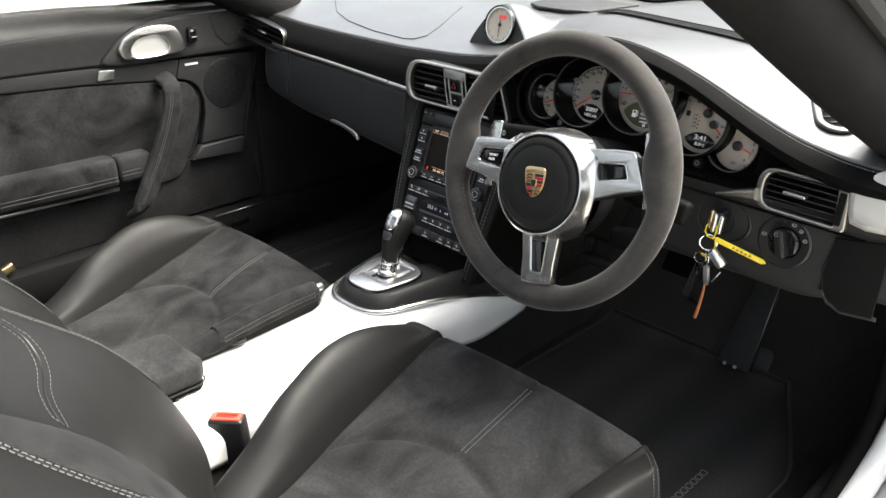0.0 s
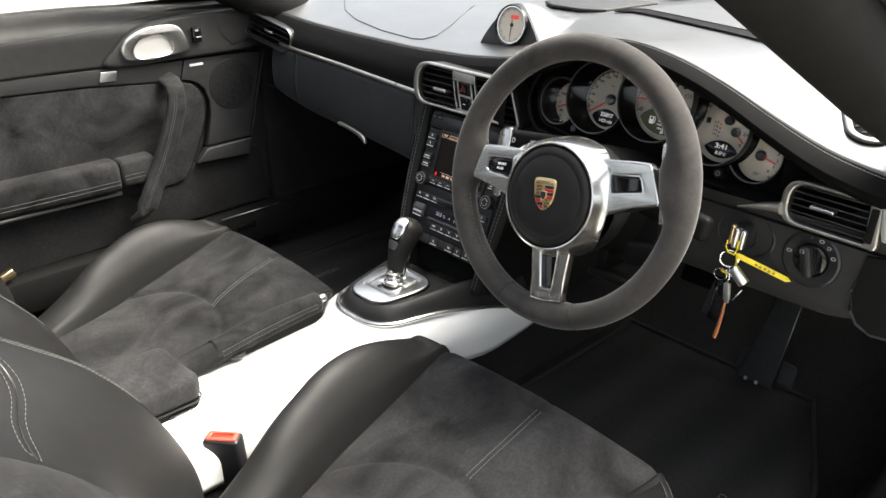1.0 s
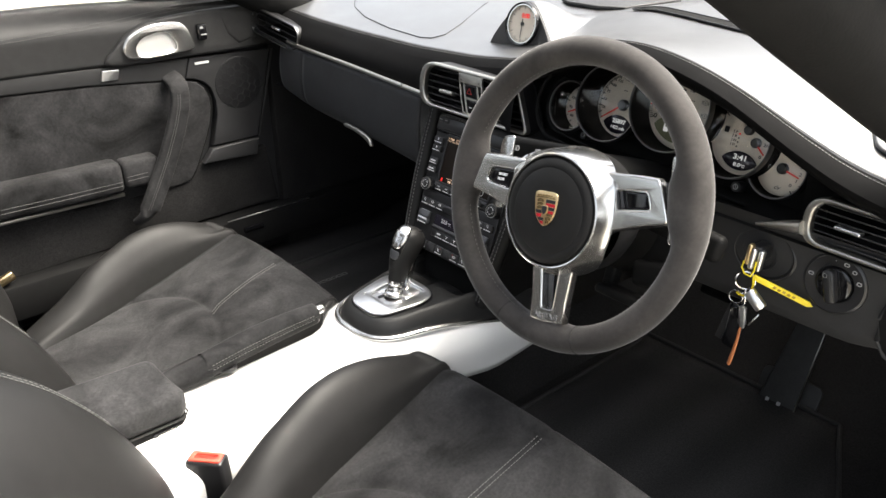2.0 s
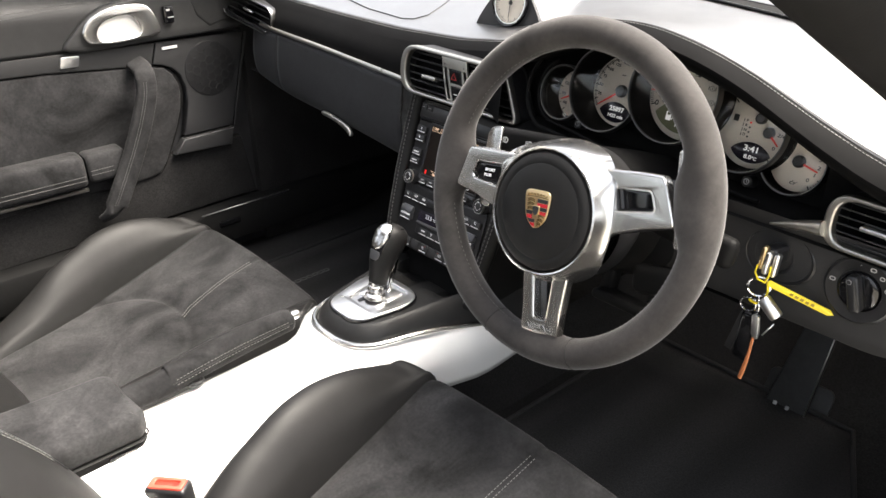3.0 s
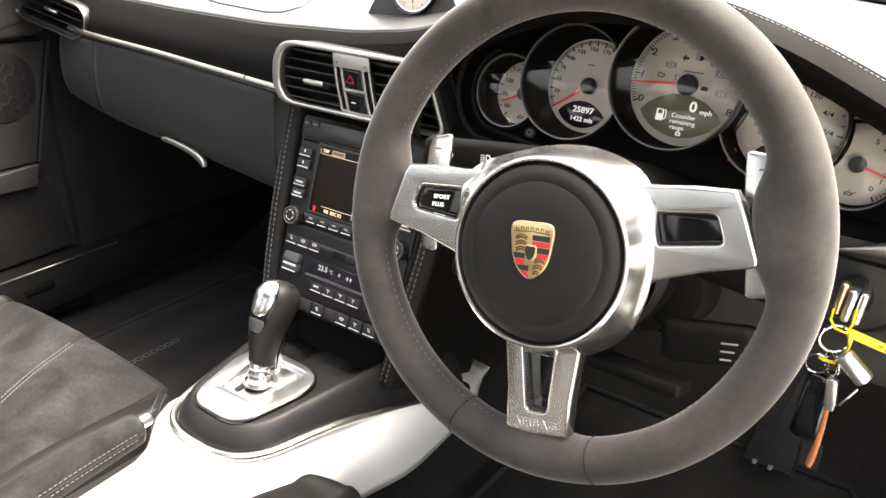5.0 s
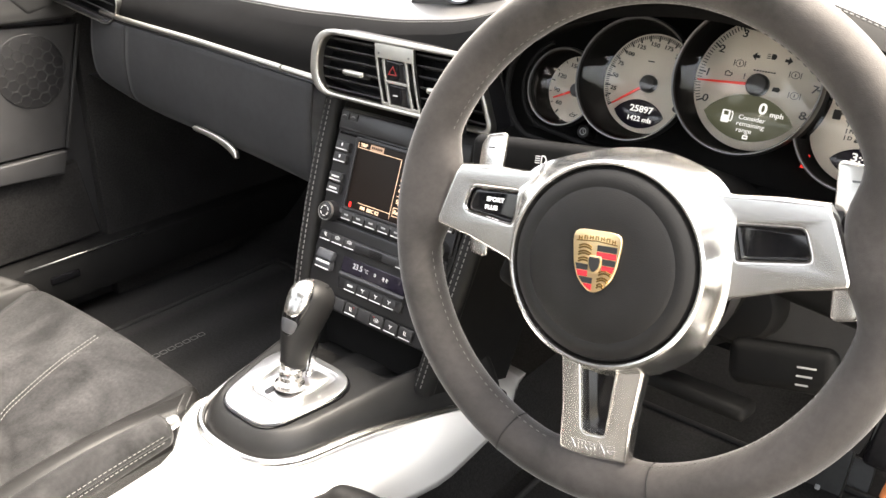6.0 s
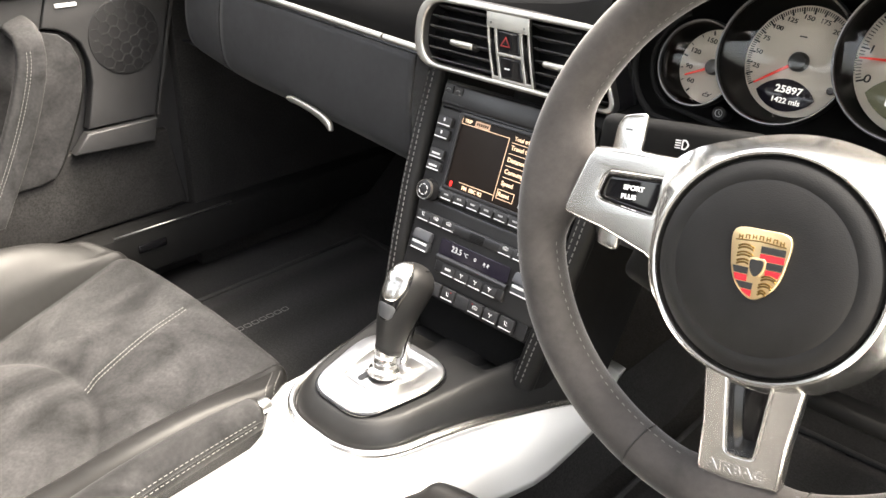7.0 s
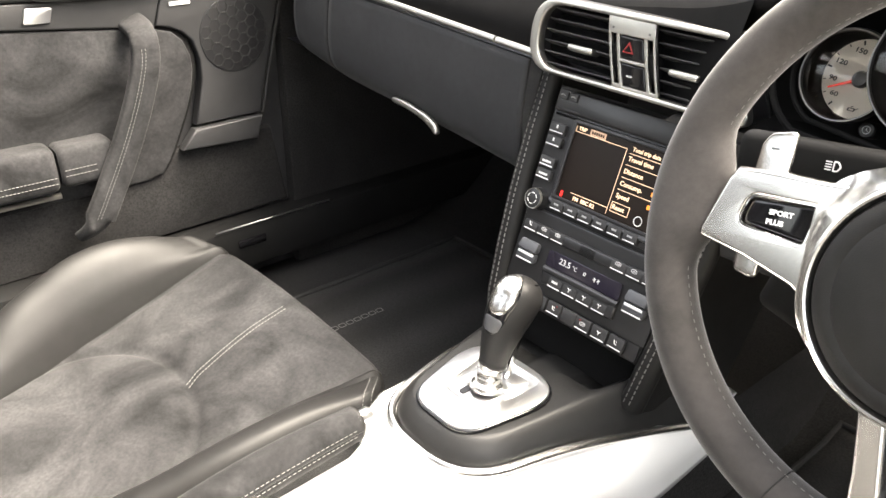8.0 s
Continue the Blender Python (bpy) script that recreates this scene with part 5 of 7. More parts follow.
sp("fascia", plate([[(SX - 0.101, 0.118), (SX + 0.101, 0.118), (SX + 0.099, 0.0), (SX + 0.089, -0.113), (SX - 0.089, -0.113), (SX - 0.099, 0.0)]], 0.020, 0.001, Matrix.Translation((0, 0, -0.0195))), BEZEL_PLASTIC, None, "black fascia")
SIDE_LINE = ((0.1195, 0.128, -0.004), (0.1175, 0.06, -0.002), (0.1140, 0.0, -0.001), (0.1085, -0.06, -0.001), (0.1020, -0.115, -0.002), (0.0950, -0.155, -0.008))
for s in (-1, 1):
    line = [(SX + s * x, y, z) for x, y, z in SIDE_LINE]
    sp("side_pad", tube(line, 0.0125, 14), LEATHER, None, "black leather side strip")
    sp("side_wall", grid(lambda u, v: (SX + s * (0.130 - 0.024 * v), 0.128 - 0.285 * v, -0.004 - 0.16 * u), 4, 10), LEATHER, None, "black leather flank")
    for dx in (-0.0032, 0.0032):
        stitches([SM @ Vector((SX + s * (x + dx), y, z + 0.0122)) for x, y, z in SIDE_LINE], STITCH, stack, 0.0040, 0.0024, 0.0006, normal=(0, -1, 0.2))
sp("foot_panel", box(SX, -0.135, -0.030, 0.17, 0.05, 0.006, 0.002), MATT, None, "black panel below the switches")
radio = sp("radio", plate([rounded(0.192, 0.124, 0.004, 3, SX, 0.0550)], 0.004, 0.0012), SMOOTH, None, "black navigation radio unit")
sp("top_bar", box(SX, 0.1040, 0.0050, 0.190, 0.0240, 0.009, 0.003, 3), SMOOTH, radio, "raised black bar")
sp("disc_slot", box(SX, 0.0890, 0.0046, 0.186, 0.0028, 0.003, 0.0008, 1), PIANO, radio, "dark disc slot")
sp("slot_tongue", box(-0.0700, 0.0950, 0.0090, 0.030, 0.0030, 0.0015, 0.0006, 1), GREY_PANEL, radio)
for x in (-0.0812, -0.0676):
    b = sp("button", box(x, 0.1090, 0.0096, 0.0118, 0.0085, 0.003, 0.0012), PANEL, radio)
    smark(tube([(x - 0.003 + 0.0015 * k, 0.1085 + 0.0012 * math.sin(math.pi * k / 4), 0) for k in range(5)], 0.00045, 5), b, z=0.0112, label="pale handset symbol")
sp("bezel", plate([rounded(0.130, 0.084, 0.002, 2, SX, 0.0475), rounded(0.1215, 0.0765, 0.001, 2, SX, 0.0475)], 0.0042, 0.0008, Matrix.Translation((0, 0, 0.0036))), SMOOTH, radio, "black screen surround")
screen = sp("screen", plate([rounded(0.1230, 0.0785, 0.002, 2, SX, 0.0475)], 0.0012, 0.0004, Matrix.Translation((0, 0, 0.0045))), SCREEN, radio, "lit navigation screen with amber text")


def screen_part(name, bm, mat=None):
    sp(name, moved(bm, Matrix.Translation((0, 0, 0.0058))), mat or LIT_AMBER, screen)


def screen_text(s, x, y, size):
    """Words that begin at x."""
    bm = letters(s, size, Matrix(), 0.0002, 0.00009)
    x0 = min(v.co.x for v in bm.verts)
    screen_part("screen_text", moved(bm, Matrix.Translation((x - x0, y, 0))))


def frame_line(x0, y0, x1, y1):
    screen_part("screen_line", box((x0 + x1) / 2, (y0 + y1) / 2, 0.0001, abs(x1 - x0) + 0.0005, abs(y1 - y0) + 0.0005, 0.0002, 0), LIT_AMBER)


for k, (word, y) in enumerate((("Total trip data", 0.0792), ("Travel time", 0.0695), ("Distance", 0.0570), ("Consump.", 0.0448), ("Speed", 0.0325), ("Reset", 0.0208))):
    screen_text(word, 0.0150 if k else 0.0165, y, 0.0056 if k == 0 else 0.0064)
    if k < 4:
        frame_line(0.0145, y - (0.0046 if k == 0 else 0.0062), 0.0640, y - (0.0046 if k == 0 else 0.0062))
for a, b in (((0.0135, 0.0255), (0.0345, 0.0255)), ((0.0135, 0.0160), (0.0345, 0.0160)), ((0.0135, 0.0160), (0.0135, 0.0255)), ((0.0345, 0.0160), (0.0345, 0.0255))):
    frame_line(*a, *b)
frame_line(0.0100, 0.0120, 0.0100, 0.0775)
frame_line(-0.0555, 0.0780, 0.0095, 0.0780)
frame_line(-0.0555, 0.0780, -0.0555, 0.0835)
screen_text("TRIP", -0.0525, 0.0816, 0.0052)
screen_part("screen_tab", plate([rounded(0.0200, 0.0062, 0.0006, 2, -0.0275, 0.0816)], 0.0003), TAB_GLOW)
for k in range(6):
    screen_part("screen_bar", box(-0.0345 + 0.0028 * k, 0.0816, 0.0004, 0.0018, 0.0028, 0.0002, 0), SCREEN)
screen_text("FM  BBC R2", -0.0330, 0.0128, 0.0056)
frame_line(-0.0380, 0.0175, 0.0095, 0.0175)
screen_part("screen_icon", plate([rounded(0.003, 0.0062, 0.001, 2, -0.0490, 0.0130)], 0.0003), LIT_RED)
screen_part("screen_icon", tube([(0.0475 + 0.0045 * math.cos(a), 0.0165 + 0.0045 * math.sin(a), 0.0002) for a in np.linspace(0, 2 * math.pi, 21)[:-1]], 0.0005, 5, closed=True), PALE)
for y in (0.0452, 0.0325):
    screen_part("screen_icon", plate([rounded(0.0035, 0.0042, 0.0008, 2, 0.0535, y)], 0.0003), LIT_ORANGE)


def key_button(x, y, w, h, parent, deep=0.006):
    return sp("button", box(x, y, 0.0086 - deep / 2, w, h, deep, 0.0016), PANEL, parent)


def bright_line(x, y, w, parent, h=0.0011):
    sp("bright_line", box(x, y, 0.0086, w, h, 0.0010, 0.0002, 1), PALE, parent, "thin bright line")


def tiny_word(n, w, h, x, y):
    """A row of bars the size of a small printed word."""
    return joined(*[plate([rounded(w / n * 0.78, h, 0.0002, 1, x + w * ((k + 0.5) / n - 0.5), y)], 0.0003) for k in range(n)])


for sx in (-1, 1):
    for k, y in enumerate((0.0707, 0.0570, 0.0348, 0.0213)):
        x = SX + sx * 0.0830
        b = key_button(x, y + 0.0035, 0.0205, 0.0112, radio)
        bright_line(x, y, 0.0178, b, 0.0013)
        if k < 2:
            smark(tiny_word(1, 0.0026, 0.0036, x, y + 0.0056), b, PALE)
        else:
            smark(tiny_word(6 if k == 2 else 5, 0.0120, 0.0022, x, y + 0.0040), b, PALE)
    r = 0.0112
    kn = sp("rotary_knob", moved(lathe([(0, 0.0160), (r * 0.62, 0.0160), (r * 0.90, 0.0150), (r, 0.0125), (r * 1.03, 0.006), (r * 1.12, 0.003)], 40), Matrix.Translation((SX + sx * 0.0810, -0.0018, 0))), SMOOTH, radio, "black rotary knob")
    sp("knob_ring", moved(lathe([(r * 0.90, 0.0151), (r * 0.95, 0.0152), (r * 1.0, 0.0126)], 40), Matrix.Translation((SX + sx * 0.0810, -0.0018, 0))), TRIM, kn, "satin ring")
    sp("knob_mark", moved(joined(*[tube([(0.0058 * math.cos(radians(a + d)), 0.0058 * math.sin(radians(a + d)), 0.0161) for d in range(0, 41, 8)], 0.0005, 5) for a in (15, 75, 135, 195, 255, 315)]), Matrix.Translation((SX + sx * 0.0810, -0.0018, 0))), PALE, kn, "pale dashed ring")
sp("slope", moved(box(0, 0, 0, 0.128, 0.0085, 0.006, 0.0015), Matrix.Translation((SX - 0.003, 0.0045, 0.0040)) @ Matrix.Rotation(radians(-24), 4, "X")), SATIN_GREY, radio, "satin slate strip under the screen")
for k in range(6):
    x = -0.0488 + 0.0190 * k
    b = key_button(x, -0.0005, 0.0178, 0.0112, radio)
    bright_line(x, -0.0044, 0.0140, b)
    smark(tiny_word(3 + k % 3, 0.0062, 0.0019, x, 0.0005), b)
climate = sp("climate_panel", plate([rounded(0.186, 0.083, 0.004, 3, SX, -0.0525)], 0.004, 0.0012), SMOOTH, None, "black climate control panel")
sp("rail", box(SX, -0.0315, 0.0050, 0.176, 0.0120, 0.006, 0.0024, 3), SMOOTH, climate, "raised black rail")


def seat_mark(x, y):
    return joined(tube([(x - 0.0018, y + 0.0024, 0), (x - 0.0008, y - 0.0012, 0), (x + 0.0018, y - 0.0016, 0)], 0.0006, 5), tube([(x + 0.0004, y + 0.0022, 0), (x + 0.0014, y + 0.0002, 0)], 0.00035, 5))


def screen_mark(x, y):
    return joined(tube([(x - 0.0028, y - 0.0014, 0), (x - 0.0032, y + 0.0012, 0), (x, y + 0.0022, 0), (x + 0.0032, y + 0.0012, 0), (x + 0.0028, y - 0.0014, 0)], 0.00035, 5), *[tube([(x + d, y - 0.0018, 0), (x + d + 0.0003, y + 0.0010, 0)], 0.0003, 5) for d in (-0.0014, 0, 0.0014)])


def air_mark(x, y):
    return joined(tube([(x - 0.0020, y + 0.0020, 0), (x + 0.0004, y + 0.0006, 0), (x + 0.0022, y + 0.0018, 0)], 0.0006, 5), tube([(x + 0.0002, y + 0.0006, 0), (x - 0.0002, y - 0.0020, 0)], 0.0006, 5))


for sx in (-1, 1):
    for k in range(3):
        x = SX + sx * (0.0779 - 0.0192 * k)
        b = key_button(x, -0.0310, 0.0176, 0.0112, climate)
        bright_line(x, -0.0350, 0.0154, b)
        smark((seat_mark, screen_mark, screen_mark)[k](x, -0.0288), b, PALE)
for k in range(6):
    sp("grille_bar", box(SX + 0.001, -0.0278 - 0.0016 * k, 0.0082, 0.0190, 0.0008, 0.0014, 0.0003, 1), MATT, climate, "sensor grille bar")
for sx, x in ((-1, -0.0660), (1, 0.0768)):
    b = sp("rocker", joined(moved(box(0, 0, 0, 0.0255, 0.0120, 0.009, 0.0024), Matrix.Translation((x, -0.0520, 0.0070)) @ Matrix.Rotation(radians(-20), 4, "X")), box(x, -0.0630, 0.0070, 0.0255, 0.0110, 0.0085, 0.0024)), SATIN_GREY, climate, "satin temperature rocker")
    sp("bright_line", box(x, -0.0600, 0.0112, 0.0215, 0.0030, 0.0010, 0.0004, 1), PALE, b, "bright bar")
    sp("bright_line", box(x, -0.0672, 0.0112, 0.0220, 0.0014, 0.0010, 0.0003, 1), PALE, b, "thin bright line")
disp = sp("climate_display", plate([rounded(0.0960, 0.0175, 0.002, 2, 0.0080, -0.0540)], 0.0012, 0.0003, Matrix.Translation((0, 0, 0.0056))), DISPLAY, climate, "dark climate display")
smark(letters("23.5", 0.0088, Matrix.Translation((-0.0160, -0.0526, 0)) @ Matrix.Diagonal((1.0, 1, 1, 1)), 0.0002, 0.00005), disp, PALE, 0.0069, "pale temperature digits")
smark(letters("°C", 0.0058, Matrix.Translation((-0.0028, -0.0532, 0)), 0.0002), disp, PALE, 0.0069)
smark(plate([rounded(0.0026, 0.0034, 0.0008, 2, 0.0105, -0.0532), rounded(0.0016, 0.0024, 0.0005, 2, 0.0105, -0.0532)], 0.0003), disp, PALE, 0.0069)
for x in (0.0235, 0.0285):
    smark(joined(*[tube([(x, -0.0540, 0), (x + 0.0018 * math.cos(a), -0.0540 + 0.0024 * math.sin(a), 0)], 0.0005, 5) for a in (0.6, 1.9, 3.4, 5.0)]), disp, PALE, 0.0069)
sp("rail", joined(tube([(-0.0400, -0.0668, 0.0050), (0.0080, -0.0662, 0.0062), (0.0570, -0.0668, 0.0050)], 0.0042, 10), box(0.0085, -0.0755, 0.0050, 0.0965, 0.0150, 0.006, 0.0024, 3)), SMOOTH, climate, "curved black rail")
for k in range(4):
    x = -0.0198 + 0.0197 * k
    b = key_button(x, -0.0770, 0.0178, 0.0112, climate)
    bright_line(x, -0.0810, 0.0160, b)
    smark(tiny_word(4, 0.0082, 0.0024, x, -0.0752) if k == 0 else air_mark(x, -0.0755), b, PALE)
lower = sp("switch_panel", plate([rounded(0.176, 0.0210, 0.003, 3, SX, -0.1012)], 0.003, 0.001), SMOOTH, None, "black switch row")
for k, x in enumerate((-0.0530, -0.0320, -0.0112, 0.0090, 0.0280, 0.0488, 0.0700)):
    b = key_button(x, -0.1015, 0.0190, 0.0145, lower, 0.005)
    if k in (0, 2, 4, 5, 6):
        bright_line(x, -0.1062, 0.0160, b)
        smark((None, None, seat_mark, None, screen_mark, air_mark, seat_mark)[k](x, -0.1003) if k not in (0,) else tiny_word(2, 0.004, 0.0020, x, -0.1003), b, PALE)
    if k in (2, 4):
        sp("lamp_dot", plate([rounded(0.0020, 0.0012, 0.0004, 2, x + (0.004 if k == 2 else -0.004), -0.0970)], 0.0004, 0, Matrix.Translation((0, 0, 0.0086))), HAZARD_RED, b, "small red lamp")

# ---- white centre tunnel ----
CX = -0.022
TOP_Z = [(-0.80, 0.270), (-0.45, 0.283), (-0.30, 0.288), (-0.12, 0.296), (0.0, 0.297), (0.12, 0.288), (0.22, 0.268), (0.30, 0.234)]


def tunnel(u, v):
    y = -0.80 + 1.10 * u
    zt = soft(y, TOP_Z)
    half = 0.120
    left = 0.050 + 0.070 * max(smoothstep(-0.14, -0.05, y), smoothstep(-0.36, -0.42, y))
    zb = 0.210 + 0.018 * smoothstep(0.08, 0.28, y)
    a = (v - 0.5) * 2
    k = abs(a)
    half = left if a < 0 else half + 0.018 * smoothstep(0.0, 0.10, y) - 0.034 * smoothstep(0.20, 0.30, y)
    r = 0.045 - 0.018 * smoothstep(-0.05, 0.1, y)
    r = min(r, half * 0.4)
    if k < 0.55:
        x, z = k / 0.55 * (half - r), zt - 0.004 * (k / 0.55) ** 2
    else:
        q = (k - 0.55) / 0.45
        x = half - r + r * math.sin(min(q * 1.5, 1) * math.pi / 2)
        z = zt - 0.004 - (zt - 0.004 - zb) * (1 - math.cos(q * math.pi / 2)) ** 0.85
    return (CX + math.copysign(x, a), y, z)


console = thing("centre_tunnel", "white painted centre console between the seats", "centre console")
t = part("cover", grid(tunnel, 50, 48), WHITE, console, "glossy white tunnel cover")
thicken(t, 0.004)
part("carpet_edge", grid(lambda u, v: (-0.062 - 0.10 * v, -0.42 + 0.36 * u, 0.262 - 0.05 * v), 6, 4), CARPET, console, "black carpet beside the handbrake")
part("carpet_side", joined(*[moved(grid(lambda u, v: (s * (0.105 + 0.03 * v), -0.80 + 1.65 * u, 0.225 - 0.115 * v), 6, 4), Matrix.Translation((CX, 0, 0))) for s in (-1, 1)]), CARPET, console, "black carpet flank")

shifter = thing("gear_selector", "automatic gear selector with a black bezel and aluminium gate", "gear selector")


def bezel_ring(rear, back, front, r, lift):
    """Outline of the bezel: half widths behind and in front, the rear edge and the height over the tunnel."""
    pts = round_poly([(-rear, back), (rear, back), (front, 0.206), (-front, 0.206)], (r * 1.5, r * 1.5, 0.012, 0.012), 12)
    ring = []
    for i, (x0, y0) in enumerate(pts):
        x1, y1 = pts[(i + 1) % len(pts)]
        n = 20 if i % 13 == 12 else 1
        ring += [(x0 + (x1 - x0) * k / n, y0 + (y1 - y0) * k / n) for k in range(n)]
    return [(CX + x, y, lift(x, y)) for x, y in ring]


def base_z(x, y):
    return soft(y, TOP_Z) - 0.010 * smoothstep(0.090, 0.125, abs(x))


def plateau_z(x, y):
    return 0.3205 + 0.05 * min(y + 0.07, 0.12) - 0.05 * max(0, y - 0.08)


def bezel_bm():
    bm = bmesh.new()
    rings = []
    rows = [((0.062, -0.089, 0.137, 0.046), lambda x, y: base_z(x, y) - 0.012), ((0.060, -0.087, 0.135, 0.045), lambda x, y: base_z(x, y) + 0.004)]
    rows += [((0.060 - 0.008 * f, -0.087 + 0.017 * f, 0.135 - 0.034 * f, 0.045 - 0.006 * f), lambda x, y, g=g: base_z(x, y) + 0.004 + (plateau_z(x, y) - base_z(x, y) - 0.004) * g) for f, g in ((0.10, 0.24), (0.35, 0.55), (0.65, 0.82), (0.85, 0.945), (0.97, 0.995))]
    rows += [((0.050, -0.068, 0.098, 0.037), plateau_z), ((0.045, -0.063, 0.088, 0.033), lambda x, y: plateau_z(x, y) - 0.006 * smoothstep(0.060, 0.085, y)), ((0.042, -0.060, 0.082, 0.031), lambda x, y: plateau_z(x, y) - 0.030 * smoothstep(0.060, 0.115, y)), ((0.020, -0.030, 0.040, 0.016), lambda x, y: plateau_z(x, y) - 0.034 * smoothstep(0.060, 0.115, y))]
    for a, lift in rows:
        rings.append([bm.verts.new(p) for p in bezel_ring(*a, lift)])
    for a, b in zip(rings, rings[1:]):
        n = len(a)
        for k in range(n):
            bm.faces.new((a[k], a[(k + 1) % n], b[(k + 1) % n], b[k]))
    bm.faces.new(rings[-1])
    bmesh.ops.recalc_face_normals(bm, faces=bm.faces)
    return bm


part("bezel", bezel_bm(), BEZEL_PLASTIC, shifter, "grained black bezel")
part("bezel_strip", tube(bezel_ring(0.0645, -0.0915, 0.1395, 0.047, lambda x, y: base_z(x, y) + 0.0022), 0.0044, 10, closed=True), SILVER, shifter, "satin silver edge strip")
GX, GZ = -0.021, 0.3285
GM = Matrix.Translation((0, 0, GZ)) @ Matrix.Rotation(radians(2.8), 4, "X")
GATE = round_poly([(GX - 0.038, -0.068), (GX + 0.038, -0.068), (GX + 0.064, 0.046), (GX - 0.064, 0.046)], (0.034, 0.034, 0.040, 0.040), 8)
part("gate_rim", plate([round_poly([(GX - 0.0395, -0.0695), (GX + 0.0395, -0.0695), (GX + 0.0655, 0.0475), (GX - 0.0655, 0.0475)], (0.034, 0.034, 0.040, 0.040), 8), round_poly([(GX - 0.034, -0.062), (GX + 0.034, -0.062), (GX + 0.058, 0.040), (GX - 0.058, 0.040)], (0.034, 0.034, 0.040, 0.040), 8)], 0.006, 0.0012, Matrix.Translation((0, 0, -0.0066)) @ GM), PIANO, shifter, "thin gloss black rim")
well = round_poly([(GX - 0.026, -0.034), (GX + 0.026, -0.034), (GX + 0.036, 0.036), (GX - 0.036, 0.036)], (0.010, 0.010, 0.012, 0.012), 6)
gate = part("gate_plate", plate([GATE, well], 0.0062, 0.0014, Matrix.Translation((0, 0, -0.0050)) @ GM), BRUSHED, shifter, "brushed aluminium gate plate")
part("gate_floor", plate([round_poly([(GX - 0.028, -0.036), (GX + 0.028, -0.036), (GX + 0.038, 0.038), (GX - 0.038, 0.038)], (0.010, 0.010, 0.012, 0.012), 6)], 0.002, 0, Matrix.Translation((0, 0, -0.0052)) @ GM), BRUSHED, gate)
part("gate_slot", plate([rounded(0.007, 0.060, 0.003, 5, GX - 0.010, 0.002)], 0.001, 0, Matrix.Translation((0, 0, -0.0030)) @ GM), SMOOTH, gate)
part("gate_slide", moved(box(GX + 0.016, 0.014, -0.001, 0.020, 0.030, 0.006, 0.0028), GM), BRUSHED, gate)
part("gate_step", moved(box(GX - 0.020, 0.004, -0.002, 0.012, 0.040, 0.005, 0.002), GM), BRUSHED, gate)
part("gate_mark", moved(lathe([(0.0016, 0), (0.0012, 0.0005), (0, 0.0006)], 12), GM @ Matrix.Translation((GX - 0.032, -0.040, 0.0012))), DIM, gate)
LX = -0.020
part("lever_collar", moved(lathe([(0.017, 0), (0.016, 0.005), (0.0125, 0.008), (0.0115, 0.012), (0.0122, 0.013), (0.0115, 0.014), (0.0112, 0.019), (0.0122, 0.020), (0.0112, 0.021), (0.0110, 0.040), (0.0, 0.041)], 28), Matrix.Translation((LX, -0.004, GZ - 0.002)) @ Matrix.Rotation(radians(-8), 4, "X")), SILVER, shifter, "bright silver lever collar")
part("lever_strut", moved(box(0.004, 0.020, 0.030, 0.005, 0.008, 0.060, 0.002), Matrix.Translation((LX, -0.002, GZ + 0.002)) @ Matrix.Rotation(radians(-18), 4, "X")), CHROME, shifter, "chrome lever strut")
GA, GB = Vector((LX, 0.002, 0.350)), Vector((LX, 0.0315, 0.4135))
GD = (GB - GA).normalized()
GREAR = Vector((0, -GD.z, GD.y))


def grip_pt(s, a, out=0.0):
    """Point of the lever grip: s along it and over its round head, a the angle from the rear face."""
    if s < 0.7:
        k = s / 0.7
        p = GA.lerp(GB, k) + GREAR * 0.004 * math.sin(math.pi * k)
        r = 0.0128 + 0.0102 * smoothstep(-0.1, 1.0, k)
    else:
        th = (s - 0.7) / 0.3 * math.pi / 2
        p = GB + GD * 0.0215 * math.sin(th)
        r = 0.0230 * max(math.cos(th), 0.0) ** 0.9
        p = p + GD * out * math.sin(th)
        out = out * math.cos(th)
    d = GREAR * math.cos(a) * 1.12 + Vector((-1, 0, 0)) * math.sin(a)
    return tuple(p + d * (r + out))


part("grip", grid(lambda u, v: grip_pt(v, 2 * math.pi * u), 36, 40, True), GRIP_LEATHER, shifter, "black leather grip")
part("grip_collar", grid(lambda u, v: grip_pt(-0.02 + 0.07 * v, 2 * math.pi * u, 0.0004 - 0.004 * (v - 0.5) ** 2), 32, 4, True), GRIP_LEATHER, shifter)
def patch(s0, s1, half, rise):
    """A rounded inlay that follows the grip."""
    def f(u, v):
        e = 1 - abs(2 * v - 1) ** 3.5
        w = half * (0.72 + 0.28 * v) * math.sqrt(max(e, 0.0))
        edge = (1 - abs(2 * u - 1) ** 6) * (1 - abs(2 * v - 1) ** 8)
        return grip_pt(s0 + (s1 - s0) * v, (2 * u - 1) * w - 0.08, -0.0012 + rise * edge ** 0.5)
    return f
part("cap_gap", grid(patch(0.30, 0.985, radians(50), 0.0017), 24, 32), PIANO, shifter, "dark joint round the cap")
part("grip_cap", grid(patch(0.515, 0.975, radians(45), 0.0034), 28, 34), SILVER, shifter, "bright silver cap")
part("release_button", grid(patch(0.335, 0.505, radians(37), 0.0024), 16, 12), SATIN_GREY, shifter, "slate release button")
part("cap_seam", tube([grip_pt(0.885 + 0.0 * k, math.pi / 2 + math.pi * k / 12, 0.0004) for k in range(13)], 0.0006, 6), PIANO, shifter)

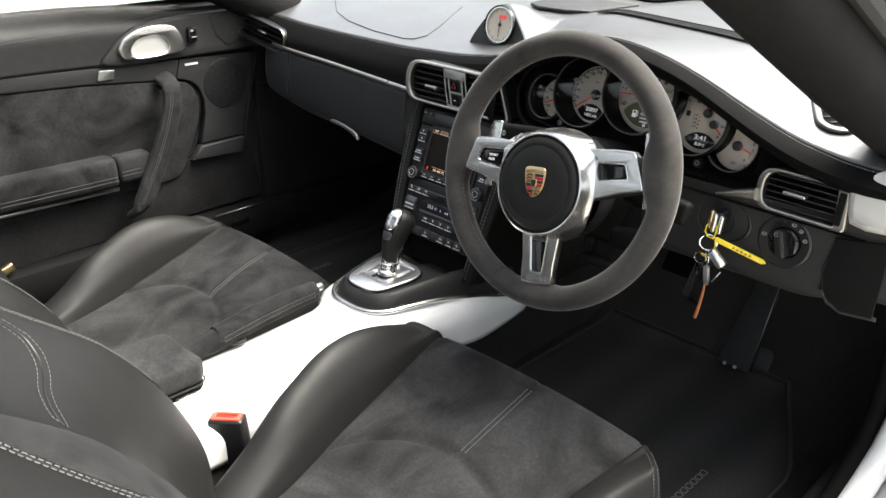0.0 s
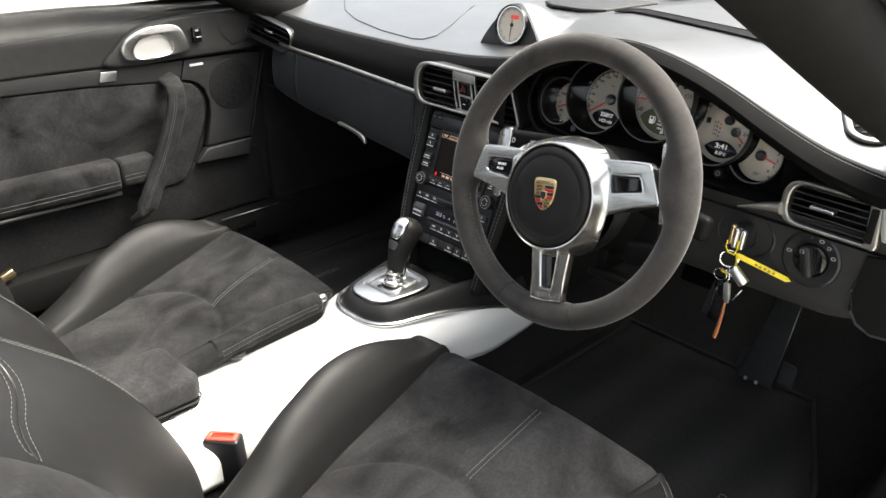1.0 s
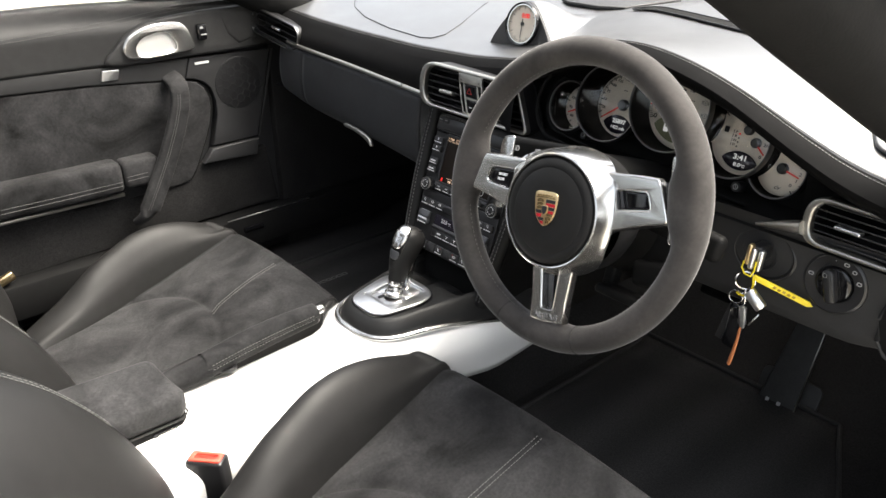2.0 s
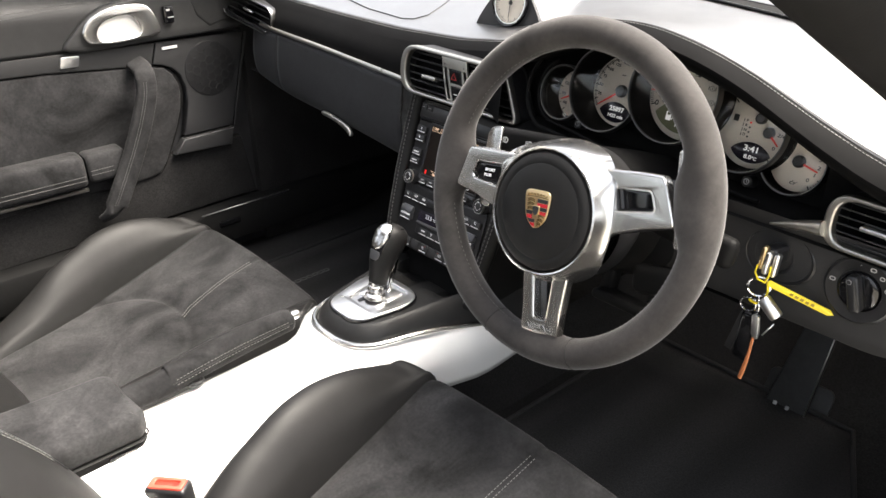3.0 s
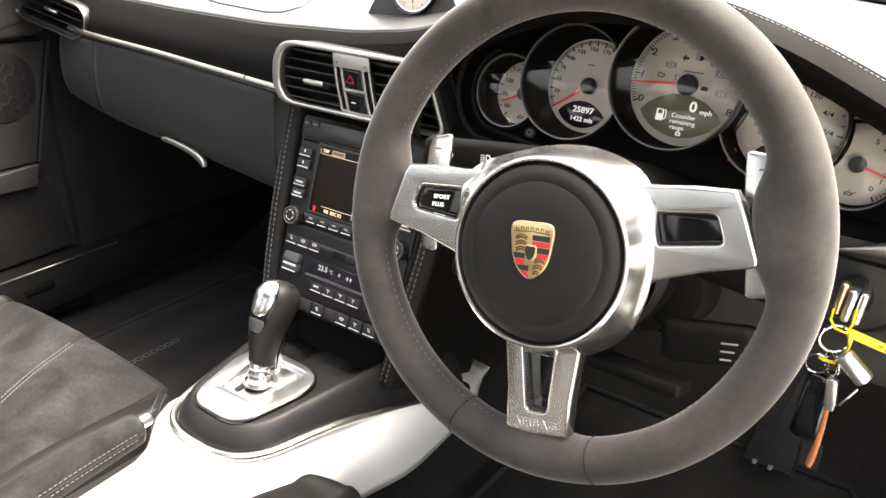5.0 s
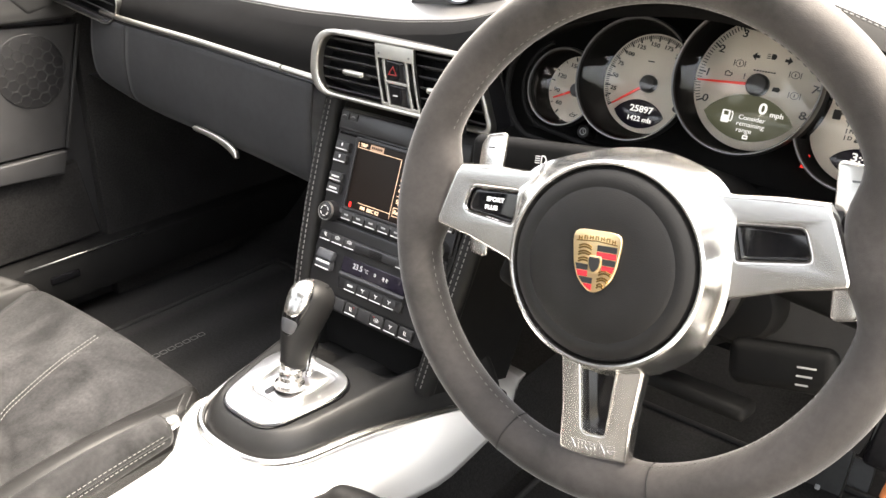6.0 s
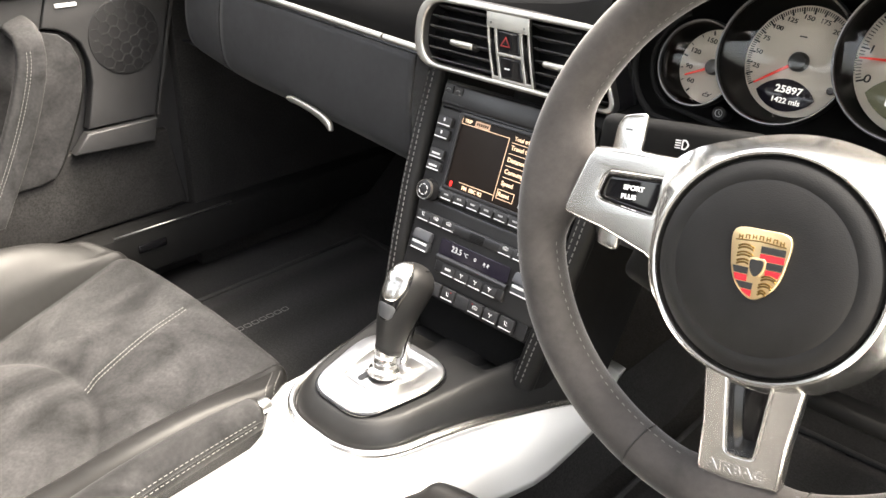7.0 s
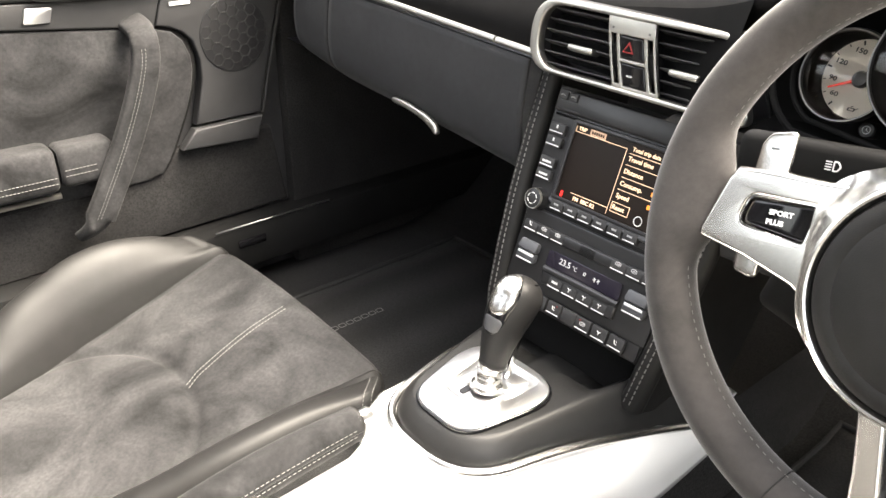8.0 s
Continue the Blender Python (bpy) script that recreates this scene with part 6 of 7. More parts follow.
# ---- handbrake, lid, buckle ----
brake = thing("handbrake", "suede-wrapped handbrake lever with a bright release button", "handbrake")
HA, HE = Vector((-0.058, -0.318, 0.309)), Vector((-0.060, -0.132, 0.3225))
HD = (HE - HA).normalized()


def brake_pt(s, a, out=0.0):
    """Handbrake grip: a round sleeve with a blunt end."""
    r = 0.0175 + 0.0022 * math.sin(math.pi * s * 0.9 + 0.3) - 0.002 * s
    p = HA.lerp(HE, s)
    p = p + Vector((0, 0, 0.004 * math.sin(math.pi * s)))
    return tuple(p + Vector((math.sin(a), 0, math.cos(a) * 1.08)) * (r + out))


part("grip", grid(lambda u, v: brake_pt(v, 2 * math.pi * u), 36, 40, True), SUEDE, brake, "dark grey suede grip")
part("end_cap", grid(lambda u, v: tuple(Vector(brake_pt(1.0, 2 * math.pi * u, -0.0185 * (1 - math.cos(math.pi / 2 * v)) * 0.86)) + HD * 0.008 * math.sin(math.pi / 2 * v)), 32, 10, True), LEATHER, brake, "black leather end")
part("release_button", moved(lathe([(0, 0.012), (0.005, 0.0115), (0.0068, 0.009), (0.007, -0.004)], 24), Matrix.Translation(HE + HD * 0.007 + Vector((0.0, 0, 0.003))) @ Matrix.Rotation(radians(-86), 4, "X")), BRUSHED, brake, "bright release button")
for a in (72, 92):
    stitches([brake_pt(k / 30, radians(a), 0.0004) for k in range(1, 30)], STITCH, brake, 0.0030, 0.0020, 0.00032, normal=(1, 0, 0.3))
part("seam", tube([brake_pt(k / 30, radians(82), -0.0002) for k in range(31)], 0.0009, 6), LEATHER, brake)
part("lever_boot", tube([(-0.0575, -0.312, 0.3085), (-0.060, -0.33, 0.305), (-0.070, -0.38, 0.297), (-0.085, -0.44, 0.294), (-0.10, -0.52, 0.285)], lambda k: 0.0186 - 0.0015 * smoothstep(0.0, 0.4, k), 24, flat=1.0), SUEDE, brake, "grey suede boot behind the grip")
part("pivot_ring", tube([(-0.062 + 0.020 * math.cos(a) + 0.008 * math.sin(a), -0.290 + 0.015 * math.sin(a), 0.2965) for a in np.linspace(0, 2 * math.pi, 29)[:-1]], 0.0030, 8, closed=True), SMOOTH, brake, "black pivot ring")
part("pivot", box(-0.055, -0.288, 0.294, 0.022, 0.016, 0.008, 0.003), SMOOTH, brake)
lid = thing("armrest_box", "dark grey suede lidded box on the white console", "armrest box")
LID = round_poly([(-0.115, -0.66), (0.0165, -0.66), (0.0165, -0.384), (0.004, -0.372), (-0.038, -0.376), (-0.100, -0.376)], (0.02, 0.004, 0.010, 0.012, 0.02, 0.02), 8)
part("box_body", plate([[(x - 0.002, y - 0.002) for x, y in LID]], 0.036, 0.002, Matrix.Translation((0, 0, 0.2585))), MATT, lid, "black plastic box")
part("lid", plate([LID], 0.0385, 0.011, Matrix.Translation((0, 0, 0.2935))), SUEDE, lid, "suede lid with rounded edges")
part("lid_edge", tube([(x, y, 0.2945) for x, y in LID], 0.0014, 6, closed=True), LEATHER, lid)
latch = part("latch", box(0.0150, -0.410, 0.2800, 0.003, 0.034, 0.017, 0.001), PIANO, lid, "black latch recess")
part("latch_bar", box(0.0172, -0.408, 0.2850, 0.003, 0.026, 0.003, 0.0012), SILVER, latch, "silver latch bar")
buckle = thing("seat_belt_buckle", "black seat belt buckle with a red release button", "buckle")
BM = Matrix.Translation((0.092, -0.389, 0.237)) @ Matrix.Rotation(radians(40), 4, "Z") @ Matrix.Rotation(radians(-2), 4, "Y") @ Matrix.Scale(1.14, 4)
part("body", moved(box(0, 0, 0, 0.044, 0.022, 0.075, 0.004, 3), BM), SMOOTH, buckle)
part("release_button", moved(joined(plate([rounded(0.0375, 0.0165, 0.003, 4), rounded(0.027, 0.0075, 0.0025, 4)], 0.005, 0.0012, Matrix.Translation((0, 0, 0.0345))), box(0, 0, 0.0345, 0.030, 0.010, 0.006, 0.001)), BM), BUCKLE_RED, buckle, "translucent red button with a recess")
part("stem", moved(box(0, 0, -0.06, 0.024, 0.008, 0.09, 0.002), BM), SMOOTH, buckle)

# ---- seats ----
BACK = [(0.12, -0.45), (0.22, -0.452), (0.30, -0.452), (0.39, -0.486), (0.464, -0.53), (0.52, -0.580), (0.556, -0.630), (0.636, -0.70), (0.69, -0.745), (0.80, -0.82), (0.95, -0.90)]


def seat(cx, fy, dz, label):
    s = thing("seat", label, "car seat", group="front seats")
    HALF = 0.256

    def half(y):
        return HALF - 0.048 * smoothstep(fy - 0.16, fy - 0.46, y)

    def seam(y):
        return soft(fy - y, ((0.0, 0.192), (0.10, 0.176), (0.24, 0.158), (0.36, 0.128), (0.52, 0.10)))

    def mid_line(y):
        """The sewn line down the front of the cushion; it bends inwards on the passenger seat."""
        return 0.013 + (0.022 * max(0.0, (fy - 0.070 - y) / 0.109) ** 1.4 if cx < 0 else 0.001)

    def height(x, y):
        k = abs(x)
        z = 0.296 + dz + 0.25 * (y - fy) + 0.03 * smoothstep(fy - 0.25, fy - 0.5, y)
        sm = seam(y)
        bol = 0.94 * soft(fy - y, ((-0.03, -0.006), (0.0, 0.001), (0.03, 0.014), (0.055, 0.031), (0.115, 0.072), (0.17, 0.097), (0.23, 0.106), (0.31, 0.092), (0.38, 0.050), (0.50, 0.0))) * (1.0 if x < 0 else 0.62)
        if k <= sm:
            z += 0.010 * (1 - (k / sm) ** 2) * smoothstep(fy - 0.5, fy - 0.1, y)
        else:
            q = (k - sm) / (half(y) - sm)
            if q < 0.62:
                z += bol * (1 - (1 - q / 0.62) ** 2) ** 0.75 + 0.004 * math.sin(min(q / 0.2, 1) * math.pi)
            else:
                w = (q - 0.62) / 0.38
                z += bol - 0.15 * (1 - math.sqrt(max(1 - min(w, 1) ** 2.0, 0)))
        arc = math.hypot(x - 0.01, (y - (fy - 0.37)) * 1.0) - 0.195
        if k < sm and y < fy - 0.14:
            z -= 0.006 * math.exp(-(arc / 0.007) ** 2)
            z += 0.006 * smoothstep(0.0, -0.04, arc)
        if k < sm and y > fy - 0.17:
            z -= 0.0025 * math.exp(-((x - mid_line(y)) / 0.005) ** 2)
        z -= 0.004 * math.exp(-((k - sm) / 0.004) ** 2)
        return z

    def top(x, v):
        """v from 0 at the back over the nose (0.86) down the front (1)."""
        y0 = fy - 0.024 - (0.034 if x < 0 and cx > 0 else 0.060) * smoothstep(0.165, 0.262, abs(x)) ** 1.5
        if v < 0.86:
            y = fy - 0.52 + (y0 - fy + 0.52) * v / 0.86
            return (cx + x, y, height(x, y))
        a = (v - 0.86) / 0.14
        z0 = height(x, y0)
        b = min(a / 0.55, 1) * math.pi / 2
        R = 0.026
        return (cx + x, y0 + R * math.sin(b) - 0.03 * max(0, a - 0.55), z0 - R * (1 - math.cos(b)) + 0.25 * R * math.sin(b) * math.cos(b) - 0.16 * max(0, a - 0.55) / 0.45)

    def ys(v):
        return fy - 0.52 + 0.50 * min(v / 0.86, 1)

    part("cushion", grid(lambda u, v: top((2 * u - 1) * seam(ys(v)), v), 72, 110), SUEDE, s, "dark grey suede cushion centre", sharp=80)
    for sd in (-1, 1):
        part("bolster", grid(lambda u, v: top(sd * (seam(ys(v)) + (half(ys(v)) - seam(ys(v))) * (1 - (1 - u) ** 1.6)), v), 26, 90), LEATHER, s, "black leather side bolster", sharp=80)
    for dx in (-0.0035, 0.0035):
        stitches([(cx + mid_line(y) + dx, y, height(mid_line(y) + dx, y) + 0.0006) for y in np.linspace(fy - (0.165 if cx > 0 else 0.178), fy - 0.03, 30)], STITCH, s, 0.0030, 0.0018, 0.0004)
    for v in (0.872, 0.895):
        stitches([(x + 0.0004, y, z + 0.0007) for x, y, z in [top(k, v) for k in np.linspace(0.205, 0.252, 24)]], STITCH, s, 0.0030, 0.0018, 0.00036)
    # backrest: bolsters reach forward of the padded centre
    def front(x, z):
        k = abs(x)
        e = table(z - dz, BACK)
        mid = e - 0.075
        if k < 0.050:
            y = mid + 0.008 * (1 - (k / 0.050) ** 2)
        elif k < 0.20:
            y = mid + 0.075 * smoothstep(0.050, 0.20, k)
        else:
            q = (k - 0.20) / 0.075
            y = e - 0.10 * (1 - math.sqrt(max(1 - q ** 2, 0)))
        return y
    def smooth_front(x, z):
        return sum(front(x, z + d) for d in (-0.03, -0.015, 0, 0.015, 0.03)) / 5
    def back(x0, x1):
        return lambda u, v: (cx + x0 + (x1 - x0) * u, smooth_front(x0 + (x1 - x0) * u, 0.14 + dz + 0.76 * v), 0.14 + dz + 0.76 * v)
    part("backrest", grid(back(-0.050, 0.050), 20, 44), SUEDE, s, "dark grey suede backrest centre")
    for sd in (-1, 1):
        part("back_bolster", grid(back(sd * 0.050, sd * 0.275), 34, 50), LEATHER, s, "black leather backrest bolster")
        for dx in (-0.0035, 0.0035):
            pts = [(cx + sd * (0.200 + dx), smooth_front(0.200 + dx, z) + 0.0012, z) for z in np.linspace(0.42 + dz, 0.88 + dz, 60)]
            stitches(pts, STITCH, s, 0.0036, 0.0020, 0.00045, normal=(0, 1, 0.5))
        part("seam", tube([(cx + sd * 0.200, smooth_front(0.200, z) + 0.0006, z) for z in np.linspace(0.40 + dz, 0.88 + dz, 40)], 0.0008, 6), SMOOTH, s)
        # cross seam from the edge down to the centre panel
        line = spline([(0.200, 0.655), (0.181, 0.600), (0.166, 0.563), (0.153, 0.546), (0.130, 0.531), (0.104, 0.522), (0.052, 0.512)], 6)[:37] if sd < 0 else [(k, 0.500 + 0.6 * (k - 0.083)) for k in np.linspace(0.196, 0.060, 34)]
        line = [p for p in line if 0.051 < p[0] < 0.201]
        for e in (-0.0042, 0.0, 0.0042):
            pts = []
            for (k0, z0), (k1, z1) in zip(line, line[1:]):
                n = math.hypot(k1 - k0, z1 - z0)
                if n > 1e-6:
                    k, z = k0 + e * (z1 - z0) / n, z0 + dz - e * (k1 - k0) / n
                    pts.append((cx + sd * k, smooth_front(k, z) + (0.0012 if e else 0.0004), z))
            if e:
                stitches(pts, STITCH, s, 0.0034, 0.0022, 0.00036, normal=(0, 1, 0.3))
            else:
                part("seam", tube(pts, 0.0010, 6), SMOOTH, s)
    part("backrest_shell", grid(lambda u, v: (cx - 0.275 + 0.55 * u, table(0.14 + 0.76 * v, BACK) - 0.10 - 0.10 * math.sin(math.pi * u), 0.14 + dz + 0.76 * v), 20, 20), PANEL, s, "black seat shell")
    part("base", box(cx, fy - 0.26, 0.145 + dz / 2, 0.42, 0.42, 0.05, 0.01), SMOOTH, s)
    return s


seat(0.342, -0.028, 0.0, "driver seat with grey suede centre and black leather bolsters")
seat(-0.391, 0.004, -0.045, "passenger seat with grey suede centre and black leather bolsters")
# ---- passenger door ----
door = thing("door_1", "black leather and suede passenger door panel, closed", "car door", kind="structure")
DX = -0.700


def dslab(name, outline, proud, mat, label="", bevel=0.003, depth=0.02, parent=None):
    """A panel on the door from an outline of (y, z), standing proud of the door plane."""
    m = Matrix.Translation((DX + proud - depth, 0, 0)) @ Matrix(((0, 0, 1, 0), (1, 0, 0, 0), (0, 1, 0, 0), (0, 0, 0, 1)))
    return part(name, plate([outline], depth, bevel, m), mat, parent or door, label)


part("door_skin", box(DX - 0.05, -0.46, 0.40, 0.06, 1.32, 0.60, 0.01), PANEL, door)
def upper(u, v):
    y = -1.10 + 1.30 * u
    zt = 0.712 - 0.020 * smoothstep(-0.3, 0.2, y)
    zb = 0.612 - 0.012 * smoothstep(-0.4, 0.1, y)
    return (DX - 0.045 + 0.050 * math.sin(math.pi / 2 * min(v * 2.2, 1)), y, zt - (zt - zb) * v + 0.010 * (math.cos(math.pi / 2 * min(v * 2.2, 1))))
up_pad = part("upper_pad", grid(upper, 40, 16), PAD_LEATHER, door, "black leather upper door pad")
thicken(up_pad, 0.004)
def pad_line(y, dz):
    """The point of the upper pad at length y on the sewn line."""
    z = float(np.interp(y, [-0.9, -0.35, -0.13, -0.01, 0.05], [0.674, 0.676, 0.684, 0.693, 0.696])) + dz
    v = min(np.linspace(0, 1, 120), key=lambda k: abs(upper((y + 1.10) / 1.30, k)[2] - z))
    p = upper((y + 1.10) / 1.30, v)
    return (p[0] + 0.0005, y, p[2])


for dz in (-0.003, 0.003):
    stitches([pad_line(y, dz) for y in np.linspace(-0.9, 0.04, 60)], STITCH, door, 0.0034, 0.0022, 0.00042, normal=(1, 0, 0.3))
dslab("trim_band", [(-1.1, 0.632), (-0.36, 0.6138), (-0.27, 0.6095), (-0.0045, 0.5966), (-0.0185, 0.5545), (-0.213, 0.5745), (-0.37, 0.5834), (-1.1, 0.606)], 0.004, GREY_PANEL, "dark grey trim band")
INSERT = [(-1.1, 0.604), (-0.37, 0.5812), (-0.213, 0.5722), (-0.06, 0.5566), (-0.020, 0.5515), (0.006, 0.5445), (0.021, 0.530), (0.0292, 0.508), (0.030, 0.488), (0.0245, 0.460), (0.012, 0.428), (-0.004, 0.395), (-0.022, 0.360), (-0.036, 0.340), (-0.060, 0.334), (-0.10, 0.333), (-1.1, 0.333)]
dslab("insert", INSERT, 0.002, SUEDE, "dark grey suede insert")
dslab("insert_channel", [(x + 0.0075 * (x > -0.15), z + 0.002) for x, z in INSERT], -0.003, MATT, "dark channel round the insert")
dslab("speaker_panel", [(-0.0025, 0.5965), (0.182, 0.590), (0.1315, 0.4020), (0.0235, 0.4020), (0.0335, 0.437), (0.0415, 0.470), (0.0422, 0.500), (0.0345, 0.528), (0.0205, 0.543), (0.002, 0.5515), (-0.0165, 0.5555)], 0.003, PANEL, "black speaker panel")
dslab("pocket_front", [(0.0180, 0.3985), (0.1300, 0.3995), (0.1195, 0.3635), (-0.0060, 0.3705)], 0.012, PANEL, "black pocket front")
dslab("lower_carpet", [(-1.1, 0.345), (0.15, 0.372), (0.17, 0.24), (-1.1, 0.22)], -0.004, CARPET, "black carpeted lower door")
dslab("door_edge", [(0.1335, 0.402), (0.1850, 0.588), (0.1905, 0.588), (0.1385, 0.400)], 0.002, GREY_PANEL, "dark grey door end trim", 0.001)
# speaker: hexagon mesh on a round field
spk = dslab("speaker_grille", ellipse(0.0545, 0.0555, 0.100, 0.5285, 48), 0.0042, SMOOTH, "round black speaker with hexagons", 0.001, 0.006)
for i in range(-4, 5):
    for j in range(-4, 5):
        y, z = 0.100 + i * 0.0147, 0.5285 + (j + 0.5 * (i % 2)) * 0.0170
        if ((y - 0.100) / 0.0485) ** 2 + ((z - 0.5285) / 0.0495) ** 2 < 1:
            hexa = [(y + 0.0094 * math.cos(math.pi / 3 * k), z + 0.0094 * math.sin(math.pi / 3 * k)) for k in range(6)]
            hin = [(y + 0.0086 * math.cos(math.pi / 3 * k), z + 0.0086 * math.sin(math.pi / 3 * k)) for k in range(6)]
            m = Matrix.Translation((DX + 0.0042, 0, 0)) @ Matrix(((0, 0, 1, 0), (1, 0, 0, 0), (0, 1, 0, 0), (0, 0, 0, 1)))
            part("hexagon", plate([hexa, hin], 0.0010, 0, m), GREY_PANEL, spk)
dslab("badge", rounded(0.0305, 0.0052, 0.001, 2, 0.0222, 0.5832), 0.0055, PALE, "small pale nameplate", 0.0006, 0.004)
dslab("badge", round_poly([(-0.1865, 0.5790), (-0.1530, 0.5785), (-0.1475, 0.5970), (-0.1800, 0.5990)], (0.003, 0.003, 0.003, 0.003), 3), 0.0075, BRUSHED, "bright nameplate", 0.001, 0.005)
# grab handle from the trim band down past the armrest
GH = [(DX - 0.004, -0.050, 0.5655), (DX + 0.016, -0.0495, 0.5635), (DX + 0.036, -0.0495, 0.5570), (DX + 0.046, -0.0515, 0.5440), (DX + 0.050, -0.0555, 0.5200), (DX + 0.052, -0.0680, 0.4850), (DX + 0.053, -0.0860, 0.4440), (DX + 0.053, -0.1080, 0.4000), (DX + 0.052, -0.1330, 0.3540), (DX + 0.049, -0.1560, 0.3130), (DX + 0.030, -0.1680, 0.2920)]


def strap(u, v):
    """A flat wide strap along the handle's line, with soft corners."""
    f = v * (len(GH) - 1)
    i = min(int(f), len(GH) - 2)
    t = f - i
    p = np.array([0.5 * (2 * np.array(GH[i]) + (np.array(GH[i + 1]) - np.array(GH[max(i - 1, 0)])) * t + (2 * np.array(GH[max(i - 1, 0)]) - 5 * np.array(GH[i]) + 4 * np.array(GH[i + 1]) - np.array(GH[min(i + 2, len(GH) - 1)])) * t * t + (3 * np.array(GH[i]) - np.array(GH[max(i - 1, 0)]) - 3 * np.array(GH[i + 1]) + np.array(GH[min(i + 2, len(GH) - 1)])) * t ** 3)])[0]
    d = np.array(GH[i + 1]) - np.array(GH[i])
    d = d / np.linalg.norm(d)
    side = np.array((0.0, 0.93, 0.37))
    side = side - d * side.dot(d)
    side = side / np.linalg.norm(side)
    nrm = np.cross(d, side)
    a = 2 * math.pi * u
    c, s = math.cos(a), math.sin(a)
    return tuple(p + side * (0.0175 + 0.0035 * v) * math.copysign(abs(c) ** 0.45, c) + nrm * 0.0085 * math.copysign(abs(s) ** 0.55, s))


part("grab_handle", grid(strap, 36, 60, True), SUEDE, door, "grey suede grab handle")
for e in (-0.004, 0.001):
    stitches([(x + 0.0088, y + e - 0.004, z) for x, y, z in [tuple(sum(np.array(strap(u, v)) for u in (0.0, 0.5)) / 2) for v in np.linspace(0.32, 0.88, 50)]], STITCH, door, 0.003, 0.0018, 0.00028, normal=(1, 0, 0))
def arm(y0, y1, mat, label):
    def f(u, v):
        a = 2 * math.pi * v
        y = y0 + (y1 - y0) * u
        e = 1 - 0.16 * max(0, 1 - min(y - y0, y1 - y) / 0.008) ** 2
        w, h = (0.026 if y1 < -0.15 else 0.022) * e, (0.032 if y1 < -0.15 else 0.029) * e
        zc = 0.396 + 0.01 * smoothstep(-0.15, -0.9, y)
        return (DX + 0.022 + w * math.copysign(abs(math.cos(a)) ** 0.42, math.cos(a)), y, zc + h * math.copysign(abs(math.sin(a)) ** 0.42, math.sin(a)))
    return part("armrest", grid(lambda u, v: f(0.5 - 0.5 * math.cos(math.pi * u), v), 28, 32, False, True), mat, door, label)
arm(-1.0, -0.193, SUEDE, "suede armrest")
arm(-0.189, -0.116, SUEDE, "suede armrest end")
for h in (0.380, 0.388):
    stitches([(DX + 0.0487, y, h + 0.01 * smoothstep(-0.15, -0.9, y)) for y in np.linspace(-0.9, -0.195, 40)], STITCH, door, 0.003, 0.0018, 0.0004, normal=(1, 0, 0))
    stitches([(DX + 0.0447, y, h + 0.006) for y in np.linspace(-0.184, -0.14, 10)], STITCH, door, 0.003, 0.0018, 0.0004, normal=(1, 0, 0))
part("armrest_strip", tube([(DX + 0.030, -0.9, 0.366), (DX + 0.030, -0.192, 0.356)], 0.0045, 8), TRIM, door, "satin silver strip under the armrest")
# pull bezel and release lever
bz = dslab("handle_bezel", spline([(-0.165, 0.606), (-0.150, 0.640), (-0.105, 0.672), (-0.04, 0.684), (0.06, 0.688), (0.165, 0.682), (0.185, 0.640), (0.175, 0.604), (0.0, 0.602)], 4), 0.016, PAD_LEATHER, "black handle surround", 0.006, 0.02)
dslab("pull_cup", [(0.065, 0.685), (0.160, 0.680), (0.172, 0.625), (0.105, 0.610), (0.080, 0.635)], 0.018, PAD_LEATHER, "padded recess beside the vent", 0.008, 0.02)
mh = Matrix.Translation((DX + 0.012, 0, 0)) @ Matrix(((0, 0, 1, 0), (1, 0, 0, 0), (0, 1, 0, 0), (0, 0, 0, 1)))
hd = part("release_handle", plate([spline([(-0.138, 0.640), (-0.122, 0.660), (-0.085, 0.674), (-0.040, 0.676), (-0.012, 0.668), (0.002, 0.640), (0.0, 0.616), (-0.06, 0.612), (-0.12, 0.614), (-0.136, 0.624)]), spline([(-0.112, 0.636), (-0.095, 0.652), (-0.060, 0.658), (-0.042, 0.650), (-0.034, 0.630), (-0.044, 0.620), (-0.085, 0.617), (-0.108, 0.622)])], 0.012, 0.004, mh), SILVER, door, "satin silver release handle")
part("handle_cup", plate([spline([(-0.116, 0.636), (-0.095, 0.655), (-0.060, 0.661), (-0.038, 0.650), (-0.030, 0.630), (-0.044, 0.617), (-0.085, 0.614), (-0.112, 0.620)])], 0.002, 0, Matrix.Translation((DX + 0.0165, 0, 0)) @ Matrix(((0, 0, 1, 0), (1, 0, 0, 0), (0, 1, 0, 0), (0, 0, 0, 1)))), CUP_SILVER, hd, "silver cup")
part("window_switch", box(DX + 0.020, 0.0240, 0.648, 0.012, 0.020, 0.032, 0.004), PIANO, door, "black window switch")
part("switch_mark", joined(box(DX + 0.0265, 0.022, 0.657, 0.001, 0.007, 0.004, 0.0003, 1), box(DX + 0.0270, 0.0255, 0.6435, 0.003, 0.012, 0.0022, 0.0008, 2)), DIM, door, "pale mark and switch edge")
win = thing("window_1", "clear passenger door window", "window", kind="structure")
part("pane", box(DX - 0.055, -0.48, 0.88, 0.004, 1.15, 0.36, 0), GLASS, win).visible_shadow = False
part("window_rubber", box(DX - 0.050, -0.48, 0.708, 0.014, 1.25, 0.012, 0.003), RUBBER, win, "black window seal")

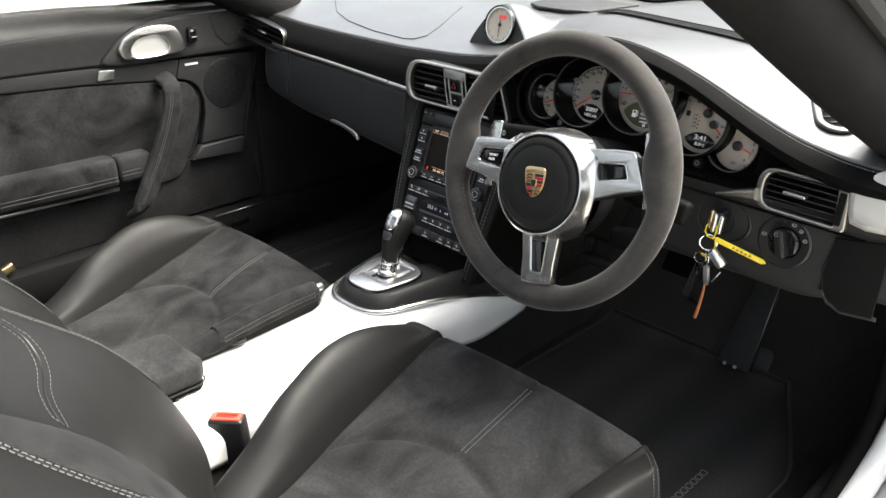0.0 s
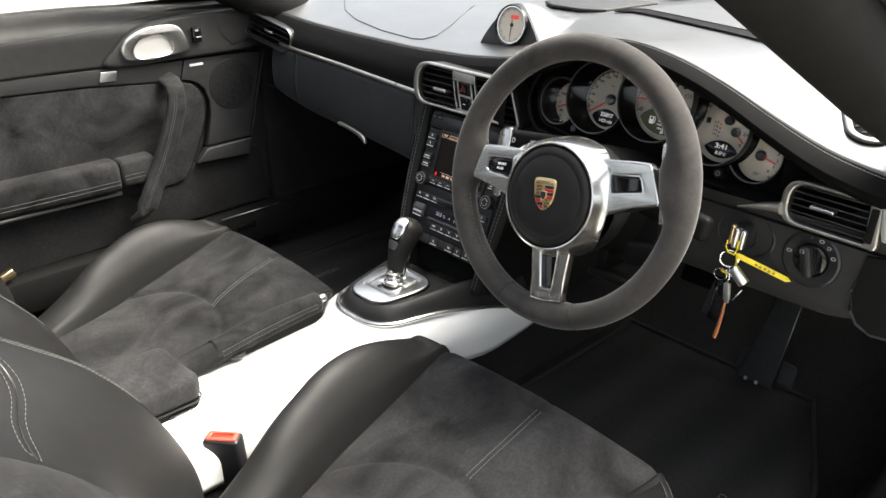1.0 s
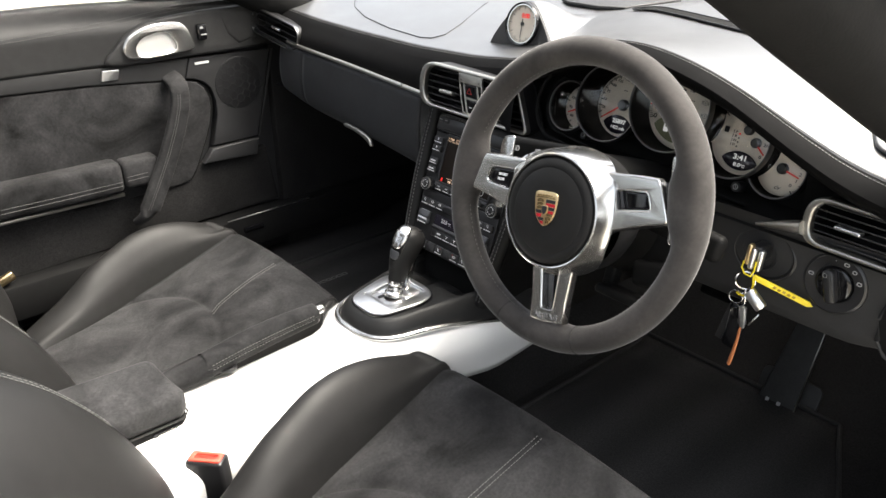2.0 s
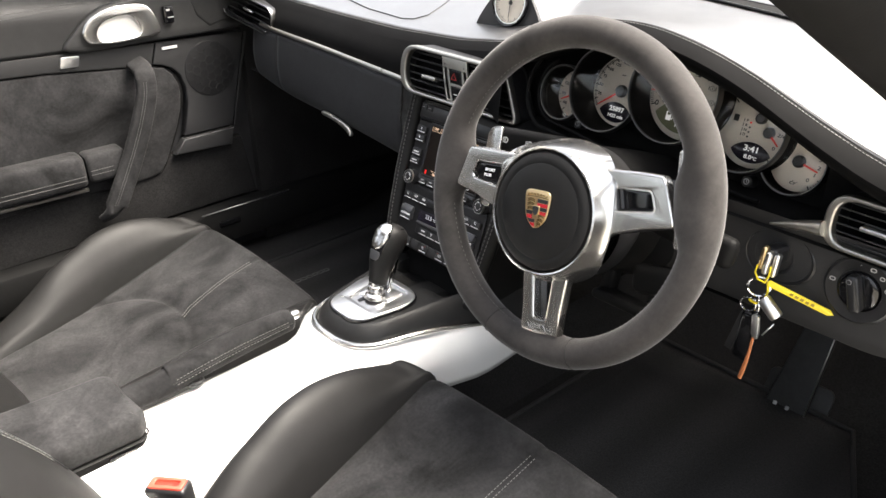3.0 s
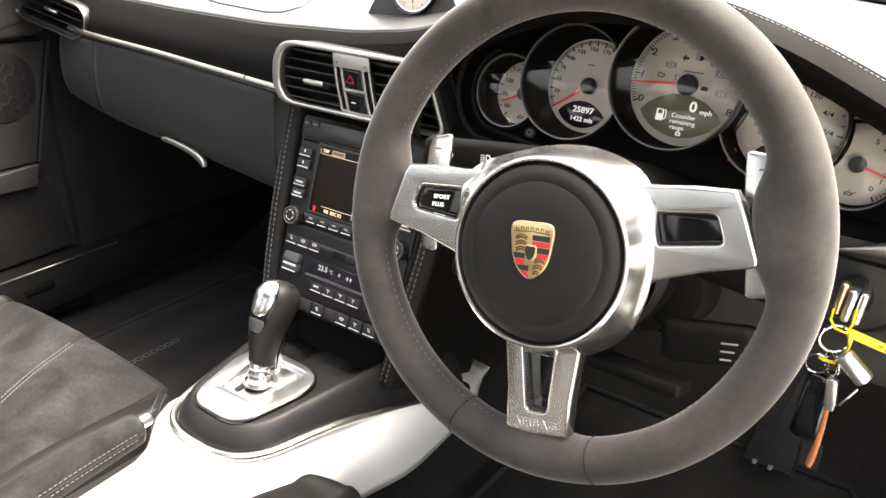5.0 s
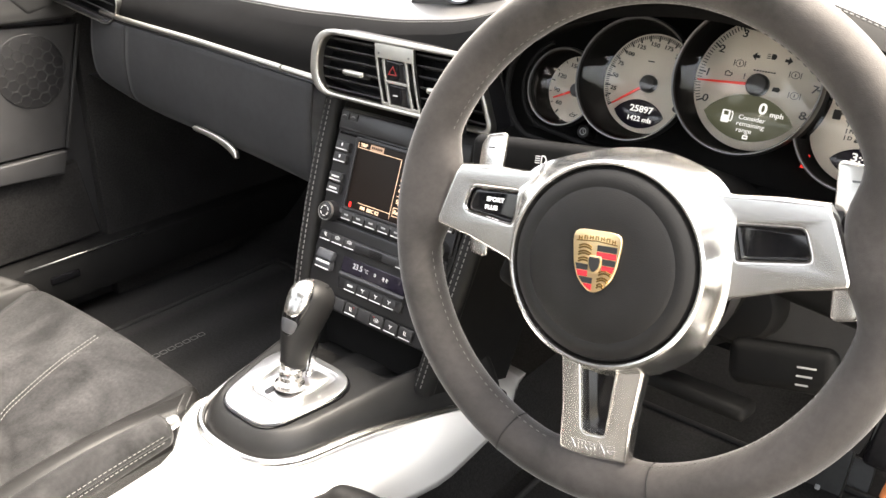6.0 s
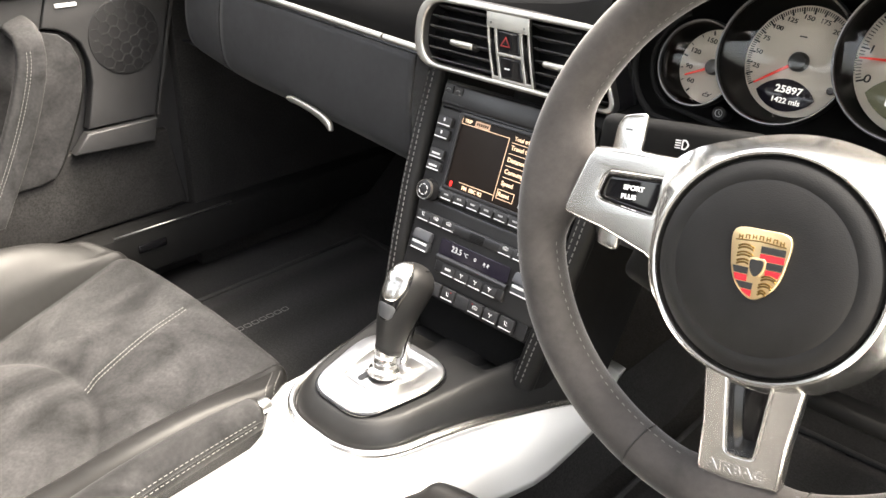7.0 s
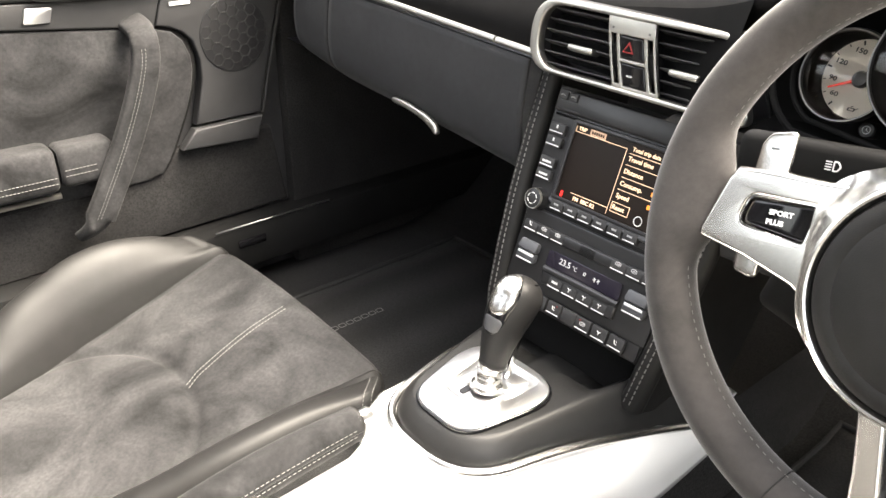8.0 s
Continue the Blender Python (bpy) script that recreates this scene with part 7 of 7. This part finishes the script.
# small gold block over a black strip, beside the passenger seat
clip = thing("gold_side_piece", "small gold-coloured piece beside the passenger seat", "belt tongue")
part("tongue", moved(box(0, 0, 0, 0.012, 0.034, 0.018, 0.004, 3), Matrix.Translation((-0.668, -0.440, 0.250)) @ Matrix.Rotation(radians(20), 4, "X")), CREST_GOLD, clip)
part("webbing", moved(box(0, 0, 0, 0.008, 0.046, 0.16, 0.003, 2), Matrix.Translation((-0.676, -0.462, 0.165)) @ Matrix.Rotation(radians(10), 4, "X")), RUBBER, clip, "black strip below the gold piece")

# ---- passenger sill, mats, pedals ----
ps = thing("sill_trim", "black passenger sill trim with a bright edge", "sill trim", kind="structure")
part("sill_body", box(-0.690, 0.075, 0.195, 0.06, 1.25, 0.075, 0.008), MATT, ps)
part("bright_edge", tube([(-0.660, 0.015, 0.236), (-0.660, 0.225, 0.236)], 0.0012, 6), TRIM, ps, "thin bright edge")
part("slot", box(-0.660, 0.075, 0.205, 0.006, 0.05, 0.014, 0.003), PIANO, ps)


def mat_thing(x0, x1, y0, y1, label, taper=0.0):
    t = thing("floor_mat", label, "floor mat", group="floor mats")
    def f(u, v):
        y = y0 + (y1 - y0) * v
        xr = x1 - taper * max(0.0, y - 0.25)
        x = x0 + (xr - x0) * u
        return (x, y, floor_z(y) + 0.011)
    m = part("mat", grid(f, 10, 40), MAT_CARPET, t, "black carpet mat")
    thicken(m, 0.008)
    edge = [f(0, k / 20) for k in range(21)] + [f(k / 10, 1) for k in range(1, 11)] + [f(1, 1 - k / 20) for k in range(1, 21)]
    part("binding", tube([(x, y, z + 0.001) for x, y, z in edge], 0.004, 8), BINDING, t, "stitched black edge binding")
    return t


mp = mat_thing(-0.575, -0.16, -0.35, 0.44, "black carpet mat in the passenger footwell")
md = mat_thing(0.145, 0.625, -0.35, 0.47, "black carpet mat in the driver footwell", 0.48)
for t, x, y in ((mp, -0.46, 0.14), (md, 0.53, 0.115)):
    for k in range(7):
        part("thread_mark", plate([rounded(0.010, 0.011, 0.002, 3), rounded(0.0085, 0.0095, 0.0015, 3)], 0.0006, 0, Matrix.Translation((x, y - 0.042 + 0.014 * k, floor_z(y) + 0.0115))), STITCH, t, "grey thread mark")
pedal = thing("accelerator_pedal", "black floor-hinged accelerator pedal", "pedal")
PM = Matrix.Translation((0.425, 0.52, 0.235)) @ Matrix.Rotation(radians(64), 4, "X")
part("pad", moved(plate([[(-0.040, -0.135), (0.026, -0.135), (0.022, 0.12), (-0.014, 0.12)]], 0.012, 0.003), PM), PEDAL, pedal)
for k in range(2):
    part("rib", moved(box(-0.022 + k * 0.020, -0.122, 0.0135, 0.006, 0.008, 0.003, 0.001, 1), PM), DIM, pedal, "worn bright stud")
part("edge", moved(tube([(0.0250, -0.13, 0.012), (0.0210, 0.12, 0.012)], 0.0012, 6), PM), TRIM, pedal, "thin bright edge")
part("heel_tray", moved(plate([rounded(0.105, 0.09, 0.012, 4, -0.002, -0.115)], 0.006, 0.002, Matrix.Translation((0, 0, -0.012))), PM), PEDAL, pedal, "black rubber surround")
bp = thing("brake_pedal", "black brake pedal on a metal arm", "pedal")
part("pad", moved(box(0, 0, 0, 0.075, 0.055, 0.012, 0.006, 3), Matrix.Translation((0.27, 0.50, 0.28)) @ Matrix.Rotation(radians(60), 4, "X")), RUBBER, bp)
part("arm", tube([(0.27, 0.51, 0.285), (0.275, 0.56, 0.36), (0.28, 0.58, 0.46)], 0.008, 10), SMOOTH, bp)

# ---- stopwatch on the dash ----
chrono = thing("dash_stopwatch", "round analogue stopwatch in a black pod on the dash", "stopwatch")
CHM = facing(-0.028, 0.283, 0.716, 12)


def pod(u, v):
    """An arch that runs back from the dial and sinks into the dash top."""
    a = math.pi * u
    k = 1 - smoothstep(0.0, 1.0, v) * 0.9
    w = 0.040 + 0.030 * (1 - math.sin(a)) ** 1.6
    h = 0.074 * math.sin(a) ** 0.8 * k
    return (-0.028 + w * (0.55 + 0.45 * k) * math.cos(a) * (1 + 0.25 * v), 0.276 + 0.17 * v + 0.016 * math.sin(a) * (1 - v), 0.676 + h + 0.028 * v)


# dome in the sun-lightened leather
pd = part("pod", grid(pod, 40, 16), LIT_DASH_LEATHER, chrono, "black leather pod")
thicken(pd, 0.004)
# rear-facing front of the same pod, shade put in by a darker material
part("pod_front", plate([[((0.040 + 0.030 * (1 - math.sin(math.pi * k / 32)) ** 1.6) * math.cos(math.pi * k / 32), -0.040 + 0.0755 * math.sin(math.pi * k / 32) ** 0.8) for k in range(33)], ellipse(0.0325, 0.0325, 0, 0, 40)], 0.004, 0.001, CHM @ Matrix.Translation((0, 0, -0.004))), PANEL, chrono, "pod front in darker plastic for its shade")
part("case", moved(lathe([(0.033, -0.03), (0.0345, 0.004), (0.0335, 0.007), (0.032, 0.006), (0.031, 0.001)], 56), CHM), PIANO, chrono, "gloss black case")
part("ring", moved(lathe([(0.0315, 0.002), (0.031, 0.005), (0.0295, 0.005), (0.029, 0.001)], 56), CHM), CHROME, chrono)
part("face", plate([ellipse(0.030, 0.030, n=48)], 0.0015, 0, CHM), DIAL, chrono, "pale dial face")
tk = bmesh.new()
for k in range(60):
    a = 2 * math.pi * k / 60
    l = 0.005 if k % 5 == 0 else 0.0028
    bmesh.ops.create_cube(tk, size=1, matrix=CHM @ Matrix.Rotation(a, 4, "Z") @ Matrix.Translation((0.0285 - l / 2, 0, 0.0017)) @ Matrix.Diagonal((l, 0.0008 if k % 5 == 0 else 0.0004, 0.0004, 1)))
part("tick_marks", tk, INK, chrono, smooth=False)
part("digits", letters("0:00", 0.010, CHM @ Matrix.Translation((0.004, 0.013, 0.0017)), bold=0.0003), LIT_RED, chrono, "red lit digits")
part("hand", moved(plate([[(-0.008, -0.0008), (0.022, -0.0004), (0.022, 0.0004), (-0.008, 0.0008)]], 0.0006, 0, Matrix.Translation((0, 0, 0.003))), CHM @ Matrix.Rotation(radians(-90), 4, "Z")), INK, chrono)
part("cap", moved(lathe([(0.003, 0.0015), (0.003, 0.004), (0, 0.0045)], 16), CHM), SMOOTH, chrono)
grille = thing("dash_speaker", "black centre speaker grille on the dash top", "speaker grille")
part("grille", plate([[(-0.10, -0.06), (-0.06, -0.085), (0.01, -0.085), (0.05, -0.06), (0.07, 0.08), (-0.13, 0.08)]], 0.006, 0.0015, Matrix.Translation((-0.06, 0.58, 0.7120))), PANEL, grille)
slot = thing("demister_slot", "long black demister slot under the windscreen", "air vent")
def on_top(x, y, lift):
    ye = soft(x, EDGE_Y)
    return (x, y, dash_top(x, (y - ye) / (0.82 - ye))[2] + lift)


def slot_pt(u, v):
    x, y = 0.036 + 0.434 * u, 0.481 - 0.136 * u
    w = (0.011 + 0.010 * u) * (1 - abs(2 * u - 1) ** 14) * (2 * v - 1)
    return on_top(x + 0.37 * w, y + 0.93 * w, 0.0032)


part("slot", grid(slot_pt, 60, 4), MATT, slot)
part("rim", tube([slot_pt(k / 40, 0) for k in range(41)] + [slot_pt(1 - k / 40, 1) for k in range(1, 40)], 0.0016, 6, closed=True), SMOOTH, slot)
cowl = part("cowl", grid(lambda u, v: (lambda x: on_top(x, min(0.80, 0.765 - 0.25 * x) + (0.83 - min(0.80, 0.765 - 0.25 * x)) * v, 0.005))(-0.62 + 1.24 * u), 40, 3), RUBBER)
thicken(cowl, 0.004)
tagged(cowl, "black cowl strip along the windscreen's foot", "cowl", kind="structure")
screen_glass = thing("windscreen", "clear raked windscreen", "windscreen", kind="structure")
ws = part("pane", grid(lambda u, v: (-0.70 + 1.40 * u + (0.09 if u < 0.5 else -0.09) * 2 * abs(u - 0.5) * v, 0.86 - 0.18 * (2 * u - 1) ** 2 * (1 - v) - 1.28 * v, 0.70 + 0.42 * v), 20, 10), GLASS, screen_glass)
ws.visible_shadow = False

rear = thing("window_2", "clear rear window", "window", kind="structure")
part("pane", grid(lambda u, v: (-0.60 + 1.20 * u, -1.36 + 0.36 * v, 0.72 + 0.30 * v), 6, 4), GLASS, rear).visible_shadow = False
